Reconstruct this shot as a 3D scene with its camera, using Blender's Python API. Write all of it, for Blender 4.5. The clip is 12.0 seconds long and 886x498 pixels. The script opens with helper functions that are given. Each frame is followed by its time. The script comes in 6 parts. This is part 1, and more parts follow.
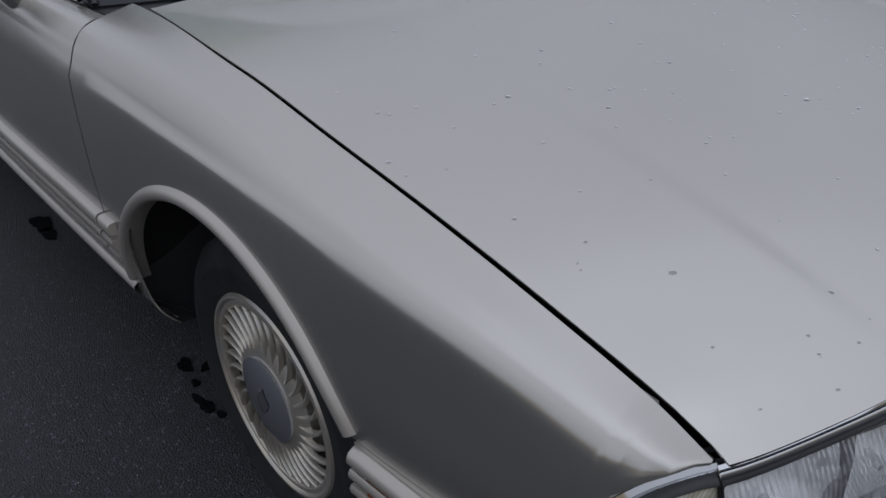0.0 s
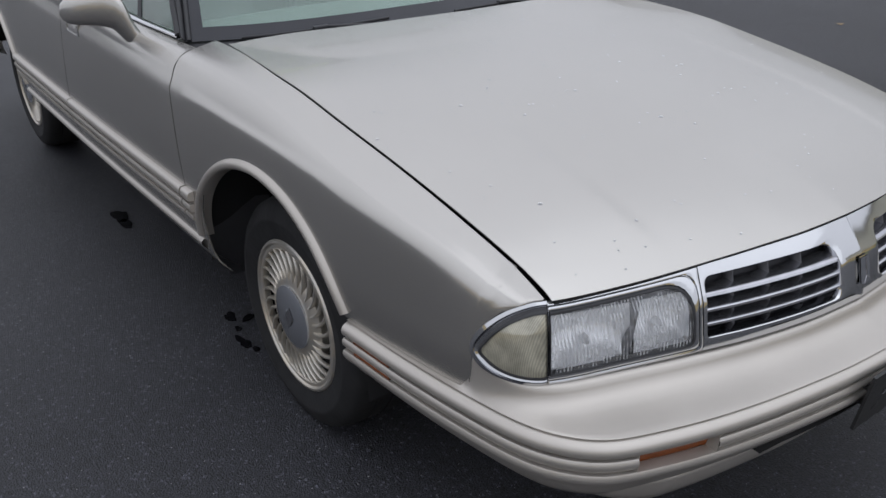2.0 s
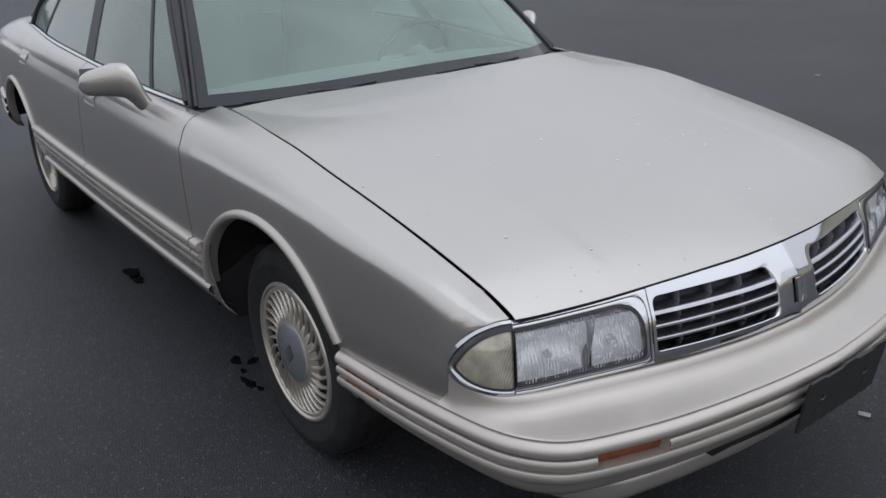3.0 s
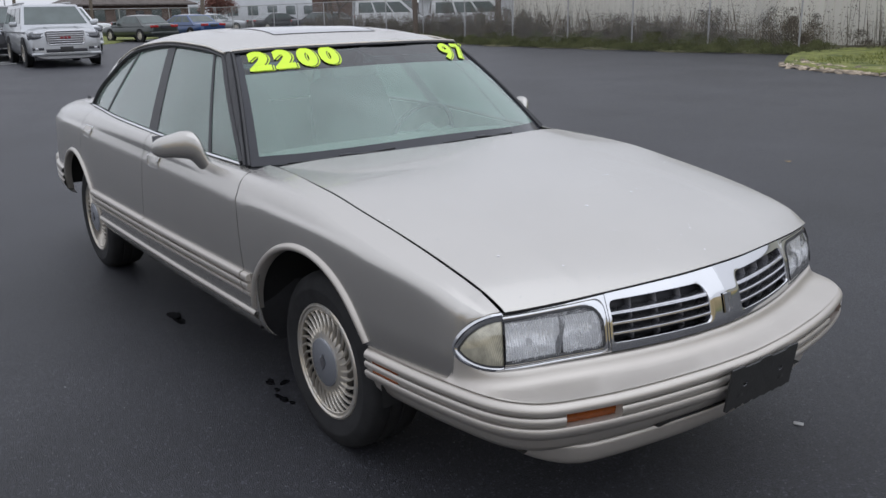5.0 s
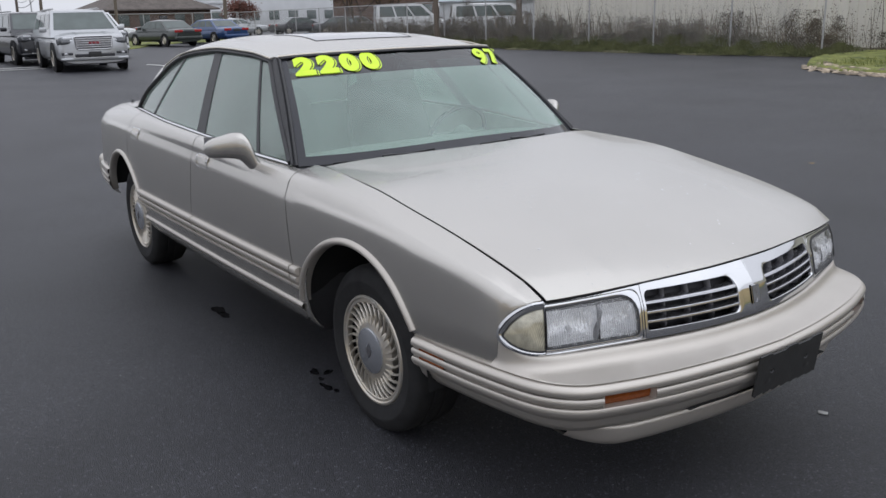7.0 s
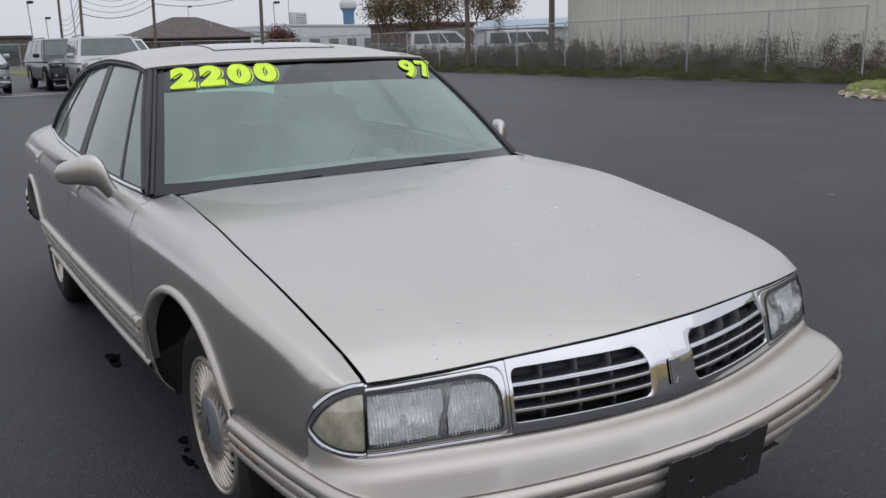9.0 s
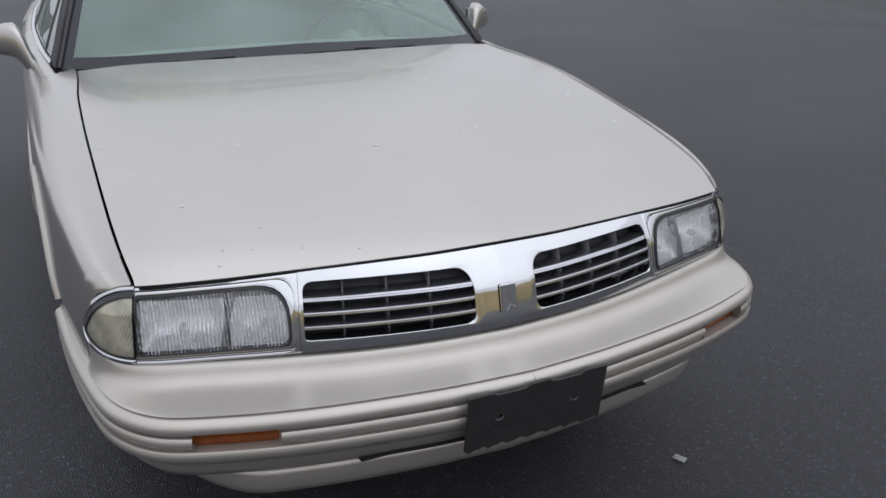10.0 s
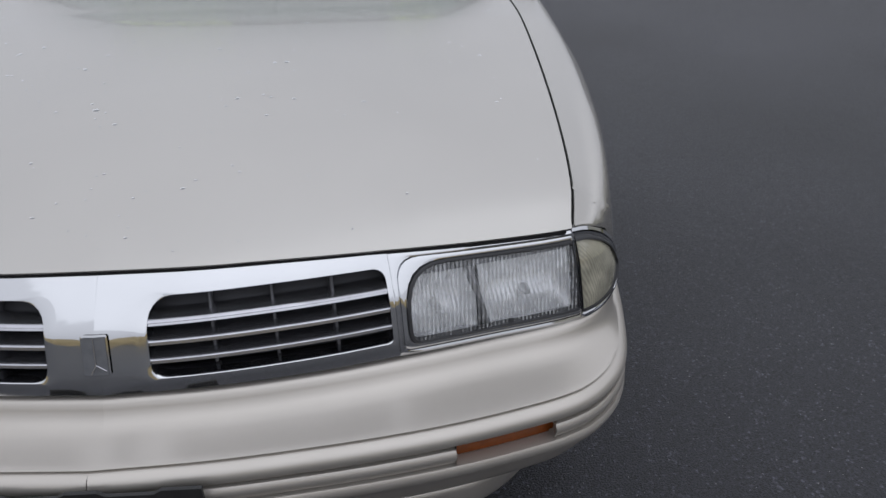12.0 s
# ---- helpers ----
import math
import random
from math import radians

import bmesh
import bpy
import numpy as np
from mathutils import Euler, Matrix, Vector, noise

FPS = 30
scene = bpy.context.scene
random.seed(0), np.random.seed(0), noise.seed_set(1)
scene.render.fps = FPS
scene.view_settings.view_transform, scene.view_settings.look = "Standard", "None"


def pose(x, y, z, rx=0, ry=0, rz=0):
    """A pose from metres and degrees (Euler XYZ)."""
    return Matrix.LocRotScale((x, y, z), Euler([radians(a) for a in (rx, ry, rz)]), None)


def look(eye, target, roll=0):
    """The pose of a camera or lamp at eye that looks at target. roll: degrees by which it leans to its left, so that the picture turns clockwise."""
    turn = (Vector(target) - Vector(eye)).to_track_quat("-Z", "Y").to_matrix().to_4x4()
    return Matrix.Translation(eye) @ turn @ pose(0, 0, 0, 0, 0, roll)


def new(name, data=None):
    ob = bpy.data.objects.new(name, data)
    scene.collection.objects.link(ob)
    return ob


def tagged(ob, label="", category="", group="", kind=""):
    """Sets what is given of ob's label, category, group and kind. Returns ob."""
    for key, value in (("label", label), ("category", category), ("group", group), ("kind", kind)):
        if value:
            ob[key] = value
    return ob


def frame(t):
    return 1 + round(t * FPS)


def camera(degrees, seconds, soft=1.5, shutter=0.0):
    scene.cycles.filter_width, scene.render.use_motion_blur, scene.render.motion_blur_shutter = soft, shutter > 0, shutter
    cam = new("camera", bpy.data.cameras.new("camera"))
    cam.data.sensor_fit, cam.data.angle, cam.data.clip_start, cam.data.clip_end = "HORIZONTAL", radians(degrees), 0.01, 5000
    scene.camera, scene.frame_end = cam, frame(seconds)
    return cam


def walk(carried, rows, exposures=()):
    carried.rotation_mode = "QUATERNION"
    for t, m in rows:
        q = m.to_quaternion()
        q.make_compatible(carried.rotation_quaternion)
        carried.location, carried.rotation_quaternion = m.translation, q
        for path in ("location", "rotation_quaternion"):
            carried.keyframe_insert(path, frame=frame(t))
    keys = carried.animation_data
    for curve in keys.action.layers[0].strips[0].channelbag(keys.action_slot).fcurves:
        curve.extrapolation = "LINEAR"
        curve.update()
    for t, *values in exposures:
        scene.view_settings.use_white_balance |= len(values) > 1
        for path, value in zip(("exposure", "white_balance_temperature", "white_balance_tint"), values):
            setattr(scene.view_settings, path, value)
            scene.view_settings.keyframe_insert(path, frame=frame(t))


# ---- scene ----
cam = camera(56.0, 12.0)
PATH = [
    (0, (1.120, -1.268, 1.300), (-0.2265, -0.189, 0.288), -1.8),
    (0.5, (1.351, -1.214, 1.289), (0.011, -0.17, 0.234), -0.1),
    (1, (1.506, -1.282, 1.312), (0.143, -0.241, 0.283), 0.8),
    (1.5, (1.581, -1.542, 1.375), (0.182, -0.514, 0.382), -0.8),
    (2, (1.714, -1.571, 1.411), (0.27, -0.507, 0.526), -0.2),
    (2.5, (1.852, -1.515, 1.41), (0.379, -0.437, 0.591), -0.1),
    (3, (1.922, -1.651, 1.445), (0.423, -0.562, 0.692), -2.0),
    (3.2, (1.948, -1.753, 1.445), (0.438, -0.646, 0.74), -2.4),
    (4.8, (2.343, -1.935, 1.466), (0.78, -0.818, 0.912), -1.4),
    (5, (2.379, -2.017, 1.458), (0.827, -0.881, 0.909), -1.3),
    (5.5, (2.445, -2.211, 1.459), (0.9, -1.063, 0.914), -1.2),
    (6, (2.492, -2.184, 1.455), (0.939, -1.047, 0.911), -0.9),
    (6.5, (2.514, -2.183, 1.463), (0.936, -1.073, 0.934), -1.2),
    (6.7, (2.502, -2.203, 1.476), (0.923, -1.097, 0.942), -1.4),
    (8.3, (2.305, -1.726, 1.389), (0.686, -0.674, 0.867), -2.6),
    (8.5, (2.356, -1.667, 1.37), (0.707, -0.646, 0.885), -3.2),
    (9, (2.26, -1.393, 1.367), (0.614, -0.362, 0.891), -1.6),
    (9.5, (2.334, -1.056, 1.322), (0.703, -0.085, 0.691), 0.7),
    (10, (2.384, -0.766, 1.345), (0.694, 0.015, 0.614), -0.0),
    (10.5, (2.216, -0.426, 1.318), (0.509, 0.284, 0.556), -0.8),
    (11, (2.167, -0.122, 1.312), (0.408, 0.392, 0.513), -1.4),
    (11.5, (2.195, 0.213, 1.293), (0.376, 0.394, 0.481), -1.0),
    (12, (2.028, 0.484, 1.247), (0.221, 0.537, 0.391), -1.4),
]
walk(cam, [(t, look(eye, target, roll)) for t, eye, target, roll in PATH],
     [(0.0, -0.53, 5610, 10), (0.5, -0.37, 5670, 10), (1.0, -0.27, 5730, 10), (1.5, -0.03, 5790, 10), (2.0, 0.08, 5810, 10), (3.0, 0.10, 5790, 10), (5.0, 0.24, 5790, 10), (6.5, 0.30, 5850, 10), (8.5, 0.14, 5910, 10), (9.5, 0.04, 5850, 10), (10.0, 0.14, 5850, 10), (10.5, 0.10, 5840, 10), (11.0, -0.09, 5830, 10), (12.0, -0.05, 5830, 10)])

# ---- world and sun ----
world = bpy.data.worlds.new("overcast_sky")
scene.world = world
world.use_nodes = True
wn, wl = world.node_tree.nodes, world.node_tree.links
wn.clear()
sky = wn.new("ShaderNodeTexSky")
sky.sky_type = "NISHITA"
sky.sun_disc = False
sky.sun_elevation, sky.sun_rotation = radians(60), radians(66)
sky.dust_density, sky.air_density = 4.0, 1.0
hsv = wn.new("ShaderNodeHueSaturation")
hsv.inputs["Saturation"].default_value = 0.12
cloud = wn.new("ShaderNodeTexNoise")
cloud.inputs["Scale"].default_value = 2.2
cloud.inputs["Detail"].default_value = 5
ramp = wn.new("ShaderNodeValToRGB")
ramp.color_ramp.elements[0].color = (8.25, 7.9, 7.8, 1)
ramp.color_ramp.elements[1].color = (9.8, 9.5, 9.4, 1)
blend = wn.new("ShaderNodeMix")
blend.data_type = "RGBA"
blend.inputs["Factor"].default_value = 0.92
back = wn.new("ShaderNodeBackground")
back.inputs["Strength"].default_value = 0.10
wout = wn.new("ShaderNodeOutputWorld")
wl.new(sky.outputs[0], hsv.inputs["Color"])
wl.new(cloud.outputs["Fac"], ramp.inputs[0])
wl.new(hsv.outputs[0], blend.inputs[6])
wl.new(ramp.outputs[0], blend.inputs[7])
# an overcast sky is brighter overhead than at the horizon
coord = wn.new("ShaderNodeTexCoord")
parts = wn.new("ShaderNodeSeparateXYZ")
rise_map = wn.new("ShaderNodeMapRange")
rise_map.inputs[1].default_value, rise_map.inputs[2].default_value = 0.0, 0.9
rise_map.inputs[3].default_value, rise_map.inputs[4].default_value = 0.74, 1.22
lift = wn.new("ShaderNodeVectorMath")
lift.operation = "SCALE"
wl.new(coord.outputs["Generated"], parts.inputs[0])
wl.new(parts.outputs["Z"], rise_map.inputs[0])
wl.new(blend.outputs[2], lift.inputs[0])
wl.new(rise_map.outputs[0], lift.inputs["Scale"])
wl.new(lift.outputs[0], back.inputs["Color"])
wl.new(back.outputs[0], wout.inputs["Surface"])
sun_data = bpy.data.lights.new("sun", "SUN")
sun_data.energy, sun_data.angle, sun_data.color = 0.40, radians(90), (1.0, 0.98, 0.95)
sun = new("sun", sun_data)
sun.matrix_world = look((9, 4, 17), (0, 0, 0))


# ---- materials ----
def material(name, color, rough=0.5, metal=0.0, coat=0.0, vary=0.06, scale=8.0, bump=0.0, bump_scale=60.0, spec=0.5, rand=0.0, stretch=(1, 1, 1), alt=None, fine=0.0):
    m = bpy.data.materials.new(name)
    m.use_nodes = True
    n, l = m.node_tree.nodes, m.node_tree.links
    b = n["Principled BSDF"]
    b.inputs["Roughness"].default_value = rough
    b.inputs["Metallic"].default_value = metal
    b.inputs["Coat Weight"].default_value = coat
    b.inputs["Coat Roughness"].default_value = 0.04
    b.inputs["Specular IOR Level"].default_value = spec
    tc = n.new("ShaderNodeTexCoord")
    mp = n.new("ShaderNodeMapping")
    mp.inputs["Scale"].default_value = stretch
    l.new(tc.outputs["Object"], mp.inputs[0])
    nz = n.new("ShaderNodeTexNoise")
    nz.inputs["Scale"].default_value = scale
    nz.inputs["Detail"].default_value = 6
    l.new(mp.outputs[0], nz.inputs["Vector"])
    cr = n.new("ShaderNodeValToRGB")
    dark = [c * (1 - vary) for c in color]
    lite = [min(1, c * (1 + vary)) for c in (alt or color)]
    cr.color_ramp.elements[0].position, cr.color_ramp.elements[1].position = 0.32, 0.68
    cr.color_ramp.elements[0].color, cr.color_ramp.elements[1].color = (*dark, 1), (*lite, 1)
    l.new(nz.outputs["Fac"], cr.inputs[0])
    colour = cr.outputs[0]
    if fine:
        nf = n.new("ShaderNodeTexNoise")
        nf.inputs["Scale"].default_value = bump_scale
        nf.inputs["Detail"].default_value = 3
        l.new(mp.outputs[0], nf.inputs["Vector"])
        mr = n.new("ShaderNodeMapRange")
        mr.inputs[1].default_value, mr.inputs[2].default_value = 0.3, 0.7
        mr.inputs[3].default_value, mr.inputs[4].default_value = 1 - fine, 1 + fine
        l.new(nf.outputs["Fac"], mr.inputs[0])
        mx = n.new("ShaderNodeVectorMath")
        mx.operation = "SCALE"
        l.new(colour, mx.inputs[0])
        l.new(mr.outputs[0], mx.inputs["Scale"])
        colour = mx.outputs[0]
    if rand:
        oi = n.new("ShaderNodeObjectInfo")
        mr2 = n.new("ShaderNodeMapRange")
        mr2.inputs[3].default_value, mr2.inputs[4].default_value = 1 - rand, 1 + rand
        l.new(oi.outputs["Random"], mr2.inputs[0])
        mx2 = n.new("ShaderNodeVectorMath")
        mx2.operation = "SCALE"
        l.new(colour, mx2.inputs[0])
        l.new(mr2.outputs[0], mx2.inputs["Scale"])
        colour = mx2.outputs[0]
    l.new(colour, b.inputs["Base Color"])
    if bump:
        nb = n.new("ShaderNodeTexNoise")
        nb.inputs["Scale"].default_value = bump_scale
        nb.inputs["Detail"].default_value = 4
        l.new(mp.outputs[0], nb.inputs["Vector"])
        bp = n.new("ShaderNodeBump")
        bp.inputs["Strength"].default_value = bump
        bp.inputs["Distance"].default_value = 0.01
        l.new(nb.outputs["Fac"], bp.inputs["Height"])
        l.new(bp.outputs[0], b.inputs["Normal"])
    return m


def tinted_glass(name, tint, gloss_tint=(1, 1, 1), ior=1.5, rough=0.01, haze=0.0, haze_color=(0.5, 0.56, 0.53), stretch=(1, 1, 1), swing=0.2, grain=3.0, flutes=0.0):
    """Thin glass; a pale diffuse share paints in dusty haze and reflected sky."""
    m = bpy.data.materials.new(name)
    m.use_nodes = True
    n, l = m.node_tree.nodes, m.node_tree.links
    n.clear()
    tr = n.new("ShaderNodeBsdfTransparent")
    tr.inputs[0].default_value = (*tint, 1)
    gl = n.new("ShaderNodeBsdfGlossy")
    gl.inputs["Color"].default_value = (*gloss_tint, 1)
    gl.inputs["Roughness"].default_value = rough
    fr = n.new("ShaderNodeFresnel")
    fr.inputs["IOR"].default_value = ior
    mix = n.new("ShaderNodeMixShader")
    out = n.new("ShaderNodeOutputMaterial")
    l.new(fr.outputs[0], mix.inputs[0])
    l.new(tr.outputs[0], mix.inputs[1])
    l.new(gl.outputs[0], mix.inputs[2])
    last = mix.outputs[0]
    if haze:
        df = n.new("ShaderNodeBsdfDiffuse")
        df.inputs[0].default_value = (*haze_color, 1)
        tc = n.new("ShaderNodeTexCoord")
        nz = n.new("ShaderNodeTexNoise")
        nz.inputs["Scale"].default_value = grain
        mp = n.new("ShaderNodeMapping")
        mp.inputs["Scale"].default_value = stretch
        l.new(tc.outputs["Object"], mp.inputs[0])
        l.new(mp.outputs[0], nz.inputs["Vector"])
        mr = n.new("ShaderNodeMapRange")
        mr.inputs[1].default_value, mr.inputs[2].default_value = 0.3, 0.7
        mr.inputs[3].default_value, mr.inputs[4].default_value = haze * (1 - swing), haze * (1 + swing)
        l.new(nz.outputs["Fac"], mr.inputs[0])
        m2 = n.new("ShaderNodeMixShader")
        amount = mr.outputs[0]
        # pale bands painted across a lens for the bright streaks its flutes throw
        if flutes:
            wv = n.new("ShaderNodeTexWave")
            wv.bands_direction = "Y"
            wv.inputs["Scale"].default_value = flutes
            wv.inputs["Distortion"].default_value = 0.6
            l.new(tc.outputs["Object"], wv.inputs["Vector"])
            mu = n.new("ShaderNodeMath")
            mu.operation = "MULTIPLY"
            l.new(wv.outputs["Fac"], mu.inputs[0])
            l.new(amount, mu.inputs[1])
            amount = mu.outputs[0]
        l.new(amount, m2.inputs[0])
        l.new(last, m2.inputs[1])
        l.new(df.outputs[0], m2.inputs[2])
        last = m2.outputs[0]
    l.new(last, out.inputs[0])
    return m


PAINT = material("champagne_metallic_paint", (0.505, 0.488, 0.457), rough=0.27, metal=0.86, coat=0.25, vary=0.02, scale=3)
TRIM = material("painted_plastic_trim", (0.50, 0.468, 0.425), rough=0.36, metal=0.55, coat=0.12, vary=0.03, scale=6)
CHROME = material("chrome", (0.65, 0.655, 0.67), rough=0.07, metal=1.0, vary=0.02)
BLACK = material("black_rubber_trim", (0.025, 0.025, 0.028), rough=0.5, vary=0.15, scale=20)
# near-black: the shade of gaps, wells and underbody is in the colour
GAP = material("underbody_gap_shade", (0.012, 0.012, 0.013), rough=0.9, vary=0.2)
TYRE = material("tyre_rubber", (0.020, 0.020, 0.021), rough=0.8, vary=0.25, scale=14, bump=0.15, bump_scale=90, spec=0.25)
ALLOY = material("silver_wheel_cover", (0.57, 0.55, 0.51), rough=0.34, metal=0.7, vary=0.16, scale=25, alt=(0.50, 0.45, 0.37))
STEEL = material("brushed_steel_cap", (0.60, 0.62, 0.66), rough=0.2, metal=0.9, vary=0.04)
GRILLE_DARK = material("grille_black_plastic", (0.030, 0.030, 0.036), rough=0.55, vary=0.1)
PLATE = material("black_plate_bracket", (0.022, 0.022, 0.022), rough=0.55, vary=0.2, scale=30, bump=0.1, bump_scale=120)
AMBER = material("amber_lens", (0.20, 0.050, 0.006), rough=0.2, vary=0.15, scale=60, spec=0.3)
GLASS = tinted_glass("green_tinted_glass", (0.78, 0.95, 0.87), ior=1.55, haze=0.19, haze_color=(0.70, 0.90, 0.82))
SIDEGLASS = tinted_glass("side_glass", (0.74, 0.90, 0.83), ior=1.7, haze=0.15, haze_color=(0.66, 0.72, 0.69))
BAND = tinted_glass("shade_band_glass", (0.24, 0.25, 0.30), ior=1.65)
FRIT = material("black_glass_border", (0.035, 0.036, 0.042), rough=0.12, vary=0.05, spec=0.3)
INTERIOR = material("beige_interior_cloth", (0.52, 0.53, 0.48), rough=0.85, vary=0.1, scale=12, bump=0.05, bump_scale=90)
DASH = material("grey_green_dashboard", (0.22, 0.24, 0.22), rough=0.6, vary=0.08)
ASPHALT = material("fresh_asphalt", (0.0158, 0.0162, 0.0214), rough=0.52, vary=0.28, scale=0.6, bump=0.7, bump_scale=210, alt=(0.0222, 0.0226, 0.0276), fine=0.95, spec=0.47)
GRASS = material("grass", (0.10, 0.125, 0.024), rough=0.9, vary=0.3, scale=2, bump=0.6, bump_scale=40, alt=(0.155, 0.165, 0.036), fine=0.5)
ROUGHGRASS = material("rough_dry_grass", (0.065, 0.068, 0.032), rough=0.95, vary=0.35, scale=3, bump=0.6, bump_scale=30, alt=(0.09, 0.08, 0.045), fine=0.4)
METALWALL = material("white_metal_siding", (0.62, 0.60, 0.53), rough=0.55, vary=0.07, scale=0.5, rand=0.05)
SILVER = material("silver_car_paint", (0.40, 0.41, 0.425), rough=0.3, metal=0.5, coat=0.6, vary=0.02)



def speckle(m, scale, share, bright, dark):
    """Single stones of the asphalt: pale ones and dark pits."""
    n, l = m.node_tree.nodes, m.node_tree.links
    b = n["Principled BSDF"]
    base = b.inputs["Base Color"].links[0].from_socket
    tc = n.new("ShaderNodeTexCoord")
    vo = n.new("ShaderNodeTexVoronoi")
    vo.inputs["Scale"].default_value = scale
    l.new(tc.outputs["Object"], vo.inputs["Vector"])
    sep = n.new("ShaderNodeSeparateColor")
    l.new(vo.outputs["Color"], sep.inputs[0])
    cr = n.new("ShaderNodeValToRGB")
    e = cr.color_ramp.elements
    e[0].position, e[0].color = 0.0, (dark, dark, dark, 1)
    e[1].position, e[1].color = 1.0, (bright, bright, bright, 1)
    k = cr.color_ramp.elements.new(0.25)
    k.color = (0.9, 0.9, 0.9, 1)
    k = cr.color_ramp.elements.new(1 - share)
    k.color = (1.15, 1.15, 1.15, 1)
    l.new(sep.outputs[0], cr.inputs[0])
    mx = n.new("ShaderNodeVectorMath")
    mx.operation = "MULTIPLY"
    l.new(base, mx.inputs[0])
    l.new(cr.outputs[0], mx.inputs[1])
    l.new(mx.outputs[0], b.inputs["Base Color"])


def fluted(m, scale, low, high):
    """Paints the light and shade of fine upright ribs into a lens's colour."""
    n, l = m.node_tree.nodes, m.node_tree.links
    b = n["Principled BSDF"]
    base = b.inputs["Base Color"].links[0].from_socket
    tc = n.new("ShaderNodeTexCoord")
    wv = n.new("ShaderNodeTexWave")
    wv.bands_direction = "X"
    wv.inputs["Scale"].default_value = scale
    wv.inputs["Distortion"].default_value = 0.3
    l.new(tc.outputs["Object"], wv.inputs["Vector"])
    mr = n.new("ShaderNodeMapRange")
    mr.inputs[3].default_value, mr.inputs[4].default_value = low, high
    l.new(wv.outputs["Fac"], mr.inputs[0])
    mx = n.new("ShaderNodeVectorMath")
    mx.operation = "SCALE"
    l.new(base, mx.inputs[0])
    l.new(mr.outputs[0], mx.inputs["Scale"])
    l.new(mx.outputs[0], b.inputs["Base Color"])


speckle(ASPHALT, 150, 0.08, 3.6, 0.36)

# ---- building tools ----
def spl(*pts):
    """Smooth monotone interpolation through (x, value...) knots."""
    a = np.array(sorted(pts), float)
    x, v = a[:, 0], a[:, 1:]
    h = np.diff(x)[:, None]
    d = np.diff(v, axis=0) / h
    m = np.zeros_like(v)
    m[0], m[-1] = d[0], d[-1]
    for i in range(1, len(x) - 1):
        ok = d[i - 1] * d[i] > 0
        m[i] = np.where(ok, 2 * d[i - 1] * d[i] / np.where(ok, d[i - 1] + d[i], 1), 0)

    def f(t):
        t = min(max(t, x[0]), x[-1])
        i = min(max(int(np.searchsorted(x, t)) - 1, 0), len(x) - 2)
        s, k = (t - x[i]) / (x[i + 1] - x[i]), x[i + 1] - x[i]
        r = (2 * s**3 - 3 * s**2 + 1) * v[i] + (s**3 - 2 * s**2 + s) * k * m[i] + (3 * s**2 - 2 * s**3) * v[i + 1] + (s**3 - s**2) * k * m[i + 1]
        return float(r[0]) if len(r) == 1 else tuple(float(q) for q in r)
    return f


def catmull(pts, n):
    """n points of a smooth curve through pts, evenly spread along its length."""
    p = np.array(pts, float)
    q = np.vstack([2 * p[0] - p[1], p, 2 * p[-1] - p[-2]])
    out = []
    for i in range(1, len(q) - 2):
        for s in np.linspace(0, 1, 12, endpoint=False):
            out.append(0.5 * (2 * q[i] + (q[i + 1] - q[i - 1]) * s + (2 * q[i - 1] - 5 * q[i] + 4 * q[i + 1] - q[i + 2]) * s * s + (3 * q[i] - q[i - 1] - 3 * q[i + 1] + q[i + 2]) * s**3))
    out.append(q[-2])
    return resample(out, n)


def resample(pts, n):
    p = np.array(pts, float)
    d = np.concatenate([[0], np.cumsum(np.linalg.norm(np.diff(p, axis=0), axis=1))])
    t = np.linspace(0, d[-1], n)
    return np.stack([np.interp(t, d, p[:, k]) for k in range(p.shape[1])], 1)


def mesh_part(name, verts, faces, mat, parent=None, label="", hint=None, smooth=True, thick=0.0, mats=None, index=None, loc=None, sharp=None):
    """One mesh object under a thing or a part. hint: a way its faces should look."""
    me = bpy.data.meshes.new(name)
    me.from_pydata([tuple(map(float, v)) for v in verts], [], faces)
    for q in (mats or [mat]):
        me.materials.append(q)
    if index is not None:
        me.polygons.foreach_set("material_index", index)
    if hint is not None:
        total = Vector()
        for p in me.polygons:
            total += p.normal * p.area
        if total.dot(Vector(hint)) < 0:
            me.flip_normals()
    if smooth:
        me.polygons.foreach_set("use_smooth", [True] * len(me.polygons))
        if sharp:
            me.set_sharp_from_angle(angle=radians(sharp))
    me.update()
    ob = new(name, me)
    if parent is not None:
        ob.parent = parent
    if loc is not None:
        ob.location = loc
    if label:
        ob["label"] = label
    if thick:
        so = ob.modifiers.new("thickness", "SOLIDIFY")
        so.thickness, so.offset = thick, -1
        es = ob.modifiers.new("crisp_edges", "EDGE_SPLIT")
        es.split_angle = radians(45)
    return ob


def grid_mesh(rows, closed_u=False, closed_v=False, skip=None):
    """Vertices and quads of a grid of points."""
    nr, nc = len(rows), len(rows[0])
    verts = [p for r in rows for p in r]
    faces = []
    for i in range(nr if closed_v else nr - 1):
        for j in range(nc if closed_u else nc - 1):
            if skip and skip(i, j):
                continue
            a, b = i * nc + j, i * nc + (j + 1) % nc
            c, d = ((i + 1) % nr) * nc + (j + 1) % nc, ((i + 1) % nr) * nc + j
            faces.append((a, b, c, d))
    return verts, faces


def sheet(name, rows, mat, parent=None, label="", hint=None, thick=0.0, skip=None, sharp=None, **k):
    v, f = grid_mesh(rows, skip=skip)
    return mesh_part(name, v, f, mat, parent, label, hint, True, thick, sharp=sharp, **k)


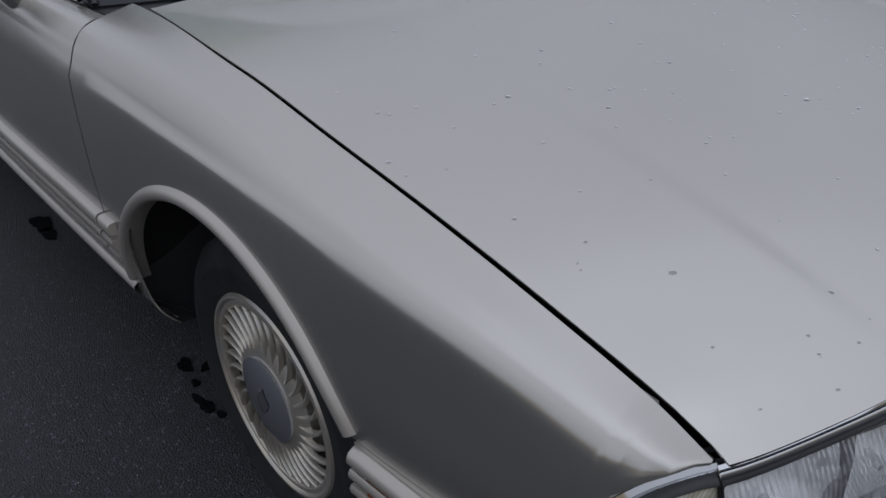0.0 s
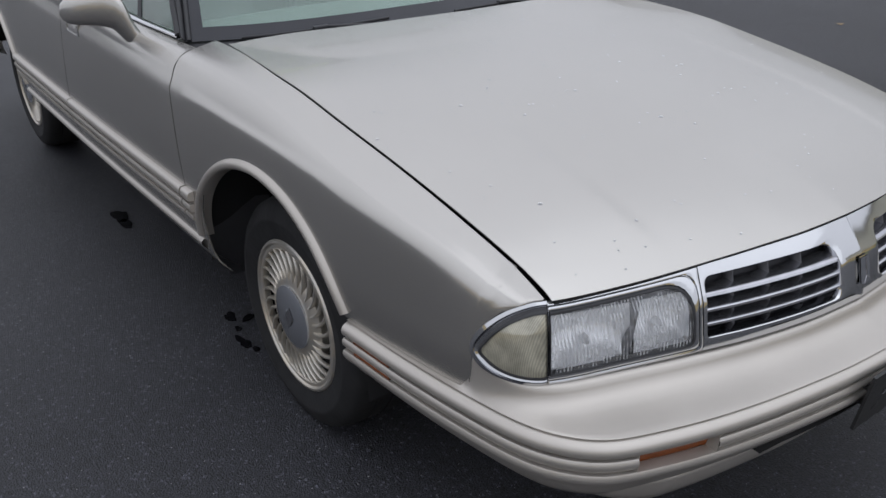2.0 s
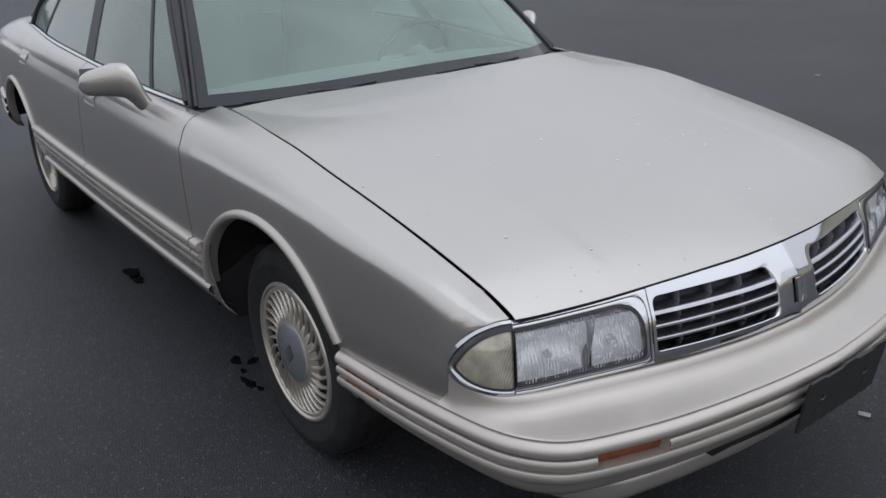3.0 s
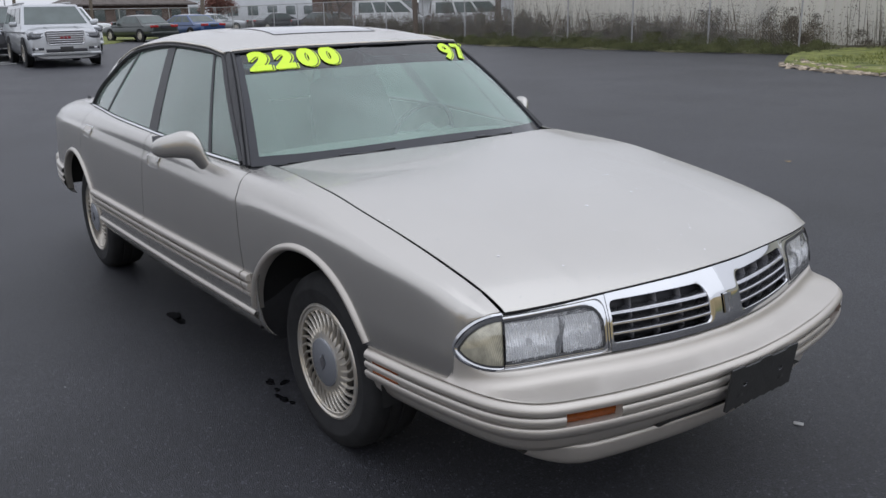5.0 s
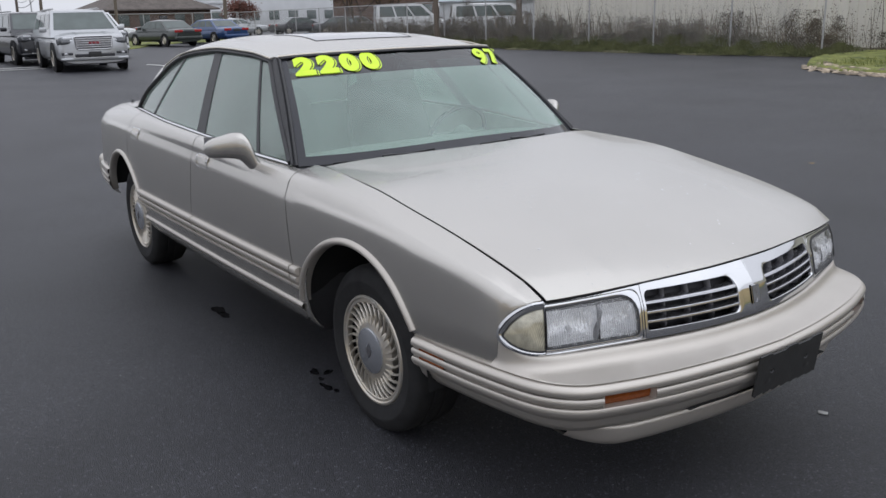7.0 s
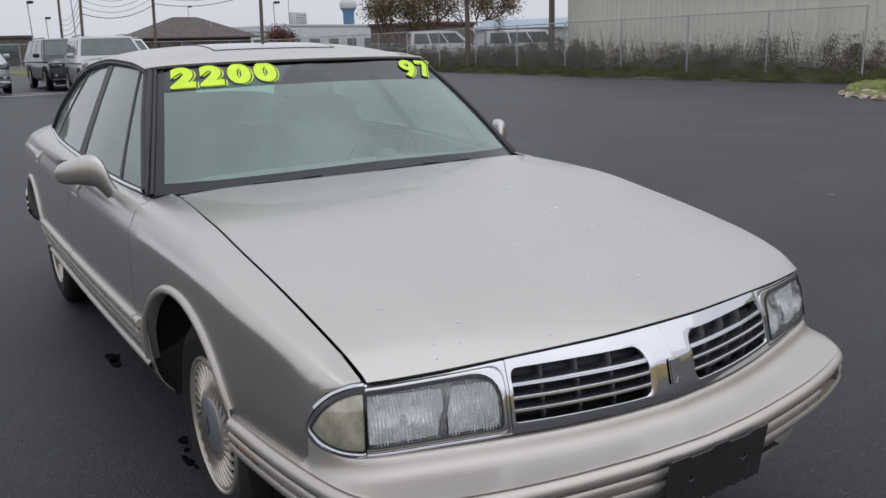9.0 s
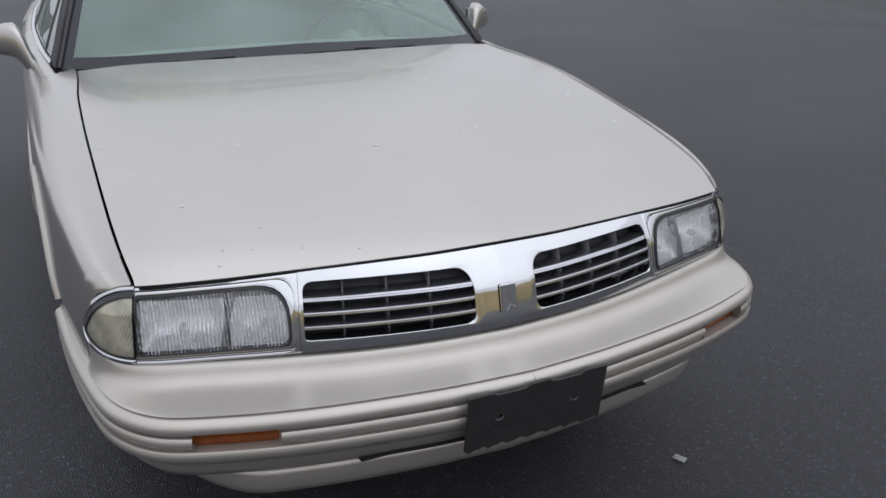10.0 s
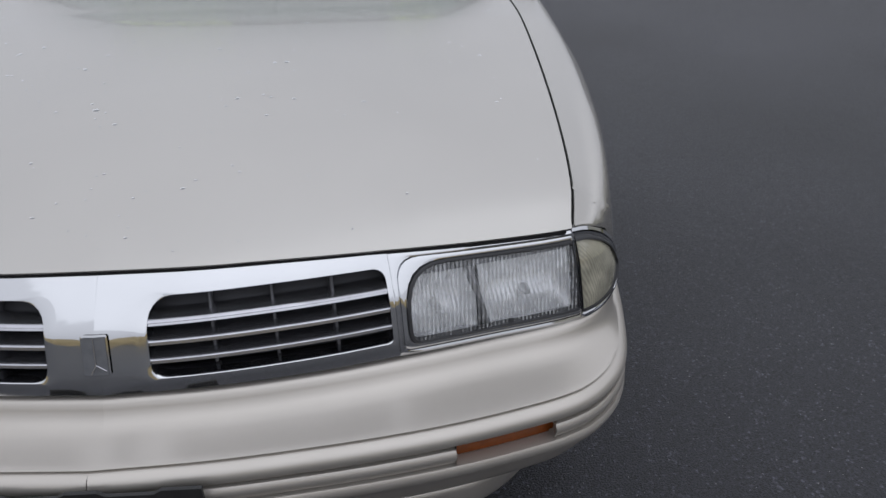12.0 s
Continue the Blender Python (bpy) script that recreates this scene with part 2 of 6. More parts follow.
def tube(name, path, radius, mat, parent=None, label="", n=8, flat=1.0, cap=True, up=(0, 0, 1)):
    """A round or flattened bar along a path; radius may be one number or one for each point."""
    p = [Vector(q) for q in path]
    verts, faces = [], []
    for i, q in enumerate(p):
        t = (p[min(i + 1, len(p) - 1)] - p[max(i - 1, 0)]).normalized()
        a = Vector(up).cross(t)
        if a.length < 1e-4:
            a = Vector((1, 0, 0)).cross(t)
        a.normalize()
        b = t.cross(a)
        r = radius[i] if isinstance(radius, (list, tuple)) else radius
        for k in range(n):
            w = 2 * math.pi * k / n
            verts.append(q + a * (r * math.cos(w)) + b * (r * flat * math.sin(w)))
    for i in range(len(p) - 1):
        for k in range(n):
            faces.append((i * n + k, i * n + (k + 1) % n, (i + 1) * n + (k + 1) % n, (i + 1) * n + k))
    if cap:
        faces += [tuple(range(n))[::-1], tuple(range((len(p) - 1) * n, len(p) * n))]
    return mesh_part(name, verts, faces, mat, parent, label, sharp=50)


def lathe(name, profile, mat, parent=None, label="", n=48, axis="y", **k):
    """A turned shape: profile of (radius, height) pairs about an axis."""
    rows = []
    for r, h in profile:
        ring = []
        for i in range(n):
            w = 2 * math.pi * i / n
            a, b = r * math.cos(w), r * math.sin(w)
            ring.append((a, h, b) if axis == "y" else (a, b, h))
        rows.append(ring)
    v, f = grid_mesh(rows, closed_u=True)
    return mesh_part(name, v, f, mat, parent, label, sharp=40, **k)


def box_mesh(name, size, at, mat, parent=None, label="", bevel=0.01, rot=(0, 0, 0), taper=None, segments=2):
    """A bevelled block; taper: the factors (x, y) of its top."""
    bm = bmesh.new()
    bmesh.ops.create_cube(bm, size=1)
    for v in bm.verts:
        if taper and v.co.z > 0:
            v.co.x *= taper[0]
            v.co.y *= taper[1]
        v.co = Vector((v.co.x * size[0], v.co.y * size[1], v.co.z * size[2]))
    if bevel:
        bmesh.ops.bevel(bm, geom=bm.edges[:], offset=bevel, segments=segments, profile=0.5, affect="EDGES")
    me = bpy.data.meshes.new(name)
    bm.to_mesh(me)
    bm.free()
    me.materials.append(mat)
    me.polygons.foreach_set("use_smooth", [True] * len(me.polygons))
    me.set_sharp_from_angle(angle=radians(35))
    ob = new(name, me)
    if parent is not None:
        ob.parent = parent
    ob.location = at
    ob.rotation_euler = [radians(a) for a in rot]
    if label:
        ob["label"] = label
    return ob


def rise(x, y):
    """The lot climbs gently away from the sedan."""
    return min(0.42, 0.008 * max(0.0, -0.75 * x - 0.6 * max(0.0, y) - 4.0))


def thing(name, label, category, at=(0, 0, 0), rz=0.0, group="", kind=""):
    e = new(name)
    e.location = at
    e.rotation_euler = (0, 0, radians(rz))
    return tagged(e, label, category, group, kind)


# ---- the ground ----
def ground_plane():
    r = 900.0
    xs = [-r, -200, -90, -75, -60, -50] + list(range(-40, 31, 1)) + [40, 200, r]
    rows = [[(x, y, rise(x, y)) for x in xs] for y in xs]
    v, f = grid_mesh(rows)
    g = mesh_part("ground", v, f, ASPHALT, hint=(0, 0, 1))
    tagged(g, "dark grey fresh asphalt of a car lot", "ground", kind="structure")


ground_plane()

# ---- the sedan ----
sedan = thing("sedan", "champagne metallic four-door sedan with chrome grille, parked on asphalt", "car", (0, 0.012, 0), 0.4)
ARCH_R, ARCH_Z, REAR_X = 0.405, 0.312, -2.81
hood_edge = spl((-0.62, 0.73, 0.912), (-0.44, 0.716, 0.917), (-0.05, 0.734, 0.895), (0.2, 0.737, 0.859), (0.44, 0.735, 0.818), (0.62, 0.731, 0.778), (0.75, 0.724, 0.740), (0.815, 0.714, 0.703))
crown_line = spl((0.815, 0.728, 0.690), (0.75, 0.752, 0.717), (0.65, 0.767, 0.751), (0.44, 0.783, 0.794), (0.2, 0.795, 0.836), (-0.05, 0.803, 0.872), (-0.44, 0.808, 0.895), (-1.0, 0.842, 0.908), (-1.4, 0.850, 0.927), (-2.0, 0.838, 0.942), (-2.8, 0.785, 0.955), (-3.2, 0.745, 0.945), (-3.55, 0.705, 0.922), (-3.75, 0.64, 0.90), (-3.95, 0.57, 0.86))
belt = spl((-0.46, 0.772, 0.903), (-0.62, 0.782, 0.906), (-1.0, 0.812, 0.922), (-1.4, 0.825, 0.945), (-2.0, 0.81, 0.958), (-2.8, 0.735, 0.972), (-3.2, 0.685, 0.965), (-3.55, 0.64, 0.945), (-3.75, 0.58, 0.925), (-3.95, 0.52, 0.88))
wide = spl((0.815, 0.742), (0.784, 0.775), (0.75, 0.793), (0.708, 0.806), (0.55, 0.829), (0.38, 0.846), (0.0, 0.866), (-0.43, 0.876), (-1.4, 0.885), (-2.4, 0.880), (-3.0, 0.862), (-3.4, 0.825), (-3.65, 0.765), (-3.80, 0.70), (-3.95, 0.62))


# the body line below the shoulder: how far inside the widest place, and its height
fold = spl((0.815, 0.014, 0.680), (0.745, 0.024, 0.710), (0.70, 0.024, 0.728), (0.56, 0.021, 0.760), (0.374, 0.019, 0.784), (0.12, 0.019, 0.809), (-0.28, 0.020, 0.828), (-0.52, 0.020, 0.841), (-1.0, 0.020, 0.858), (-2.0, 0.022, 0.88), (-2.8, 0.025, 0.885), (-3.4, 0.025, 0.875), (-3.95, 0.02, 0.82))


def section(x, top):
    """The body's side at x, from its top edge down, as (half width, height)."""
    wt, zt = top(x)
    wm = wide(x)
    wc, zc = crown_line(x)
    yr, zr = fold(x)
    yr, zr = max(wm - yr, wc + 0.004), min(zr, zc - 0.010)
    k = math.hypot(yr - wc, zr - zc)
    up = catmull([(wt, zt), (wc, zc), (wc + 0.55 * (yr - wc) + 0.07 * k, zc + 0.55 * (zr - zc) + 0.07 * k), (yr, zr)], 40)
    zm = min(0.5 * zc + 0.24, zr - 0.06)
    return np.vstack([up, catmull([(yr, zr), (yr + 0.60 * (wm - yr), zr - 0.022), (wm + 0.003, zm), (wm + 0.006, 0.545), (wm - 0.008, 0.42), (wm - 0.030, 0.34), (wm - 0.085, 0.275)], 60)[1:]])


def side_width(x, z):
    s = section(x, hood_edge if x > -0.46 else belt)
    return float(np.interp(-z, -s[:, 1], s[:, 0]))


def seam_shift(x, z):
    return x - 0.2 * (z - 0.7) * math.exp(-((x + 0.47) / 0.12) ** 2) + 0.12 * (z - 0.7) * math.exp(-((x + 1.53) / 0.12) ** 2)


def side_panel(name, xs, low, top, s, n=34, label=""):
    rows = []
    for x in xs:
        c = section(x, top)
        zl = min(low(x), c[0][1] - 0.002)
        up, down = c[:40], c[39:]
        wl = float(np.interp(-zl, -c[:, 1], c[:, 0]))
        if zl > down[0][1] - 0.002:
            up = [tuple(p) for p in up if p[1] > zl] + [(wl, zl)]
            cut = [(wl, zl), (wl + 0.0008, zl - 0.003)]
        else:
            cut = [tuple(p) for p in down if p[1] > zl] + [(wl, zl)]
        line = np.vstack([resample(up, 14), resample(cut, n - 13)[1:]])
        rows.append([(seam_shift(x, z), s * w, z) for w, z in line])
    return sheet(name, rows, PAINT, sedan, label, hint=(0, s, 0.3), thick=0.004)


def arch(x, cx, floor):
    d = ARCH_R**2 - (x - cx) ** 2
    return max(floor, ARCH_Z + math.sqrt(d)) if d > 0 else floor


def fan(a, b, n):
    """Places from a to b that crowd at both ends."""
    return [a + (b - a) * 0.5 * (1 - math.cos(math.pi * i / n)) for i in range(n + 1)]


FACE = [(1.005, 0.0), (0.994, 0.15), (0.968, 0.30), (0.934, 0.43), (0.89, 0.570), (0.840, 0.713), (0.784, 0.780), (0.708, 0.811), (0.55, 0.833), (0.37, 0.848)]
CREASE = [(1.115, 0.0), (1.106, 0.15), (1.087, 0.30), (1.060, 0.45), (1.022, 0.59), (0.970, 0.712), (0.870, 0.785), (0.708, 0.820), (0.55, 0.840), (0.37, 0.854)]
face_line = resample(catmull(FACE, 240), 400)
face_len = np.concatenate([[0], np.cumsum(np.linalg.norm(np.diff(face_line, axis=0), axis=1))])


# how far the chrome front leans back above and below the badge line
LEAN_Z = np.linspace(0.53, 0.73, 161)
lean = np.interp(LEAN_Z, [0.53, 0.574, 0.580, 0.60, 0.646, 0.6485, 0.69, 0.73], [0.03, 0.05, 0.24, 0.25, 0.26, 0.70, 0.73, 0.78])
LEAN_X = np.cumsum(lean) * (LEAN_Z[1] - LEAN_Z[0])
LEAN_X = LEAN_X - np.interp(0.62, LEAN_Z, LEAN_X)


def face_point(p, z, off=0.0):
    """A point of the front face: p metres along it from the middle (minus: right side of the car), z up, off metres outward."""
    a = abs(p)
    x, y = float(np.interp(a, face_len, face_line[:, 0])), float(np.interp(a, face_len, face_line[:, 1]))
    x2, y2 = float(np.interp(a + 0.01, face_len, face_line[:, 0])), float(np.interp(a + 0.01, face_len, face_line[:, 1]))
    t = Vector((x2 - x, y2 - y)).normalized()
    nx, ny = -t.y, t.x
    if nx < 0 and ny < 0:
        nx, ny = -nx, -ny
    nx, ny = abs(nx), abs(ny)
    k = min(1.0, max(0.0, (0.64 - a) / 0.42))
    k = 0.42 + 0.58 * k * k * (3 - 2 * k)
    back = -k * float(np.interp(z, LEAN_Z, LEAN_X)) - (1 - k) * 0.14 * (z - 0.62)
    return Vector((x + nx * (off + back), math.copysign(y + ny * (off + back), p), z))


LAMP_IN, LAMP_OUT, TIP, TIP_Z = 0.437, 0.744, 0.884, 0.603


def marker_top(t):
    """Upper edge of the corner lamp, t 0 at the headlamp to 1 at its tip."""
    return LAMP_OUT + 0.0008 + (TIP - LAMP_OUT) * t, TIP_Z + (0.6985 - TIP_Z) * (1 - t**2.0) ** 0.60


def marker_low(t):
    """Lower edge of the corner lamp."""
    return LAMP_OUT + 0.0008 + (TIP - LAMP_OUT) * t, TIP_Z - (TIP_Z - 0.5485) * (1 - t**2.0) ** 0.52


arc = []
for t in np.sin(np.linspace(0, 0.5 * math.pi, 14)):
    q = face_point(*marker_top(t), 0.004)
    arc.append((q.x, q.z + 0.004))
lamp_arc = spl(*arc)
TIP_X = min(q[0] for q in arc)


def fender_low(x):
    if x >= TIP_X:
        return lamp_arc(x)
    return arch(x, 0.0, 0.502 if x > 0 else 0.30)


for s in (-1, 1):
    xs = [-0.462, -0.45, -0.43, -0.41] + fan(-0.4045, 0.36, 40) + [0.37, 0.385, 0.40, 0.43, 0.47, 0.52, 0.57, 0.62, 0.66, 0.685, TIP_X - 0.002, TIP_X, TIP_X + 0.004, TIP_X + 0.010, TIP_X + 0.02, 0.73, 0.75, 0.77, 0.79, 0.803, 0.813]
    side_panel("front_fender", xs, fender_low, hood_edge, s)
    side_panel("front_door", list(np.linspace(-0.468, -1.527, 24)), lambda x: 0.29, belt, s)
    side_panel("rear_door", list(np.linspace(-1.533, -2.36, 16)) + fan(-2.405, -2.62, 12), lambda x: arch(x, REAR_X, 0.29), belt, s)
    side_panel("quarter_panel", [-2.626] + fan(-2.64, -3.2145, 26) + list(np.linspace(-3.22, -3.80, 16)), lambda x: arch(x, REAR_X, 0.29 if x > -2.8 else 0.42), belt, s)


# hood
def hood_lip(p):
    """The hood's front edge, just over the chrome, p metres along the face."""
    q = face_point(p, float(np.interp(p, [0.0, 0.4315, 0.744], [0.7195, 0.7115, 0.6985])), 0.002)
    return max(0.0, q.y), q.x + 0.007, q.z + 0.0035


hood_front = spl(*[hood_lip(p) for p in (0.0, 0.08, 0.16, 0.24, 0.32, 0.40, 0.48, 0.56, 0.64, 0.70, 0.742)])
hood_rear = spl((0.0, -0.315, 0.940), (0.3, -0.335, 0.935), (0.55, -0.385, 0.926), (0.71, -0.435, 0.917))
hood_mid = spl((0.0, 0.724), (0.02, 0.735), (0.1, 0.772), (0.22, 0.816), (0.45, 0.871), (0.7, 0.908), (0.82, 0.921), (1.0, 0.933))
# behind this line the hood kicks up towards the cowl
hood_kick = spl((0.0, -0.062), (0.25, -0.072), (0.45, -0.100), (0.56, -0.155), (0.63, -0.260), (0.70, -0.42))
hood_side = spl((0.0, 0.704), (0.025, 0.723), (0.056, 0.743), (0.16, 0.781), (0.30, 0.819), (0.492, 0.860), (0.69, 0.896), (1.0, 0.918))


def hood_point(u, v):
    """u: 0 at the front edge, 1 at the cowl; v: -1 to 1 across."""
    a = abs(v)
    xf, zf = hood_front(a * 0.70)
    xr, zr = hood_rear(a * 0.71)
    x = xf + u * (xr - xf)
    xe = hood_front(0.70)[0] + u * (hood_rear(0.71)[0] - hood_front(0.70)[0])
    w = hood_edge(xe)[0] - 0.0055
    crown = a**2.3
    z = hood_mid(u) * (1 - crown) + hood_side(u) * crown
    z = z + (zf - (hood_front(0)[1] * (1 - crown) + hood_front(0.7)[1] * crown)) * max(0, 1 - u * 8)
    k = min(1, max(0, (a - (0.62 - 0.05 * u)) / 0.035))
    z += 0.0035 * (k * k * (3 - 2 * k)) * min(1, u * 6) * max(0.0, 1 - u * 1.2) * (1 - a**6)
    d = hood_kick(a * w) - x
    z += 0.042 * (0.5 * (d + math.sqrt(d * d + 0.00006)))
    return (x, v * w, z)


us = [0, 0.006, 0.015, 0.03, 0.05, 0.075, 0.1, 0.13] + list(np.linspace(0.16, 0.72, 26)) + list(np.linspace(0.735, 1, 32))
vs = list(np.linspace(-1, 1, 121))
sheet("hood", [[hood_point(u, v) for v in vs] for u in us], PAINT, sedan, "", hint=(0, 0, 1), thick=0.003)

# black tube added under the hood's front edge to draw the gap's shade
tube("hood_seal", [(hood_point(0, v)[0] - 0.010, hood_point(0, v)[1], hood_point(0, v)[2] - 0.0075) for v in np.linspace(-0.985, 0.985, 49)], 0.0050, GAP, sedan, n=8)

# glasshouse
ws_low = spl((0.0, -0.345, 0.938), (0.3, -0.372, 0.930), (0.55, -0.46, 0.915), (0.765, -0.60, 0.902))
ws_top = spl((0.0, -0.985, 1.318), (0.3, -1.0, 1.316), (0.5, -1.03, 1.311), (0.59, -1.062, 1.305))


def glass_point(u, v, off=0.0):
    """The windshield: u 0 to 1 from cowl to roof, v -1 to 1 across."""
    a = abs(v)
    w0, w1 = 0.765 * a, 0.59 * a
    x0, z0 = ws_low(w0)
    x1, z1 = ws_top(w1)
    bow = 0.022 * math.sin(math.pi * u)
    return (x0 + (x1 - x0) * u + bow * 0.5 + off * 0.55, math.copysign(w0 + (w1 - w0) * u, v), z0 + (z1 - z0) * u + bow * 0.7 + off * 0.83)


def windshield():
    us = [0, 0.04, 0.070] + list(np.linspace(0.13, 0.72, 10)) + [0.76, 0.85, 0.93, 1.0]
    vs = [-1, -0.97, -0.945] + list(np.linspace(-0.90, 0.90, 25)) + [0.945, 0.97, 1]
    rows = [[glass_point(u, v) for v in vs] for u in us]
    v, f = grid_mesh(rows)
    idx = []
    for i in range(len(us) - 1):
        for j in range(len(vs) - 1):
            edge = j < 2 or j >= len(vs) - 3 or i < 2
            idx.append(1 if edge else (2 if us[i] >= 0.76 - 1e-6 else 0))
    ws = mesh_part("windshield", v, f, GLASS, sedan, "green-tinted windshield with a dark shade band", hint=(1, 0, 1), mats=[GLASS, FRIT, BAND], index=idx)
    ws.visible_shadow = False


windshield()
roof_side = spl((-1.062, 0.59, 1.308), (-1.3, 0.60, 1.340), (-1.7, 0.605, 1.352), (-2.1, 0.60, 1.335), (-2.35, 0.605, 1.293))
roof_mid = spl((-1.0, 1.325), (-1.25, 1.372), (-1.6, 1.398), (-2.0, 1.395), (-2.35, 1.362))


def roof_point(u, v):
    a = abs(v)
    xe = -1.062 + u * (-2.35 + 1.062)
    xc = ws_top(0)[0] - 0.008 + u * (-2.45 - ws_top(0)[0])
    x = xc + (xe - xc) * a**2.2
    w, ze = roof_side(xe)
    zc = roof_mid(xe)
    z = zc + (ze - zc) * a**3.2
    k = min(1.0, u / 0.3)
    k = math.sin(0.5 * math.pi * k)
    return (x, v * w, z * k + (ws_top(a * 0.59)[1] + 0.008) * (1 - k))


sheet("roof", [[roof_point(u, v) for v in np.linspace(-1, 1, 33)] for u in np.linspace(0, 1, 22)], PAINT, sedan, "", hint=(0, 0, 1), thick=0.006)


def side_glass_w(x, z):
    wb, zb = belt(x)
    k = (z - zb) / 0.40
    return wb - 0.012 - 0.205 * k - 0.02 * k * k + (0.06 * max(0.0, (-2.1 - x)) * k)


top_line = spl((-1.08, 1.292), (-1.3, 1.318), (-1.7, 1.330), (-2.05, 1.312), (-2.25, 1.285), (-2.45, 1.215), (-2.65, 1.10), (-2.81, 0.975))
RIBS = [(-0.625, -1.10), (-0.885, -1.20), (-0.91, -1.22), (-1.47, -1.68), (-1.58, -1.78), (-2.37, -2.17), (-2.40, -2.20), (-2.80, -2.55)]


def rib_point(k, v):
    i = min(int(k), len(RIBS) - 2)
    f = k - i
    xb = RIBS[i][0] + f * (RIBS[i + 1][0] - RIBS[i][0])
    xt = RIBS[i][1] + f * (RIBS[i + 1][1] - RIBS[i][1])
    zb, zt = belt(xb)[1] + 0.012, top_line(xt)
    x = xb + (xt - xb) * v
    z = zb + (zt - zb) * v
    if k > 6:
        x -= 0.05 * (k - 6) * math.sin(math.pi * v)
    return x, z


def side_sheet(name, k0, k1, mat, s, label="", off=0.0, n=8, thick=0.004, v0=0.0, v1=1.0):
    rows = []
    for k in np.linspace(k0, k1, n):
        r = []
        for v in np.linspace(v0, v1, 14):
            x, z = rib_point(k, v)
            r.append((x, s * (side_glass_w(x, z) + off), z))
        rows.append(r)
    return sheet(name, rows, mat, sedan, label, hint=(0, s, 0.2), thick=thick)


for s in (-1, 1):
    side_sheet("quarter_light", 0, 1, SIDEGLASS, s, "small fixed front side window")
    side_sheet("window_divider", 1, 2, BLACK, s, off=0.004, n=2)
    side_sheet("front_side_window", 2, 3, SIDEGLASS, s)
    side_sheet("centre_pillar", 3, 4, BLACK, s, off=0.004, n=4)
    side_sheet("rear_side_window", 4, 5, SIDEGLASS, s)
    side_sheet("rear_window_divider", 5, 6, BLACK, s, off=0.004, n=2)
    side_sheet("rear_quarter_light", 6, 7, SIDEGLASS, s)
    # front pillar between windshield and side glass
    rows = []
    for v in np.linspace(0, 1, 14):
        a = Vector(glass_point(v, s * 1.0))
        x, z = rib_point(0, v)
        b = Vector((x, s * (side_glass_w(x, z) + 0.006), z))
        m = (a + b) / 2 + Vector((0.012, s * 0.010, 0.008))
        rows.append([a + Vector((0, 0, 0.001)), a * 0.7 + m * 0.3 + Vector((0.003, s * 0.004, 0.004)), m, b * 0.7 + m * 0.3 + Vector((0, s * 0.004, 0)), b])
    sheet("front_pillar", rows, BLACK, sedan, "black front roof pillar", hint=(0.3, s, 0.3), thick=0.004)
    # roof rail and rear pillar in body colour
    rows = []
    for i, t in enumerate(np.linspace(0, 1, 30)):
        xt = -1.10 + t * (-2.55 + 1.10) if t < 1 else -2.55
        z = top_line(xt)
        lo = (xt, s * (side_glass_w(xt, z) + 0.010), z + 0.004)
        u = min(1.0, max(0.0, (xt + 1.062) / (-2.35 + 1.062)))
        hi = roof_point(u, s * 1.0)
        rows.append([lo, tuple((lo[q] + hi[q]) / 2 + (0, s * 0.008, 0.004)[q] for q in range(3)), hi])
    sheet("roof_rail", rows, PAINT, sedan, "", hint=(0, s, 0.4), thick=0.004)
    path = []
    for k in np.linspace(0, 7, 40):
        x, z = rib_point(k, 0)
        path.append((x, s * (side_glass_w(x, z) + 0.010), z - 0.006))
    tube("belt_moulding", path, 0.009, CHROME, sedan, "thin chrome strip under the side windows", flat=0.7)
    path = []
    for v in np.linspace(0, 1, 10):
        x, z = rib_point(0, v)
        path.append((x, s * (side_glass_w(x, z) + 0.008), z))
    for k in np.linspace(0.2, 7, 40):
        x, z = rib_point(k, 1)
        path.append((x, s * (side_glass_w(x, z) + 0.008), z))
    for v in np.linspace(0.93, 0, 14):
        x, z = rib_point(7, v)
        path.append((x, s * (side_glass_w(x, z) + 0.008), z))
    tube("window_gasket", path, 0.013, BLACK, sedan, flat=0.8)

# rear window, rear pillars and trunk
def back_point(u, v):
    a = abs(v)
    x0, w0, z0 = -2.45 + 0.10 * a**2, 0.60, 1.352 - 0.06 * a**3
    x1, w1, z1 = -3.02 + 0.10 * a**2, 0.64, 0.985
    return (x0 + (x1 - x0) * u, v * (w0 + (w1 - w0) * u), z0 + (z1 - z0) * u + 0.03 * math.sin(math.pi * u))


rw = sheet("rear_window", [[back_point(u, v) for v in np.linspace(-0.9, 0.9, 16)] for u in np.linspace(0.03, 1, 10)], GLASS, sedan, "", hint=(-1, 0, 1), thick=0.004)
rw.visible_shadow = False
for s in (-1, 1):
    rows = []
    for v in np.linspace(1, 0, 14):
        x, z = rib_point(7, v)
        b = Vector((x, s * (side_glass_w(x, z) + 0.006), z))
        a = Vector(back_point(1 - v * 0.97, s * 0.9))
        m = (a + b) / 2 + Vector((-0.01, s * 0.03, 0.02))
        rows.append([a, (a + m) / 2 + Vector((0, s * 0.006, 0.006)), m, (b + m) / 2 + Vector((0, s * 0.004, 0)), b])
    sheet("rear_pillar", rows, PAINT, sedan, "", hint=(0, s, 0.5), thick=0.004)


def deck_point(u, v):
    a = abs(v)
    x = -2.98 + u * (-3.76 + 2.98)
    w, ze = belt(min(-2.8, x))
    zc = 0.992 - 0.02 * u - 0.03 * u**4
    return (x, v * (w - 0.002), zc + (ze - zc) * a**3)


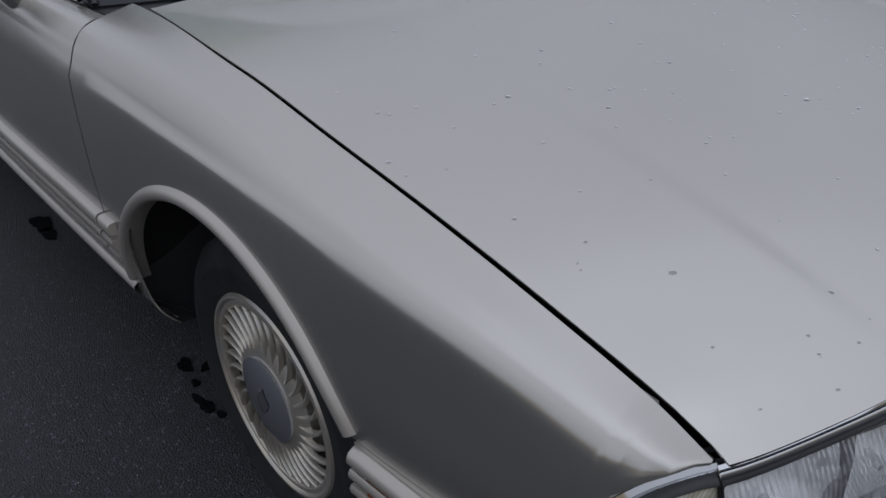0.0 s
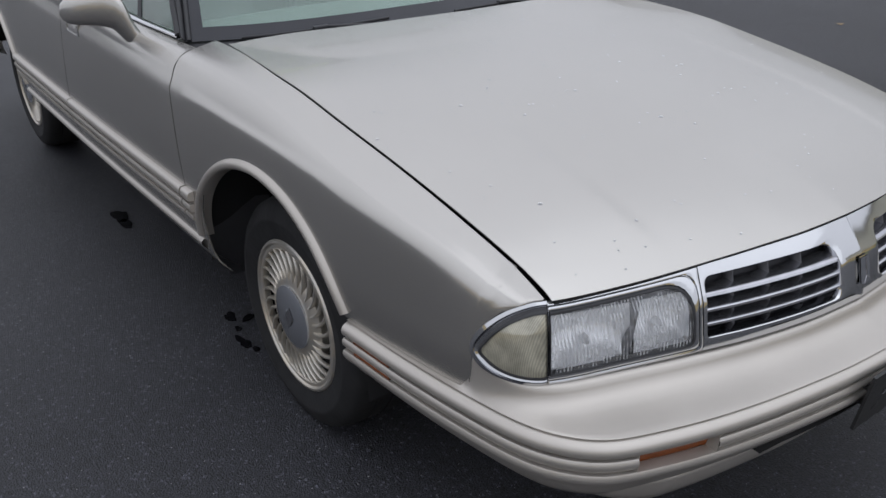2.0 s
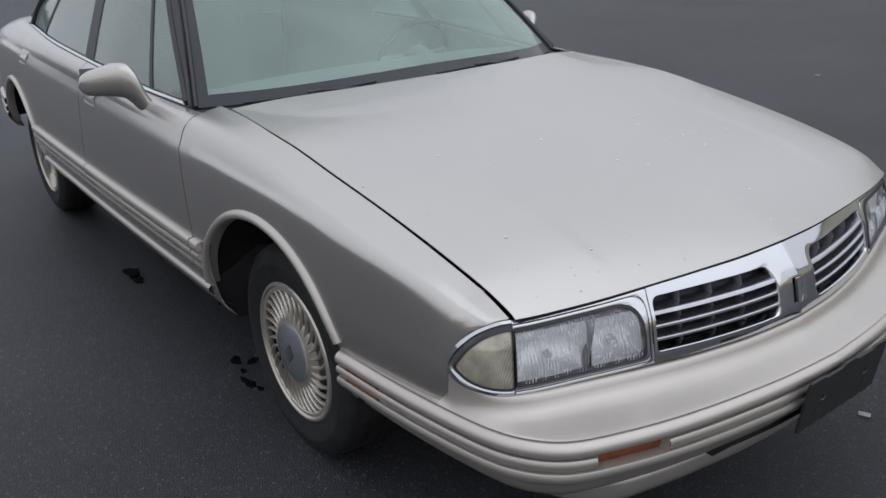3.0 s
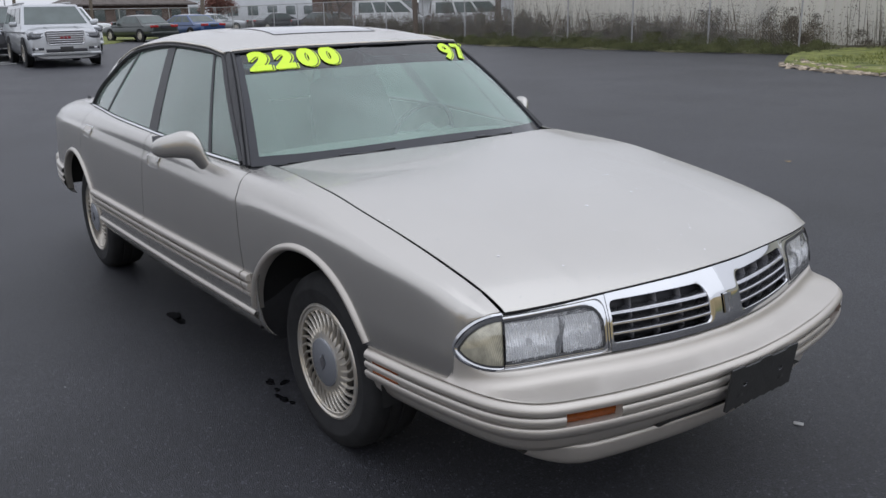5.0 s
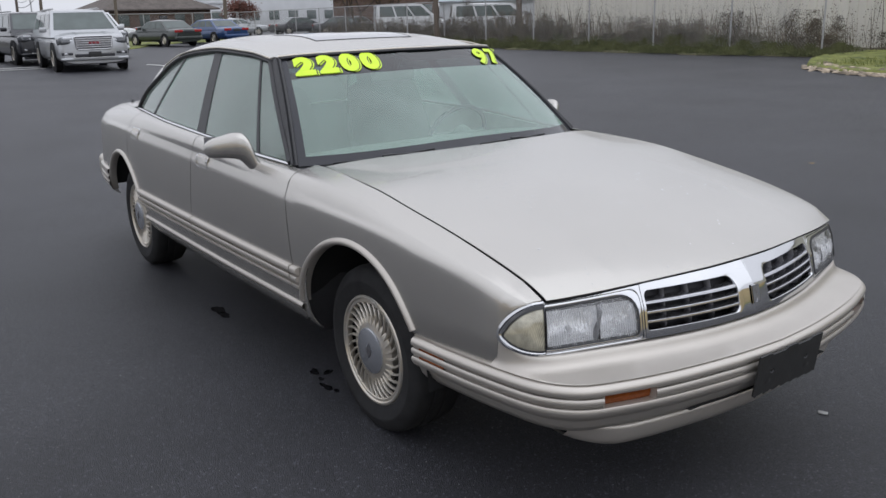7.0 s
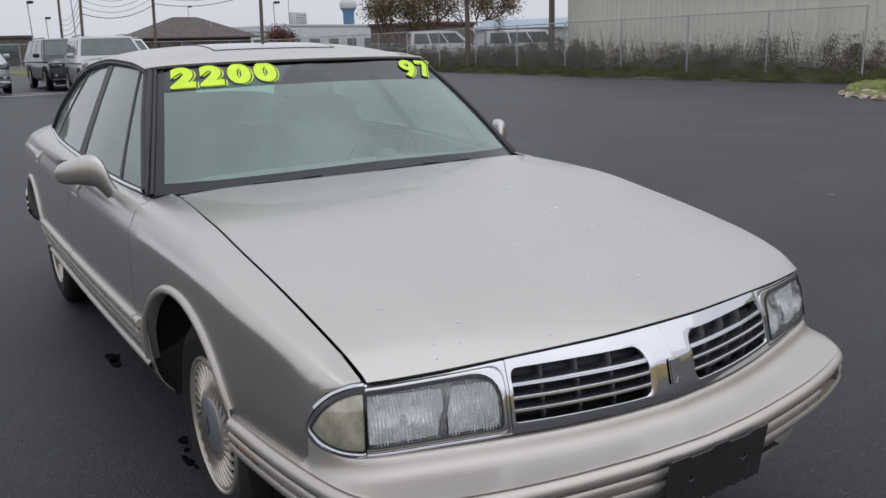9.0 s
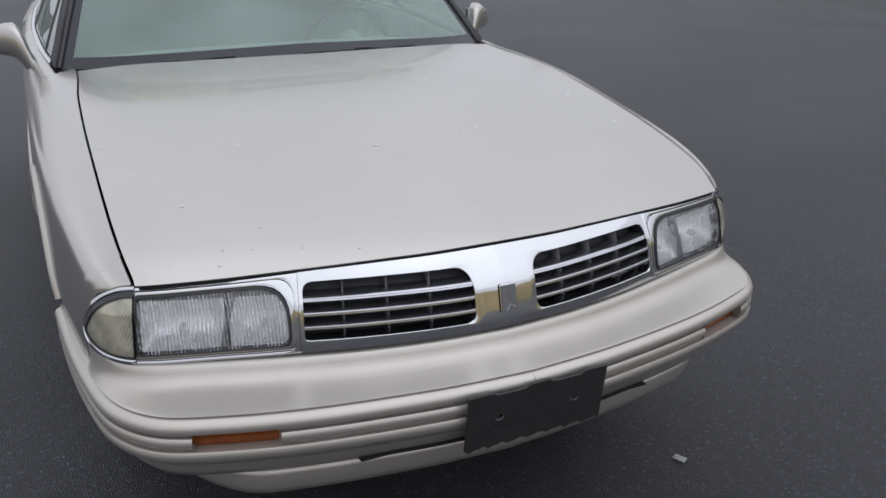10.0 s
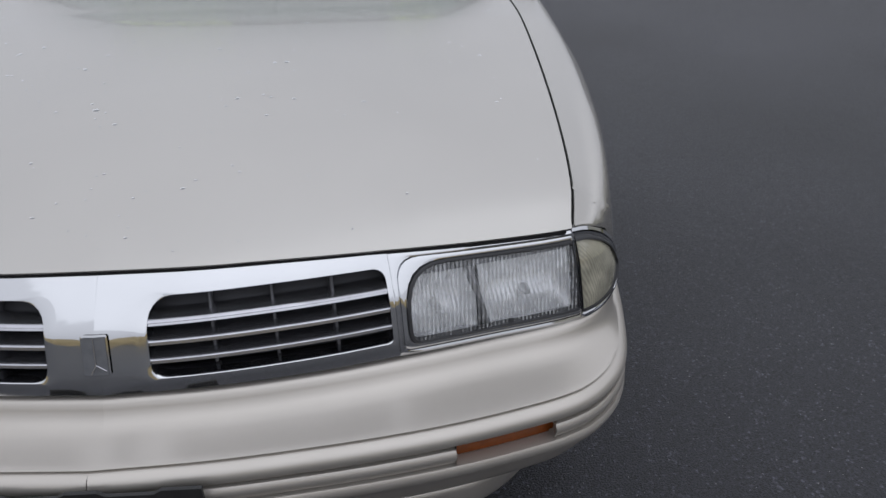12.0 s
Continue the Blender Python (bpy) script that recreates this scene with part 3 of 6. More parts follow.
sheet("trunk_lid", [[deck_point(u, v) for v in np.linspace(-1, 1, 25)] for u in np.linspace(0, 1, 14)], PAINT, sedan, "", hint=(0, 0, 1), thick=0.005)
rows = []
for z in np.linspace(0.90, 0.40, 8):
    rows.append([(-3.79 - 0.05 * math.sin(math.pi * (0.92 - z) / 0.6) + 0.10 * abs(v) ** 4, v * (0.55 + 0.22 * (0.90 - z)), z) for v in np.linspace(-1, 1, 17)])
sheet("rear_panel", rows, PAINT, sedan, "", hint=(-1, 0, 0), thick=0.005)

# floor pan and solid inner blocks, coloured near-black as the shade behind the gaps
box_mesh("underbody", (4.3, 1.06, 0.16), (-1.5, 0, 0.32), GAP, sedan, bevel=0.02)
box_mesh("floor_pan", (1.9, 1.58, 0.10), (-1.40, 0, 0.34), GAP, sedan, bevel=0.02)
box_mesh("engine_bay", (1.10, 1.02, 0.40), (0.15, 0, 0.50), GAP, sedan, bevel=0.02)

# ---- front end of the sedan ----
def rounded(corners, radii, nc=7, ns=10):
    """A closed outline with rounded corners, the same count of points for any shape."""
    c = [Vector(q) for q in corners]
    out = []
    for i in range(len(c)):
        a, b, d = c[i - 1], c[i], c[(i + 1) % len(c)]
        r = max(radii[i], 1e-4)
        p0, p1 = b + (a - b).normalized() * r, b + (d - b).normalized() * r
        for k in range(nc):
            t = k / (nc - 1)
            out.append((1 - t) ** 2 * p0 + 2 * t * (1 - t) * b + t * t * p1)
        q0 = d + (b - d).normalized() * max(radii[(i + 1) % len(c)], 1e-4)
        for k in range(1, ns):
            out.append(p1 + (q0 - p1) * (k / ns))
    return out


def face_ring(name, inner, outer, mat, parent, s, offs=((0.0, 0.0), (1.0, 0.0)), label="", hint=(1, 0, 0)):
    """A panel of the front face between two outlines; offs: (share of the way from inner to outer, metres outward)."""
    rows = []
    for k, off in offs:
        rows.append([face_point(s * (a[0] * (1 - k) + b[0] * k), a[1] * (1 - k) + b[1] * k, off) for a, b in zip(inner, outer)])
    v, f = grid_mesh(rows, closed_u=True)
    return mesh_part(name, v, f, mat, parent, label, hint=hint, sharp=40)


def face_fill(name, outline, mat, parent, s, off, label="", rings=6, dome=0.0, hint=(1, 0, 0)):
    """A filled panel of the front face."""
    cx = sum(q[0] for q in outline) / len(outline)
    cz = sum(q[1] for q in outline) / len(outline)
    rows = []
    for i in range(rings + 1):
        k = 1 - i / rings * 0.999
        rows.append([face_point(s * (cx + (q[0] - cx) * k), cz + (q[1] - cz) * k, off + dome * (1 - k * k)) for q in outline])
    v, f = grid_mesh(rows, closed_u=True)
    return mesh_part(name, v, f, mat, parent, label, hint=hint)


HOLE = [(0.074, 0.577), (0.423, 0.580), (0.423, 0.688), (0.074, 0.684)]
HOLE_R = [0.022, 0.010, 0.020, 0.040]

lamp_lens = tinted_glass("headlamp_lens", (0.95, 0.955, 0.965), ior=1.45, rough=0.03, haze=0.24, haze_color=(0.93, 0.94, 0.96), stretch=(10, 10, 16), swing=0.85, grain=5.0, flutes=48.0)
REFLECT = material("lamp_reflector", (0.95, 0.955, 0.965), rough=0.2, metal=0.25, vary=0.06, scale=60)
HOUSING = material("lamp_housing_grey", (0.22, 0.22, 0.23), rough=0.45, metal=0.3, vary=0.15, scale=40)
MARKER = material("smoky_yellow_lens", (0.42, 0.40, 0.315), rough=0.2, metal=0.35, vary=0.25, scale=30, coat=1.0)
fluted(MARKER, 120.0, 0.80, 1.14)
RIB = material("grey_grille_rib", (0.10, 0.10, 0.11), rough=0.4, metal=0.3)
BARGREY = material("satin_chrome_bar", (0.50, 0.50, 0.53), rough=0.2, metal=0.95, vary=0.06, scale=30)
BADGEGREY = material("grey_badge_enamel", (0.16, 0.165, 0.18), rough=0.25, metal=0.3, vary=0.1, scale=60)


def grille_half(s):
    outer = rounded([(-0.001, 0.556), (0.4315, 0.556), (0.4315, 0.7072), (-0.001, 0.7146)], [0.0005] * 4)
    inner = rounded(HOLE, HOLE_R)
    g = face_ring("grille_surround", inner, outer, CHROME, sedan, s, ((0.0, -0.03), (0.0, -0.004), (0.02, 0.0), (0.06, 0.0012), (0.25, 0.0015), (0.5, 0.0015), (0.75, 0.0015), (1.0, 0.0015)), "chrome grille surround")
    back = face_fill("grille_backing", rounded([(0.066, 0.57), (0.428, 0.57), (0.428, 0.692), (0.066, 0.690)], [0.01] * 4), GRILLE_DARK, g, s, -0.05)
    for k in range(3):
        rows = []
        for t in np.linspace(0, 1, 16):
            p = 0.072 + t * 0.353
            z0, z1 = 0.577 + 0.003 * t, 0.684 + 0.004 * t
            zc = z0 + (z1 - z0) * (0.21, 0.455, 0.71)[k]
            rows.append([face_point(s * p, zc + dz, o) for o, dz in ((-0.040, 0.0040), (-0.008, 0.0044), (-0.003, 0.0040), (-0.0005, 0.0022), (-0.0005, 0.0008), (-0.004, -0.0002), (-0.004, -0.0040), (-0.007, -0.0046), (-0.040, -0.0040))])
        sheet("grille_bar", rows, BARGREY, g, sharp=30)
    for p in (0.162, 0.253, 0.344):
        rows = []
        for z, deep in ((0.580, 0.024), (0.655, 0.022), (0.670, 0.017), (0.686, 0.010)):
            rows.append([face_point(s * (p + q), z, o) for q, o in ((-0.0022, -0.048), (-0.0022, -deep), (0.0022, -deep), (0.0022, -0.048))])
        sheet("grille_rib", rows, RIB, g, hint=(1, 0, 0))
    return g


def headlamp(s):
    lamp = new("headlamp")
    lamp.parent = sedan
    lamp["label"] = "clear fluted headlamp with chrome bezel"
    a, b = LAMP_IN + 0.012, LAMP_OUT - 0.003
    lens = rounded([(a, 0.570), (b, 0.565), (b, 0.681), (a, 0.691)], [0.020, 0.004, 0.004, 0.072])
    outer = rounded([(0.4315, 0.5545), (LAMP_OUT, 0.5485), (LAMP_OUT, 0.6950), (0.4315, 0.7072)], [0.001, 0.001, 0.001, 0.001])
    face_ring("bezel", lens, outer, CHROME, lamp, s, ((0.0, -0.035), (0.0, -0.003), (0.05, 0.0005), (0.30, 0.0015), (0.46, 0.0005), (0.48, -0.0035), (0.54, -0.0035), (0.56, 0.001), (0.75, 0.002), (1.0, 0.0)), "chrome headlamp bezel")
    seal = rounded([(a + 0.0055, 0.573), (b - 0.002, 0.569), (b - 0.002, 0.676), (a + 0.0055, 0.687)], [0.018, 0.004, 0.004, 0.068])
    face_ring("seal", seal, lens, BLACK, lamp, s, ((0.0, -0.012), (0.0, 0.0035), (0.5, 0.0042), (1.0, 0.0030), (1.0, -0.02)))
    # upper and lower edge of the glass along the lamp
    half = [(q[0], q[1]) for q in lens]
    up = sorted((q for q in half if q[1] > 0.63), key=lambda q: q[0])
    low = sorted((q for q in half if q[1] <= 0.63), key=lambda q: q[0])
    n = 181
    rows = []
    for z in np.linspace(0, 1, 12):
        r = []
        for i in range(n):
            t = i / (n - 1)
            p = a + 0.0008 + t * (b - a - 0.0016)
            zl = float(np.interp(p, [q[0] for q in low], [q[1] for q in low]))
            zh = float(np.interp(p, [q[0] for q in up], [q[1] for q in up]))
            band = math.sin(math.pi * min(1.0, max(0.0, (z - 0.08) / 0.72)))
            r.append(face_point(s * p, zl + (zh - zl) * z, -0.001 + 0.0016 * band * math.sin(i * 1.5708) + 0.004 * math.sin(math.pi * z)))
        rows.append(r)
    sheet("lens", rows, lamp_lens, lamp, "clear fluted lens", hint=(1, 0, 0))
    # two reflector bowls side by side and a dark rib between them
    mid = a + 0.42 * (b - a)
    for c, d, deep in ((a - 0.004, mid - 0.004, 0.055), (mid + 0.004, b + 0.002, 0.046)):
        rows = []
        for i in range(97):
            r = []
            for j in range(15):
                u, w = i / 96 * 2 - 1, j / 14 * 2 - 1
                e = 0.018 + deep * max(0.0, (1 - abs(u) ** 4)) * max(0.0, (1 - w * w)) + 0.0016 * math.sin(i * 1.3) * (1 - abs(u) ** 8) * (1 if w > -0.3 else 0.3)
                r.append(face_point(s * (c + (d - c) * i / 96), 0.562 + 0.108 * j / 14, -e))
            rows.append(r)
        sheet("reflector", rows, REFLECT, lamp, hint=(1, 0, 0))
        q0, q1 = face_point(s * (c + d) / 2, 0.606, -deep * 0.9), face_point(s * (c + d) / 2, 0.604, -deep * 0.45)
        tube("bulb", [q0, q0.lerp(q1, 0.6), q1], [0.008, 0.008, 0.004], REFLECT, lamp)
    sheet("reflector_rib", [[face_point(s * (mid + q - 0.012 * (z - 0.62) / 0.05), z, o) for q, o in ((-0.007, -0.05), (-0.004, -0.012), (0.004, -0.012), (0.007, -0.05))] for z in np.linspace(0.566, 0.672, 5)], HOUSING, lamp, hint=(1, 0, 0))
    # grey strip added along the top to draw the lens's dark reflection band
    sheet("lamp_shelf", [[face_point(s * p, z, o) for p in np.linspace(a - 0.002, b + 0.002, 12)] for z, o in ((0.668, -0.060), (0.667, -0.012), (0.694, -0.009))], HOUSING, lamp, hint=(1, 0, 0))
    return lamp


def marker(s):
    top = [marker_top(t) for t in np.sin(np.linspace(0.0, 1.5, 18))]
    low = [marker_low(t) for t in np.sin(np.linspace(1.5, 0.0, 18))]
    out = resample(top + [(TIP, TIP_Z)] + low + [top[0]], 61)[:-1]
    cx, cz = LAMP_OUT + 0.05, 0.618
    inn = [(max(LAMP_OUT + 0.0015, q[0] - 0.018 * max(0, (q[0] - LAMP_OUT) / 0.144)), q[1] + max(-0.0125, min(0.0105, (TIP_Z - q[1]) * 0.45))) for q in out]
    outline = [(float(q[0]), float(q[1])) for q in out]
    lamp = new("side_marker_lamp")
    lamp.parent = sedan
    lamp["label"] = "yellowed wrap-around corner lamp"
    face_ring("bezel", inn, outline, CHROME, lamp, s, ((0.0, -0.006), (0.0, 0.0), (0.4, 0.002), (0.5, -0.003), (0.6, 0.002), (1.0, 0.001), (1.0, -0.015)), "chrome corner lamp bezel", hint=(0.5, s, 0))
    shrunk = [(q[0] if q[0] < LAMP_OUT + 0.008 else cx + (q[0] - cx) * 0.90, cz + (q[1] - cz) * 0.90) for q in inn]
    face_ring("seal", shrunk, inn, BLACK, lamp, s, ((0.0, 0.0), (0.0, 0.0062), (0.5, 0.0062), (1.0, 0.003), (1.0, -0.004)), hint=(0.5, s, 0))
    rows = []
    for i in range(40):
        k = 1 - i / 39 * 0.999
        rows.append([face_point(s * (cx + (q[0] - cx) * k), cz + (q[1] - cz) * k, 0.001 + 0.006 * (1 - k * k) + 0.0002 * math.sin((cx + (q[0] - cx) * k) * 900)) for q in inn])
    v, f = grid_mesh(rows, closed_u=True)
    mesh_part("lens", v, f, MARKER, lamp, "smoky yellow fluted lens", hint=(0.5, s, 0))


for s in (-1, 1):
    grille_half(s)
    headlamp(s)
    marker(s)
# badge panel between the grille halves
badge = new("badge")
badge.parent = sedan
badge["label"] = "rectangular chrome and grey grille badge"
face_fill("badge_frame", rounded([(-0.019, 0.588), (0.019, 0.588), (0.019, 0.6475), (-0.019, 0.6475)], [0.004] * 4), CHROME, badge, 1, 0.0055, dome=0.002)
face_fill("badge_field", rounded([(-0.0165, 0.5905), (0.0165, 0.5905), (0.0165, 0.645), (-0.0165, 0.645)], [0.003] * 4), BADGEGREY, badge, 1, 0.0078)
for p0, z0, p1, z1 in ((0.0, 0.606, 0.0, 0.643), (0.0, 0.606, 0.014, 0.597), (0.0, 0.606, -0.006, 0.592)):
    tube("badge_stripe", [face_point(p0, z0, 0.0085), face_point(p1, z1, 0.0085)], 0.0010, BARGREY, badge)

# bumper: rows from the lamp line out over the shelf and down to the lip
NCOL = 61


FACE_P = [0.0] + [float(face_len[int(np.argmin(np.linalg.norm(face_line - np.array(q), axis=1)))]) for q in FACE[1:]]


def bumper_rows(s):
    """Rows of points along one half of the bumper, from the middle outward."""
    face, crease = spl(*[(i / 9, *q) for i, q in enumerate(FACE)]), spl(*[(i / 9, *q) for i, q in enumerate(CREASE)])
    # places where the amber lamp begins and ends
    ts = sorted(set(list(np.linspace(0, 1, NCOL)) + [T_IN, T_OUT]))
    rows = []
    for kind, a, b in PROFILE:
        r = []
        for t in ts:
            fx, fy = face(t)
            cx, cy = crease(t)
            dx, dy = crease(min(1, t + 0.01))[0] - crease(max(0, t - 0.01))[0], crease(min(1, t + 0.01))[1] - crease(max(0, t - 0.01))[1]
            q = math.hypot(dx, dy)
            nx, ny = dy / q, -dx / q
            side = min(1.0, max(0.0, (t - 0.70) / 0.10))
            if kind == "shelf":
                p = float(np.interp(t, np.linspace(0, 1, 10), FACE_P))
                under = marker_low(min(1.0, max(0.0, (p - LAMP_OUT) / (TIP - LAMP_OUT))))[1] + 0.0015
                side = min(1.0, max(0.0, (p - TIP + 0.004) / 0.030))
                z0, z1 = under * (1 - side) + 0.504 * side, 0.500
                z = z0 + (z1 - z0) * b
                x, y = fx + (cx - fx) * a, fy + (cy - fy) * a - 0.008 * side * (1 - a)
            else:
                tuck = a
                x, y, z = cx + nx * tuck, cy + ny * tuck, b
            r.append((x, s * y, z))
        rows.append(r)
    return ts, rows


T_IN, T_OUT = 0.374, 0.500
PROFILE = [("shelf", a, b) for a, b in ((0.0, 0.0), (0.07, 0.025), (0.12, 0.07), (0.155, 0.16), (0.18, 0.31), (0.21, 0.47), (0.26, 0.61), (0.34, 0.73), (0.48, 0.83), (0.66, 0.91), (0.86, 0.97), (0.97, 0.998))]
PROFILE += [("face", a, b) for a, b in ((-0.001, 0.4995), (-0.009, 0.4970), (0.000, 0.4945),
            (0.010, 0.4890), (0.0145, 0.4810), (0.0145, 0.4740), (0.0120, 0.4685),
            (-0.008, 0.4680), (-0.008, 0.4655), (0.006, 0.4650), (0.006, 0.4628), (-0.008, 0.4623), (-0.008, 0.4598),
            (0.0100, 0.4593), (0.0140, 0.4540), (0.0140, 0.4460), (0.0100, 0.4393),
            (-0.008, 0.4388), (-0.008, 0.4363), (0.006, 0.4358), (0.006, 0.4336), (-0.008, 0.4331), (-0.008, 0.4306),
            (0.0110, 0.4300), (0.0145, 0.4240), (0.0130, 0.4160), (0.006, 0.404), (-0.005, 0.394), (-0.014, 0.390), (-0.020, 0.380), (-0.029, 0.360), (-0.046, 0.340), (-0.09, 0.332))]
AMB0, AMB1 = 18, 35

bumper = new("front_bumper")
bumper.parent = sedan
bumper["label"] = "champagne plastic front bumper with ribbed strips"
for s in (-1, 1):
    ts, rows = bumper_rows(s)
    ia, ib = ts.index(T_IN), ts.index(T_OUT)
    v, f = grid_mesh(rows, skip=lambda i, j: AMB0 <= i < AMB1 and ia <= j < ib)
    mesh_part("bumper_cover", v, f, TRIM, bumper, hint=(1, 0, 0.3), sharp=50)
    # recess with the amber lamp
    hole = []
    for i in (AMB0, AMB1):
        hole.append([Vector(rows[i][j]) for j in range(ia, ib + 1)])
    inset = Vector((-0.045, 0, 0))
    rr = [hole[0], [p + inset for p in hole[0]], [p + inset for p in hole[1]], hole[1]]
    sheet("lamp_recess", rr, TRIM, bumper, hint=(1, 0, 0), sharp=30)
    for e in (0, -1):
        sheet("recess_end", [[hole[0][e], hole[0][e] + inset], [hole[1][e], hole[1][e] + inset]], TRIM, bumper)
    n = len(hole[0])
    lens = []
    for k in np.linspace(0.02, 0.98, 8):
        lens.append([hole[0][j].lerp(hole[1][j], k) + Vector((-0.026 + 0.004 * math.sin(math.pi * k), 0, 0)) for j in range(n)])
    sheet("turn_signal", lens, AMBER, bumper, "amber front turn signal", hint=(1, 0, 0))
# chin under the bumper
crease_at = spl(*[(i / 9, *q) for i, q in enumerate(CREASE)])
rows = []
for t in np.linspace(-0.52, 0.52, 45):
    x, y = crease_at(abs(t))
    e = max(0.0, (abs(t) - 0.38) / 0.14)
    r = []
    for off, z in ((-0.16, 0.345), (-0.10, 0.335), (-0.074, 0.326), (-0.066, 0.318), (-0.066, 0.310), (-0.078, 0.275), (-0.090, 0.255), (-0.100, 0.250), (-0.15, 0.252)):
        r.append((x + off - 0.05 * e * e, math.copysign(y * (1 - 0.03 * e), t), z + 0.03 * e * e * (0.345 - z) / 0.09))
    rows.append(r)
sheet("chin_spoiler", rows, TRIM, bumper, "painted chin spoiler", hint=(1, 0, 0))
# near-black strip laid over the bumper as the shade of the intake slot
rows = []
for t in np.linspace(-0.26, 0.26, 41):
    x, y = crease_at(abs(t))
    e = min(1.0, (0.26 - abs(t)) / 0.04) * 0.4
    rows.append([(x + off, math.copysign(y, t), 0.346 + (z - 0.346) * e) for off, z in ((-0.060, 0.362), (-0.0235, 0.360), (-0.030, 0.348), (-0.042, 0.333), (-0.075, 0.328))])
sheet("lower_intake", rows, GAP, bumper, "black strip drawn as the shaded slot of the lower air intake", hint=(1, 0, 0), sharp=30)
plate = new("plate_bracket")
plate.parent = sedan
plate["label"] = "empty black plate bracket with two holes"


def bracket():
    bm = bmesh.new()
    w, h = 0.320, 0.135
    nx_, nz_ = 30, 12
    vs_ = [[bm.verts.new((0, -w / 2 + w * i / nx_, -h / 2 + h * j / nz_)) for j in range(nz_ + 1)] for i in range(nx_ + 1)]
    for i in range(nx_):
        for j in range(nz_):
            y, z = -w / 2 + w * (i + 0.5) / nx_, -h / 2 + h * (j + 0.5) / nz_
            if min((abs(y) - 0.088) ** 2, 1) + (z - 0.008) ** 2 < 0.0085**2:
                continue
            bm.faces.new((vs_[i][j], vs_[i + 1][j], vs_[i + 1][j + 1], vs_[i][j + 1]))
    lim = h / 2
    for v in bm.verts:
        if abs(v.co.z - lim) < 1e-6 and (0.028 < abs(v.co.y) < 0.10):
            v.co.z -= 0.007
        if abs(v.co.z + lim) < 1e-6:
            v.co.z += 0.003 * math.sin(v.co.y * 140) + 0.002 * math.sin(v.co.y * 310)
    me = bpy.data.meshes.new("bracket_plate")
    bm.to_mesh(me)
    bm.free()
    me.materials.append(PLATE)
    ob = new("bracket_plate", me)
    ob.parent = plate
    ob.location = (1.141, 0.0, 0.424)
    ob.rotation_euler = (0, radians(8), 0)
    so = ob.modifiers.new("thickness", "SOLIDIFY")
    so.thickness = 0.006
    for sy in (-1, 1):
        box_mesh("bracket_arm", (0.05, 0.03, 0.05), (1.113, sy * 0.10, 0.415), PLATE, plate, bevel=0.004)


bracket()
for sy in (-1, 1):
    tube("hole_rim", [(1.1425 - 0.0018, sy * 0.088 + 0.0105 * math.cos(a), 0.432 + 0.0105 * math.sin(a)) for a in np.linspace(0, 2 * math.pi, 17)], 0.0016, RIB, plate, cap=False, n=6)


# ---- wheels ----
def wheel(x, s):
    w = new("wheel")
    w.parent = sedan
    w.location = (x, s * 0.70, 0.312)
    w.rotation_euler = (0, 0, 0 if s < 0 else math.pi)
    R = 0.312
    lathe("tyre", [(0.190, 0.09), (0.20, 0.10), (0.255, 0.112), (0.29, 0.10), (0.305, 0.085), (R, 0.05), (R, 0.018), (R - 0.006, 0.015), (R - 0.006, 0.008), (R, 0.005), (R, -0.03), (R - 0.006, -0.033), (R - 0.006, -0.04), (R, -0.043), (R, -0.06), (0.305, -0.085), (0.292, -0.098), (0.262, -0.108), (0.258, -0.1095), (0.252, -0.108), (0.215, -0.101), (0.199, -0.095), (0.192, -0.085)], TYRE, w, n=64)
    lathe("rim_ring", [(0.203, -0.086), (0.205, -0.097), (0.202, -0.102), (0.196, -0.103), (0.190, -0.098), (0.186, -0.088)], ALLOY, w, n=64)
    # backing coloured near-black as the shade in the slots between fins
    lathe("cover_back", [(0.200, -0.066), (0.12, -0.062), (0.001, -0.062)], GAP, w, n=48)
    lathe("cover_band", [(0.178, -0.078), (0.1785, -0.0955), (0.182, -0.0985), (0.190, -0.0985), (0.194, -0.094)], ALLOY, w, n=64)
    lathe("hub_dish", [(0.128, -0.066), (0.127, -0.090), (0.118, -0.0955), (0.100, -0.100), (0.082, -0.103)], ALLOY, w, n=48)
    cap = lathe("centre_cap", [(0.086, -0.100), (0.085, -0.107), (0.074, -0.111), (0.03, -0.1145), (0.001, -0.115)], STEEL, w, "polished round centre cap with a diamond emblem", n=48)
    for sz in (-1, 1):
        d = [(0.0, 0.028), (0.018, 0.0), (0.0, -0.028), (-0.018, 0.0)]
        v = [(a + sz * 0.007, -0.1165 - 0.0005 * sz, b + sz * 0.006) for a, b in d]
        mesh_part("emblem", v, [(0, 1, 2, 3)], CHROME if sz < 0 else RIB, cap, hint=(0, -1, 0), smooth=False, thick=0.001)
    # swirling fins
    rows = []
    for k in range(9):
        t = k / 8
        r = 0.096 + 0.086 * t
        a = 0.24 * t * t
        half = 0.0036 + 0.0022 * t
        y = -0.1005 - 0.002 * math.sin(math.pi * t) + 0.003 * t
        c, q = math.cos(a), math.sin(a)
        rr = []
        for off, dy in ((-half * 1.05, 0.011), (-half, 0.004), (-half * 0.4, 0.0), (half * 0.5, 0.001), (half, 0.006), (half * 1.05, 0.011)):
            rr.append((r * c - off * q, y + dy, r * q + off * c))
        rows.append(rr)
    fin = sheet("fin", rows, ALLOY, w, hint=(0, -1, 0), sharp=45)
    for i in range(1, 30):
        f = fin.copy()
        scene.collection.objects.link(f)
        f.rotation_euler = (0, 2 * math.pi * i / 30, 0)
    return w


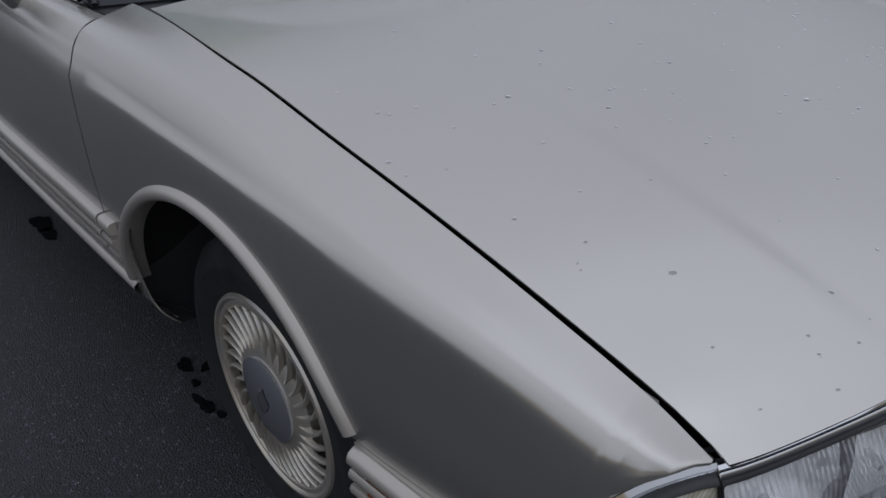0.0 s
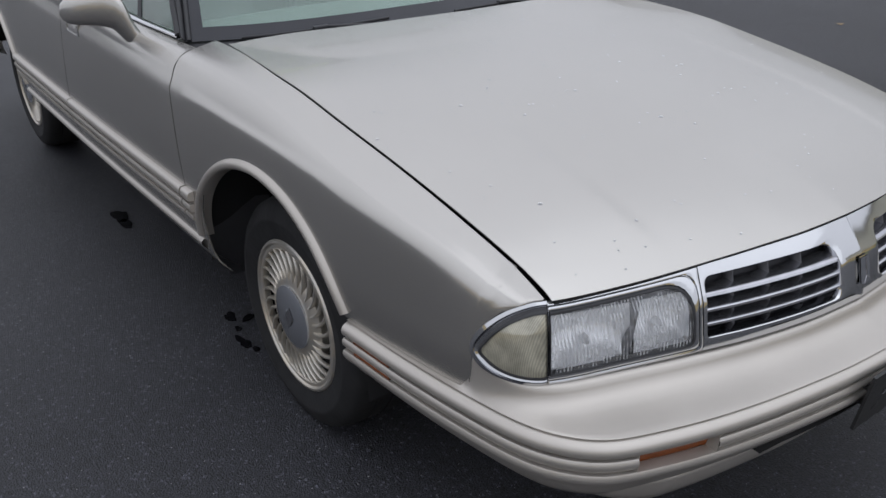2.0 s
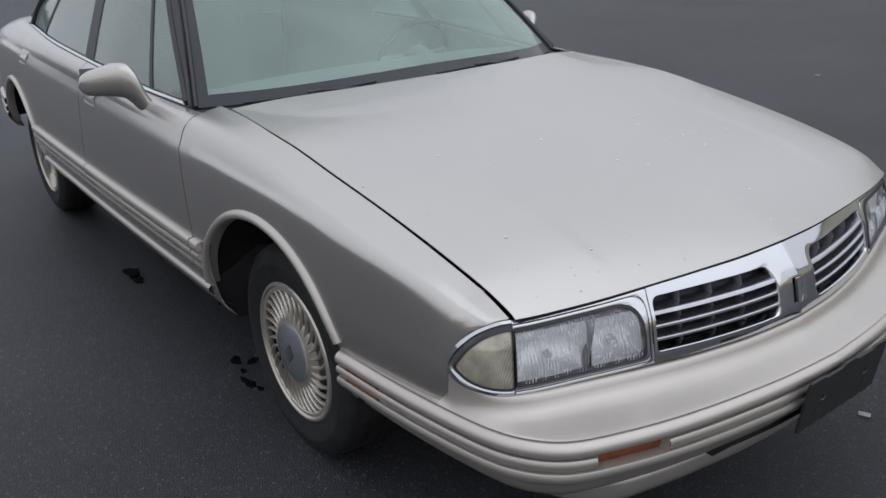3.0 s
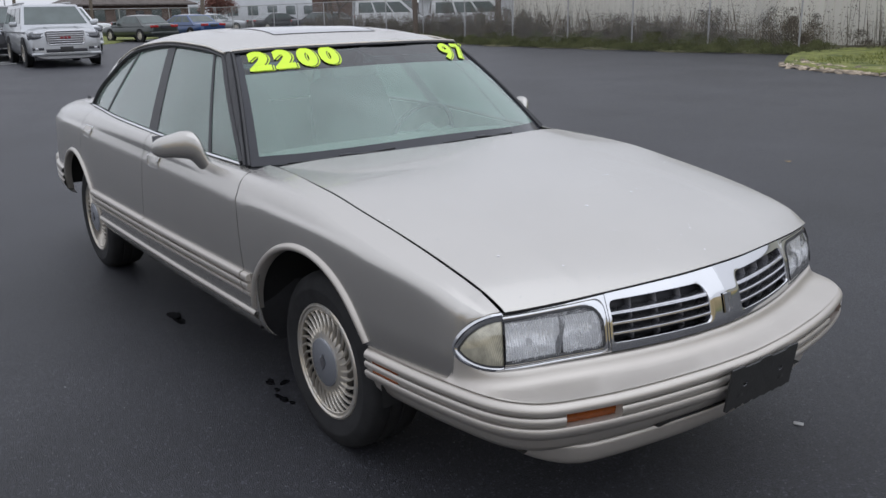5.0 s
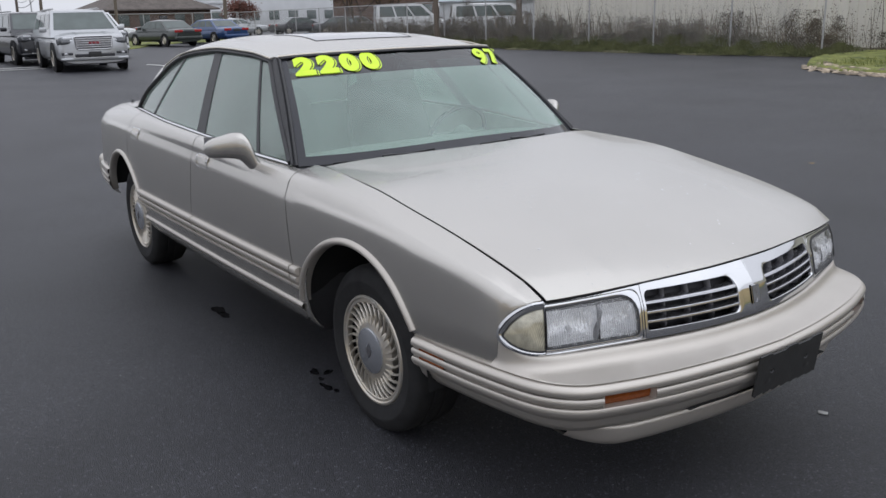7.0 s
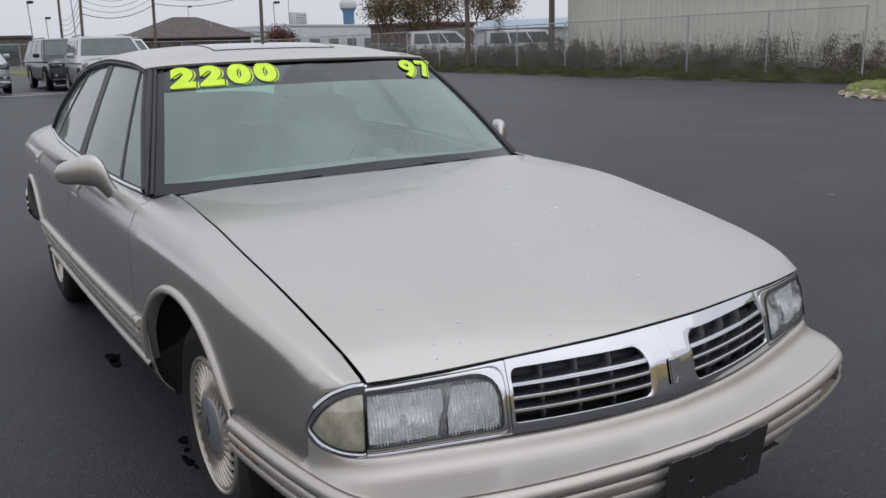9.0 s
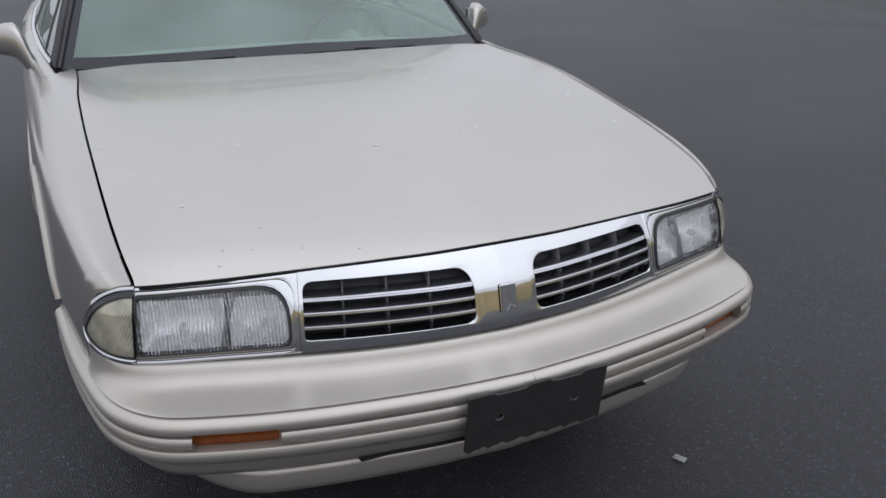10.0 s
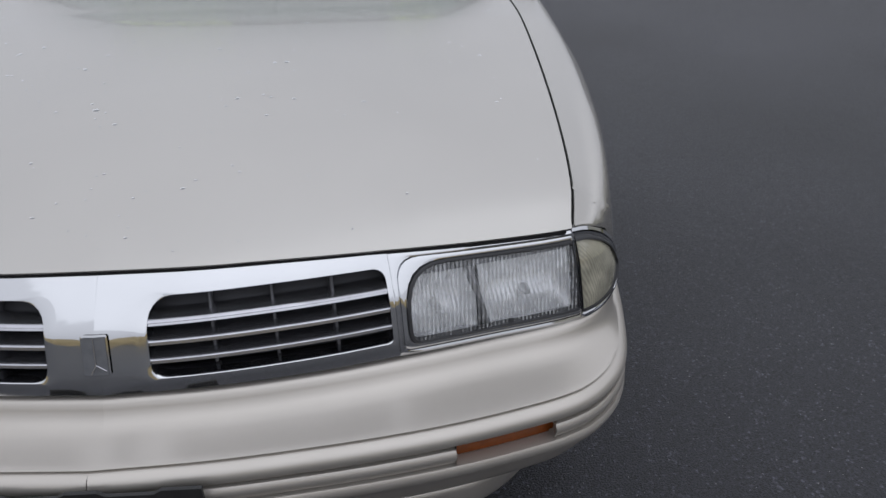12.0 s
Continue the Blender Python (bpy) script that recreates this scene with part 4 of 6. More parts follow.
for x in (0.0, REAR_X):
    for s in (-1, 1):
        wheel(x, s)
        cx = x
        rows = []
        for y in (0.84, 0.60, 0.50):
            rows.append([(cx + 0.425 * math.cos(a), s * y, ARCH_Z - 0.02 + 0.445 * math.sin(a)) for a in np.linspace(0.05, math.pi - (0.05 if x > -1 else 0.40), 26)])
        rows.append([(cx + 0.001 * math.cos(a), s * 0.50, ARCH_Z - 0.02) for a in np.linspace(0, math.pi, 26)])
        # the well's deep shade comes from its near-black colour
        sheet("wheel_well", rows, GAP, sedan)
        if x > -1:
            rows = []
            for z in np.linspace(0.50, 0.262, 8):
                rows.append([(x - 0.404 + 0.05 * q * q - 0.02 * (z - 0.262), s * (side_width(x - 0.43, max(z, 0.29)) - 0.006 - 0.20 * q), z) for q in np.linspace(0, 1, 8)])
            sheet("splash_guard", rows, BLACK, sedan, "black splash guard behind the wheel", hint=(1, 0, 0))
        # flared lip of the opening
        lip = []
        a0, a1 = (0.50, math.pi - 0.25) if x > -1 else (0.25, math.pi - 0.3)
        for a in np.linspace(a0, a1, 40):
            r = []
            for dr, off in ((-0.004, -0.03), (-0.004, 0.004), (0.002, 0.011), (0.010, 0.012), (0.017, 0.008), (0.022, -0.001)):
                px, pz = cx + (ARCH_R + dr) * math.cos(a), ARCH_Z + (ARCH_R + dr) * math.sin(a)
                r.append((px, s * (side_width(px, pz) + off), pz))
            lip.append(r)
        sheet("wheel_arch_lip", lip, TRIM, sedan, hint=(0, s, 0))


# ribbed strips along the doors
def strip(x0, x1, s, ztop=0.552, n=14):
    rows = []
    for x in np.linspace(x0, x1, n):
        r = []
        for dz, off in ((0.0, 0.0), (-0.002, 0.012), (-0.008, 0.017), (-0.022, 0.019), (-0.026, 0.017), (-0.028, 0.001), (-0.030, 0.001), (-0.031, 0.008), (-0.033, 0.008), (-0.034, 0.001), (-0.036, 0.001), (-0.038, 0.015), (-0.044, 0.0185), (-0.054, 0.0185), (-0.060, 0.015), (-0.062, 0.001), (-0.064, 0.001), (-0.065, 0.008), (-0.067, 0.008), (-0.068, 0.001), (-0.070, 0.001), (-0.072, 0.014), (-0.078, 0.0165), (-0.086, 0.015), (-0.092, 0.008), (-0.094, 0.0)):
            z = ztop + dz
            r.append((x, s * (side_width(x, z) + off), z))
        rows.append(r)
    ends = [[(p[0], s * (side_width(p[0], p[2]) - 0.002), p[2]) for p in r] for r in (rows[0], rows[-1])]
    rows = [ends[0]] + rows + [ends[1]]
    sheet("side_strip", rows, TRIM, sedan, "ribbed side strip in body colour", hint=(0, s, 0), sharp=45)


for s in (-1, 1):
    strip(-0.385, -0.438, s, n=3)
    strip(-0.446, -1.530, s)
    strip(-1.538, -2.44, s)
    rows = []
    for x in np.linspace(-0.40, -2.42, 20):
        rows.append([(x, s * (side_width(x, z) + o), z) for z, o in ((0.40, 0.0), (0.392, 0.010), (0.384, 0.012), (0.376, 0.008), (0.34, -0.012), (0.28, -0.03))])
    sheet("sill_moulding", rows, TRIM, sedan, hint=(0, s, 0), sharp=45)


# door mirrors
def mirror(s):
    m = new("door_mirror")
    m.parent = sedan
    m["label"] = "body-coloured door mirror"
    rings = []
    for w, x, z, h, d in ((0.812, -0.822, 0.868, 0.022, 0.036), (0.824, -0.828, 0.876, 0.025, 0.037), (0.840, -0.838, 0.896, 0.034, 0.039), (0.852, -0.848, 0.925, 0.046, 0.044), (0.864, -0.858, 0.952, 0.056, 0.050), (0.880, -0.874, 0.970, 0.058, 0.056), (0.905, -0.895, 0.971, 0.054, 0.056), (0.935, -0.925, 0.966, 0.046, 0.053), (0.962, -0.952, 0.960, 0.041, 0.047), (0.980, -0.970, 0.956, 0.034, 0.038), (0.991, -0.981, 0.954, 0.022, 0.024), (0.996, -0.986, 0.953, 0.006, 0.008)):
        ring = []
        for i in range(20):
            a = 2 * math.pi * i / 20
            cx_ = math.copysign(abs(math.cos(a)) ** 0.7, math.cos(a))
            cz_ = math.copysign(abs(math.sin(a)) ** 0.65, math.sin(a))
            ring.append((x + d * cx_ + (0.02 * abs(cx_) if cx_ < 0 else 0.0), s * (w - 0.35 * h * cz_ * max(0.0, (0.90 - w) / 0.1)), z + h * cz_))
        rings.append(ring)
    v, f = grid_mesh(rings, closed_u=True)
    f.append(tuple(range(20)))
    mesh_part("mirror_housing", v, f, PAINT, m, hint=(0, s, 0))
    mesh_part("mirror_gasket", [(x_ * 1.0 - 0.003 + 1.12 * (q[0] - x_), q[1] - s * 0.004, 0.866 + 1.25 * (q[2] - 0.868)) for x_ in (-0.822,) for q in rings[0]] + [(q[0], q[1] + s * 0.006, q[2]) for q in rings[0]], [(i, (i + 1) % 20, 20 + (i + 1) % 20, 20 + i) for i in range(20)], BLACK, m)
    v = [(-0.935 - 0.085 * i, s * (0.872 + 0.105 * i), z) for i, z in ((0, 0.925), (1, 0.925), (1, 1.0), (0, 1.005))]
    mesh_part("mirror_glass", v, [(0, 1, 2, 3)], CHROME, m, hint=(-1, 0, 0), smooth=False)


for s in (-1, 1):
    mirror(s)
# door handles
for s in (-1, 1):
    for x, z in ((-1.365, 0.845), (-2.47, 0.868)):
        h = new("door_handle")
        h.parent = sedan
        h["label"] = "recessed door handle with chrome frame"
        w = side_width(x, z)
        rim = rounded([(-0.072, -0.031), (0.072, -0.031), (0.072, 0.031), (-0.072, 0.031)], [0.008] * 4)
        def on_side(q, k, off):
            return (x + q[0] * k, s * (side_width(x + q[0] * k, z + q[1] * k) + off), z + q[1] * k)
        v, f = grid_mesh([[on_side(q, k, off) for q in rim] for k, off in ((1.0, -0.002), (1.0, 0.0022), (0.90, 0.0028), (0.90, -0.012))], closed_u=True)
        mesh_part("handle_frame", v, f, CHROME, h, hint=(0, s, 0), sharp=40)
        rows = [[on_side((a * 0.064, b * 0.028), 1, 0.0008 - (0.006 if b < 0 else 0.0)) for a in np.linspace(-1, 1, 5)] for b in (-1, -0.35, -0.3, 0.3, 1)]
        sheet("handle_pocket", rows, TRIM, h, hint=(0, s, 0), sharp=30)
        rows = [[on_side((a * 0.058, b), 1, o) for a in np.linspace(-1, 1, 5)] for b, o in ((-0.004, 0.001), (-0.002, 0.0045), (0.018, 0.0045), (0.022, 0.001))]
        sheet("handle_pull", rows, PAINT, h, hint=(0, s, 0), sharp=30)


# ---- details of the sedan ----
BEIGE = material("beige_leather", (0.155, 0.165, 0.15), rough=0.6, vary=0.08, scale=10, bump=0.15, bump_scale=180)


def seat(x, y, w, name="front_seat", head=True):
    e = new(name)
    e.parent = sedan
    rows = []
    for t in np.linspace(0, 1, 9):
        rows.append([(x + 0.24 - 0.50 * t, y + v * w / 2, 0.55 + 0.03 * math.sin(math.pi * t) + 0.02 * abs(v) ** 3) for v in np.linspace(-1, 1, 9)])
    sheet("cushion", rows, BEIGE, e, hint=(0, 0, 1), thick=0.14)
    rows = []
    for t in np.linspace(0, 1, 11):
        k = 1 - 0.15 * t**3
        rows.append([(x - 0.24 - 0.20 * t - 0.035 * (abs(v) ** 2 - 1) * 0.8 + 0.0, y + v * w / 2 * k, 0.56 + 0.58 * t - 0.05 * abs(v) ** 4 * t) for v in np.linspace(-1, 1, 11)])
    sheet("backrest", rows, BEIGE, e, hint=(1, 0, 0), thick=0.12)
    if head:
        box_mesh("headrest", (0.10, 0.27, 0.17), (x - 0.49, y, 1.175), BEIGE, e, bevel=0.045, rot=(0, -12, 0), segments=3)
    return e


for y in (-0.36, 0.36):
    seat(-1.30, y, 0.54)
seat(-2.15, 0.0, 1.28, "rear_seat", head=False)
dash = new("dashboard")
dash.parent = sedan
rows = []
for x, z in ((-0.47, 0.885), (-0.60, 0.915), (-0.78, 0.925), (-0.90, 0.905), (-0.95, 0.85), (-0.93, 0.70), (-0.90, 0.60)):
    rows.append([(x, v * 0.70, z - 0.02 * abs(v) ** 3) for v in np.linspace(-1, 1, 13)])
sheet("dash_top", rows, DASH, dash, hint=(-0.3, 0, 1))
ring = [(-1.02 + 0.06 * math.sin(a), 0.36 + 0.175 * math.cos(a), 0.875 + 0.15 * math.sin(a)) for a in np.linspace(0, 2 * math.pi, 33)]
sw = tube("steering_wheel", ring, 0.012, BLACK, sedan, "grey steering wheel", cap=False, n=8)
tube("wheel_hub", [(-1.00, 0.36, 0.875), (-0.90, 0.36, 0.84)], 0.06, DASH, sw, n=14)
for a in (0.1, math.pi - 0.1, -math.pi / 2):
    tube("wheel_spoke", [(-1.00, 0.36, 0.875), (-1.02 + 0.06 * math.sin(a), 0.36 + 0.17 * math.cos(a), 0.875 + 0.145 * math.sin(a))], 0.014, DASH, sw)
rows = [[(x, v * 0.66, 0.945 + 0.01 * abs(v)) for v in np.linspace(-1, 1, 7)] for x in (-2.50, -2.75, -3.0)]
sheet("parcel_shelf", rows, INTERIOR, sedan, hint=(0, 0, 1), thick=0.01)
sheet("headliner", [[(p[0], p[1] * 0.96, p[2] - 0.025) for p in [roof_point(u, v) for v in np.linspace(-1, 1, 15)]] for u in np.linspace(0.03, 1, 10)], INTERIOR, sedan, hint=(0, 0, -1))
for s in (-1, 1):
    rows = [[(x, s * (belt(x)[0] - 0.055), z) for z in (0.40, 0.65, belt(x)[1] - 0.005)] for x in np.linspace(-0.62, -2.5, 10)]
    sheet("door_lining", rows, INTERIOR, sedan, hint=(0, -s, 0), thick=0.02)
box_mesh("cabin_floor", (2.2, 1.4, 0.02), (-1.6, 0, 0.42), DASH, sedan, bevel=0.004)
mir = new("rear_view_mirror")
mir.parent = sedan
box_mesh("mirror_case", (0.035, 0.24, 0.06), (-1.05, 0.0, 1.205), DASH, mir, bevel=0.015, rot=(0, 10, 0))
tube("mirror_stem", [(-1.03, 0, 1.23), (-0.99, 0, 1.285)], 0.012, DASH, mir)
for s in (-1, 1):
    box_mesh("sun_visor", (0.14, 0.40, 0.02), (-1.16, s * 0.33, 1.280), INTERIOR, sedan, bevel=0.008, rot=(0, 12, 0))

# wipers and cowl
rows = []
for v in np.linspace(-1, 1, 33):
    x0, z0 = hood_rear(abs(v) * 0.71)
    x1, z1 = ws_low(abs(v) * 0.765)
    rows.append([(x0 + 0.01, v * 0.71, z0 - 0.035), (x0 - 0.015, v * 0.72, z0 - 0.030), (x1 + 0.005, v * 0.765, z1 - 0.006), (x1 - 0.02, v * 0.765, z1 - 0.004)])
sheet("cowl_panel", rows, BLACK, sedan, hint=(0, 0, 1))
for y0, y1 in ((-0.64, -0.24), (-0.02, 0.40)):
    wp = new("wiper")
    wp.parent = sedan
    wp["label"] = "black windshield wiper"
    def on_glass(y, u, off):
        w = 0.765 + (0.59 - 0.765) * u
        return Vector(glass_point(u, y / w, off))
    ym = (y0 + y1) / 2
    tube("wiper_blade", [on_glass(y0 + (y1 - y0) * t, -0.004 + 0.016 * t, 0.007) for t in np.linspace(0, 1, 12)], 0.0032, BLACK, wp, flat=1.4)
    tube("wiper_arm", [on_glass(y1 - 0.02, -0.03, 0.004), on_glass(y1 - 0.08, -0.012, 0.011), on_glass(ym, 0.008, 0.012)], [0.007, 0.006, 0.004], BLACK, wp)
    box_mesh("blade_clip", (0.018, 0.05, 0.012), on_glass(ym, 0.006, 0.010), BLACK, wp, bevel=0.004)

# sunroof panel, aerial stub and high brake light
roof_pane = material("smoked_sunroof_glass", (0.16, 0.16, 0.18), rough=0.1, vary=0.05, coat=1.0)
sun_rows = [[(lambda p: (p[0], p[1], p[2] + 0.0015))(roof_point(u, v)) for v in np.linspace(-0.46, 0.46, 21)] for u in np.linspace(0.20, 0.54, 12)]
sr = sheet("sunroof", sun_rows, roof_pane, sedan, "smoked glass sunroof", hint=(0, 0, 1))
edge = [Vector(p) for p in sun_rows[0]] + [Vector(r[-1]) for r in sun_rows[1:]] + [Vector(p) for p in sun_rows[-1][::-1]] + [Vector(r[0]) for r in sun_rows[::-1][1:]]
tube("sunroof_seal", edge, 0.0022, BLACK, sr, cap=False, flat=0.5)
tube("aerial_stub", [(-3.46, -0.58, 0.92), (-3.465, -0.58, 0.962), (-3.475, -0.58, 0.970)], [0.018, 0.014, 0.008], BLACK, sedan, "black aerial stub on the rear deck")
drip = [roof_point(u, s_) for u in (0,) for s_ in np.linspace(-1, 1, 25)]
tube("roof_front_trim", [(p[0] + 0.004, p[1], p[2] + 0.002) for p in drip], 0.007, ALLOY, sedan, "thin bright strip along the roof edge", flat=0.7)
tube("windshield_gasket", [(p[0] + 0.012, p[1] * 0.995, p[2] - 0.006) for p in drip], 0.008, BLACK, sedan, flat=0.7)
for s in (-1, 1):
    tube("windshield_side_seal", [Vector(glass_point(u, s * 0.992, 0.004)) for u in np.linspace(0, 1, 16)], 0.007, BLACK, sedan)
    path = []
    for xt in np.linspace(-1.08, -2.45, 30):
        z = top_line(xt)
        path.append((xt, s * (side_glass_w(xt, z) + 0.016), z + 0.016))
    tube("drip_strip", path, 0.005, ALLOY, sedan, flat=0.8)

# rear bumper corner and lamps
rows = []
for x in np.linspace(-3.16, -3.86, 16):
    w = wide(max(x, -3.95)) + 0.012 - max(0, (-3.55 - x)) * 0.22
    rows.append([(x, -(w + o), z) for o, z in ((-0.005, 0.575), (0.012, 0.572), (0.016, 0.555), (0.012, 0.540), (0.006, 0.537), (0.006, 0.528), (0.014, 0.525), (0.015, 0.505), (0.006, 0.502), (0.006, 0.493), (0.014, 0.490), (0.010, 0.465), (-0.02, 0.42), (-0.06, 0.40))])
rb = sheet("rear_bumper", rows, TRIM, sedan, "ribbed rear bumper in body colour", hint=(0, -1, 0), sharp=45)
sheet("rear_bumper_side", [[(p[0], -p[1], p[2]) for p in r] for r in rows], TRIM, rb, hint=(0, 1, 0), sharp=45)
box_mesh("rear_bumper_face", (0.14, 1.50, 0.17), (-3.87, 0, 0.49), TRIM, rb, bevel=0.04, segments=3)
RED = material("red_lens", (0.30, 0.012, 0.012), rough=0.12, vary=0.1, scale=40, coat=0.6)
for s in (-1, 1):
    box_mesh("tail_lamp", (0.05, 0.34, 0.16), (-3.82, s * 0.52, 0.76), RED, sedan, "red tail lamp", bevel=0.015)

# amber side lamps set in the ribbed bumper ends
for s in (-1, 1):
    for z in (0.4639, 0.4347):
        rows = []
        for x in np.linspace(0.405, 0.525, 8):
            y = float(np.interp(-x, [-q[0] for q in CREASE], [q[1] for q in CREASE]))
            rows.append([(x, s * (y + o), z + d) for d, o in ((0.0042, 0.002), (0.0040, 0.0095), (-0.0040, 0.0095), (-0.0042, 0.002))])
        sheet("side_repeater", rows, AMBER, bumper, "amber side lamp", hint=(0, s, 0))

# ---- painted price figures on the windshield ----
YELLOW = material("fluorescent_yellow_paint", (0.62, 0.86, 0.02), rough=0.5, vary=0.05, scale=30)
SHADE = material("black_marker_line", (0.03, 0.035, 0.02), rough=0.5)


def glyph(ch, size, fat):
    cu = bpy.data.curves.new("glyph", "FONT")
    cu.body, cu.size, cu.offset, cu.shear, cu.extrude, cu.resolution_u = ch, size, fat, 0.25, 0.0, 4
    ob = bpy.data.objects.new("glyph", cu)
    me = bpy.data.meshes.new_from_object(ob)
    bpy.data.objects.remove(ob)
    return me


def figures(name, text, v0, step, u0, size, label, lift, fat):
    e = thing(name, label, "sign")
    for i, ch in enumerate(text):
        for layer, (mat, dx, off) in enumerate(((YELLOW, 0.010, 0.0035), (SHADE, 0.005, 0.0045), (YELLOW, 0.0, 0.0055))):
            me = glyph(ch, size, fat).copy()
            bm = bmesh.new()
            bm.from_mesh(me)
            bmesh.ops.triangulate(bm, faces=bm.faces[:])
            bmesh.ops.subdivide_edges(bm, edges=[q for q in bm.edges if q.calc_length() > 0.05], cuts=2)
            for q in bm.verts:
                a, b = q.co.x + dx + i * step, q.co.y - dx * 0.3 + lift * i
                u = u0 + b / 0.62
                w = 0.765 + (0.59 - 0.765) * u
                q.co = Vector(glass_point(u, (v0 + a) / w, off))
            bm.to_mesh(me)
            bm.free()
            me.materials.clear()
            me.materials.append(mat)
            ob = new("figure" if layer == 2 else "figure_shadow", me)
            ob.parent = e
    return e


figures("price_figures", "2200", -0.560, 0.103, 0.795, 0.155, "hand-painted yellow price figures 2200 on the windshield", 0.002, 0.010)
figures("year_figures", "97", 0.405, 0.094, 0.784, 0.160, "hand-painted yellow year figures 97 on the windshield", 0.0, 0.006)

# ---- water drops, stains and litter ----
WATER = tinted_glass("water", (0.74, 0.75, 0.77), ior=1.16)


def droplets():
    rnd = random.Random(5)
    verts, faces = [], []
    for k in range(270):
        u, v = rnd.uniform(0.02, 0.98), rnd.uniform(-0.96, 0.96)
        if rnd.random() < 0.15:
            u, v = rnd.gauss(0.45, 0.14), rnd.gauss(-0.25, 0.25)
        if not (0.02 < u < 0.98 and abs(v) < 0.96):
            continue
        r = rnd.uniform(0.0010, 0.0026) * (1.8 if rnd.random() < 0.14 else 1)
        c = Vector(hood_point(u, v))
        tx = (Vector(hood_point(u + 0.005, v)) - c).normalized()
        ty = (Vector(hood_point(u, v + 0.005)) - c).normalized()
        nz = tx.cross(ty)
        if nz.z < 0:
            nz = -nz
        sx, sy = rnd.uniform(0.7, 1.1), rnd.uniform(0.8, 1.7)
        n, base = 8, len(verts)
        for hgt, rr in ((0.0, 1.0), (0.22, 0.88), (0.40, 0.5)):
            for i in range(n):
                a = 2 * math.pi * i / n
                verts.append(c + tx * (r * rr * sx * math.cos(a)) + ty * (r * rr * sy * math.sin(a)) + nz * (hgt * r + 0.0002))
        for q in range(2):
            for i in range(n):
                faces.append((base + q * n + i, base + q * n + (i + 1) % n, base + (q + 1) * n + (i + 1) % n, base + (q + 1) * n + i))
        faces.append(tuple(base + 2 * n + i for i in range(n)))
    ob = mesh_part("water_drops", verts, faces, WATER)
    tagged(ob, "scattered rain drops lying on the painted hood", "water", kind="stuff")


droplets()
WET = material("wet_oily_stain", (0.006, 0.006, 0.007), rough=0.25, vary=0.2, scale=20, spec=0.4)


def stain(x, y, r, seed, sx=1.0, sy=1.0):
    rnd = random.Random(seed)
    ph = [(rnd.uniform(0, 6.28), rnd.uniform(0.1, 0.45), k) for k in (2, 3, 5, 7, 9)]
    pts = []
    for i in range(40):
        a = 2 * math.pi * i / 40
        q = r * (0.85 + sum(m * math.sin(k * a + p) / k for p, m, k in ph) * 1.1)
        pts.append((x + sx * max(0.15 * r, q) * math.cos(a), y + sy * max(0.15 * r, q) * math.sin(a)))
    verts = [(px, py, 0.004) for px, py in pts] + [(px, py, 0.0) for px, py in pts] + [(x, y, 0.004)]
    n = 40
    faces = [(i, (i + 1) % n, 2 * n) for i in range(n)] + [(i, n + i, n + (i + 1) % n, (i + 1) % n) for i in range(n)]
    ob = mesh_part("oil_stain", verts, faces, WET, hint=(0, 0, 1), smooth=False)
    tagged(ob, "dark wet oil stain on the asphalt", "stain", group="oil stains")


for x, y, r, sd, sx, sy in ((-1.64, -0.770, 0.055, 3, 1.2, 0.75), (-1.55, -0.775, 0.035, 4, 1.5, 0.8), (-0.600, -0.735, 0.030, 9, 1.1, 0.7), (-0.560, -0.690, 0.022, 12, 0.8, 1.2), (-0.515, -0.745, 0.016, 13, 0.9, 0.8), (-0.430, -0.765, 0.030, 14, 1.5, 0.6), (-0.370, -0.750, 0.014, 15, 1.2, 0.8), (0.90, -0.78, 0.02, 16, 1, 1), (0.98, -0.70, 0.022, 18, 1, 1)):
    stain(x, y, r, sd, sx, sy)
SCRAP = material("pale_scrap", (0.32, 0.32, 0.31), rough=0.7, vary=0.15, scale=60)
LEAF = material("dry_leaf", (0.24, 0.18, 0.11), rough=0.8, vary=0.25, scale=40)
tagged(box_mesh("litter_scrap", (0.034, 0.022, 0.005), (0.945, 0.60, 0.003), SCRAP, bevel=0.002, rot=(0, 0, 25)), "small pale scrap lying on the asphalt", "litter")
rnd = random.Random(8)
verts, faces = [], []
for k in range(12000):
    a, d = rnd.uniform(0, 6.283), rnd.random() ** 0.6 * 4.2
    x, y = 0.5 + d * math.cos(a), 0.0 + d * math.sin(a)
    r = rnd.uniform(0.0010, 0.0024) * (1.5 if rnd.random() < 0.03 else 1)
    b = len(verts)
    verts += [(x + r, y, 0.0), (x - r * 0.6, y + r, 0.0), (x - r * 0.5, y - r, 0.0), (x, y, r * 0.9)]
    faces += [(b, b + 1, b + 3), (b + 1, b + 2, b + 3), (b + 2, b, b + 3)]
GRIT = material("grey_grit", (0.24, 0.24, 0.245), rough=0.7, vary=0.7, scale=300)
tagged(mesh_part("pale_grit", verts, faces, GRIT, smooth=False), "tiny pale stones strewn over the asphalt", "grit", kind="stuff")
for x, y, sd in ((-2.01, 5.3, 1), (2.0, 4.0, 3)):
    rnd = random.Random(sd)
    v = [(x + 0.04 * math.cos(a) * (1 if i % 2 else 0.5), y + 0.03 * math.sin(a) * (1 if i % 2 else 0.6), 0.003 + rnd.uniform(0, 0.012)) for i, a in enumerate(np.linspace(0, 5.7, 10))]
    tagged(mesh_part("fallen_leaf", v, [tuple(range(10))], LEAF, smooth=False, thick=0.001), "dry brown leaf fallen on the asphalt", "leaf", group="fallen leaves")


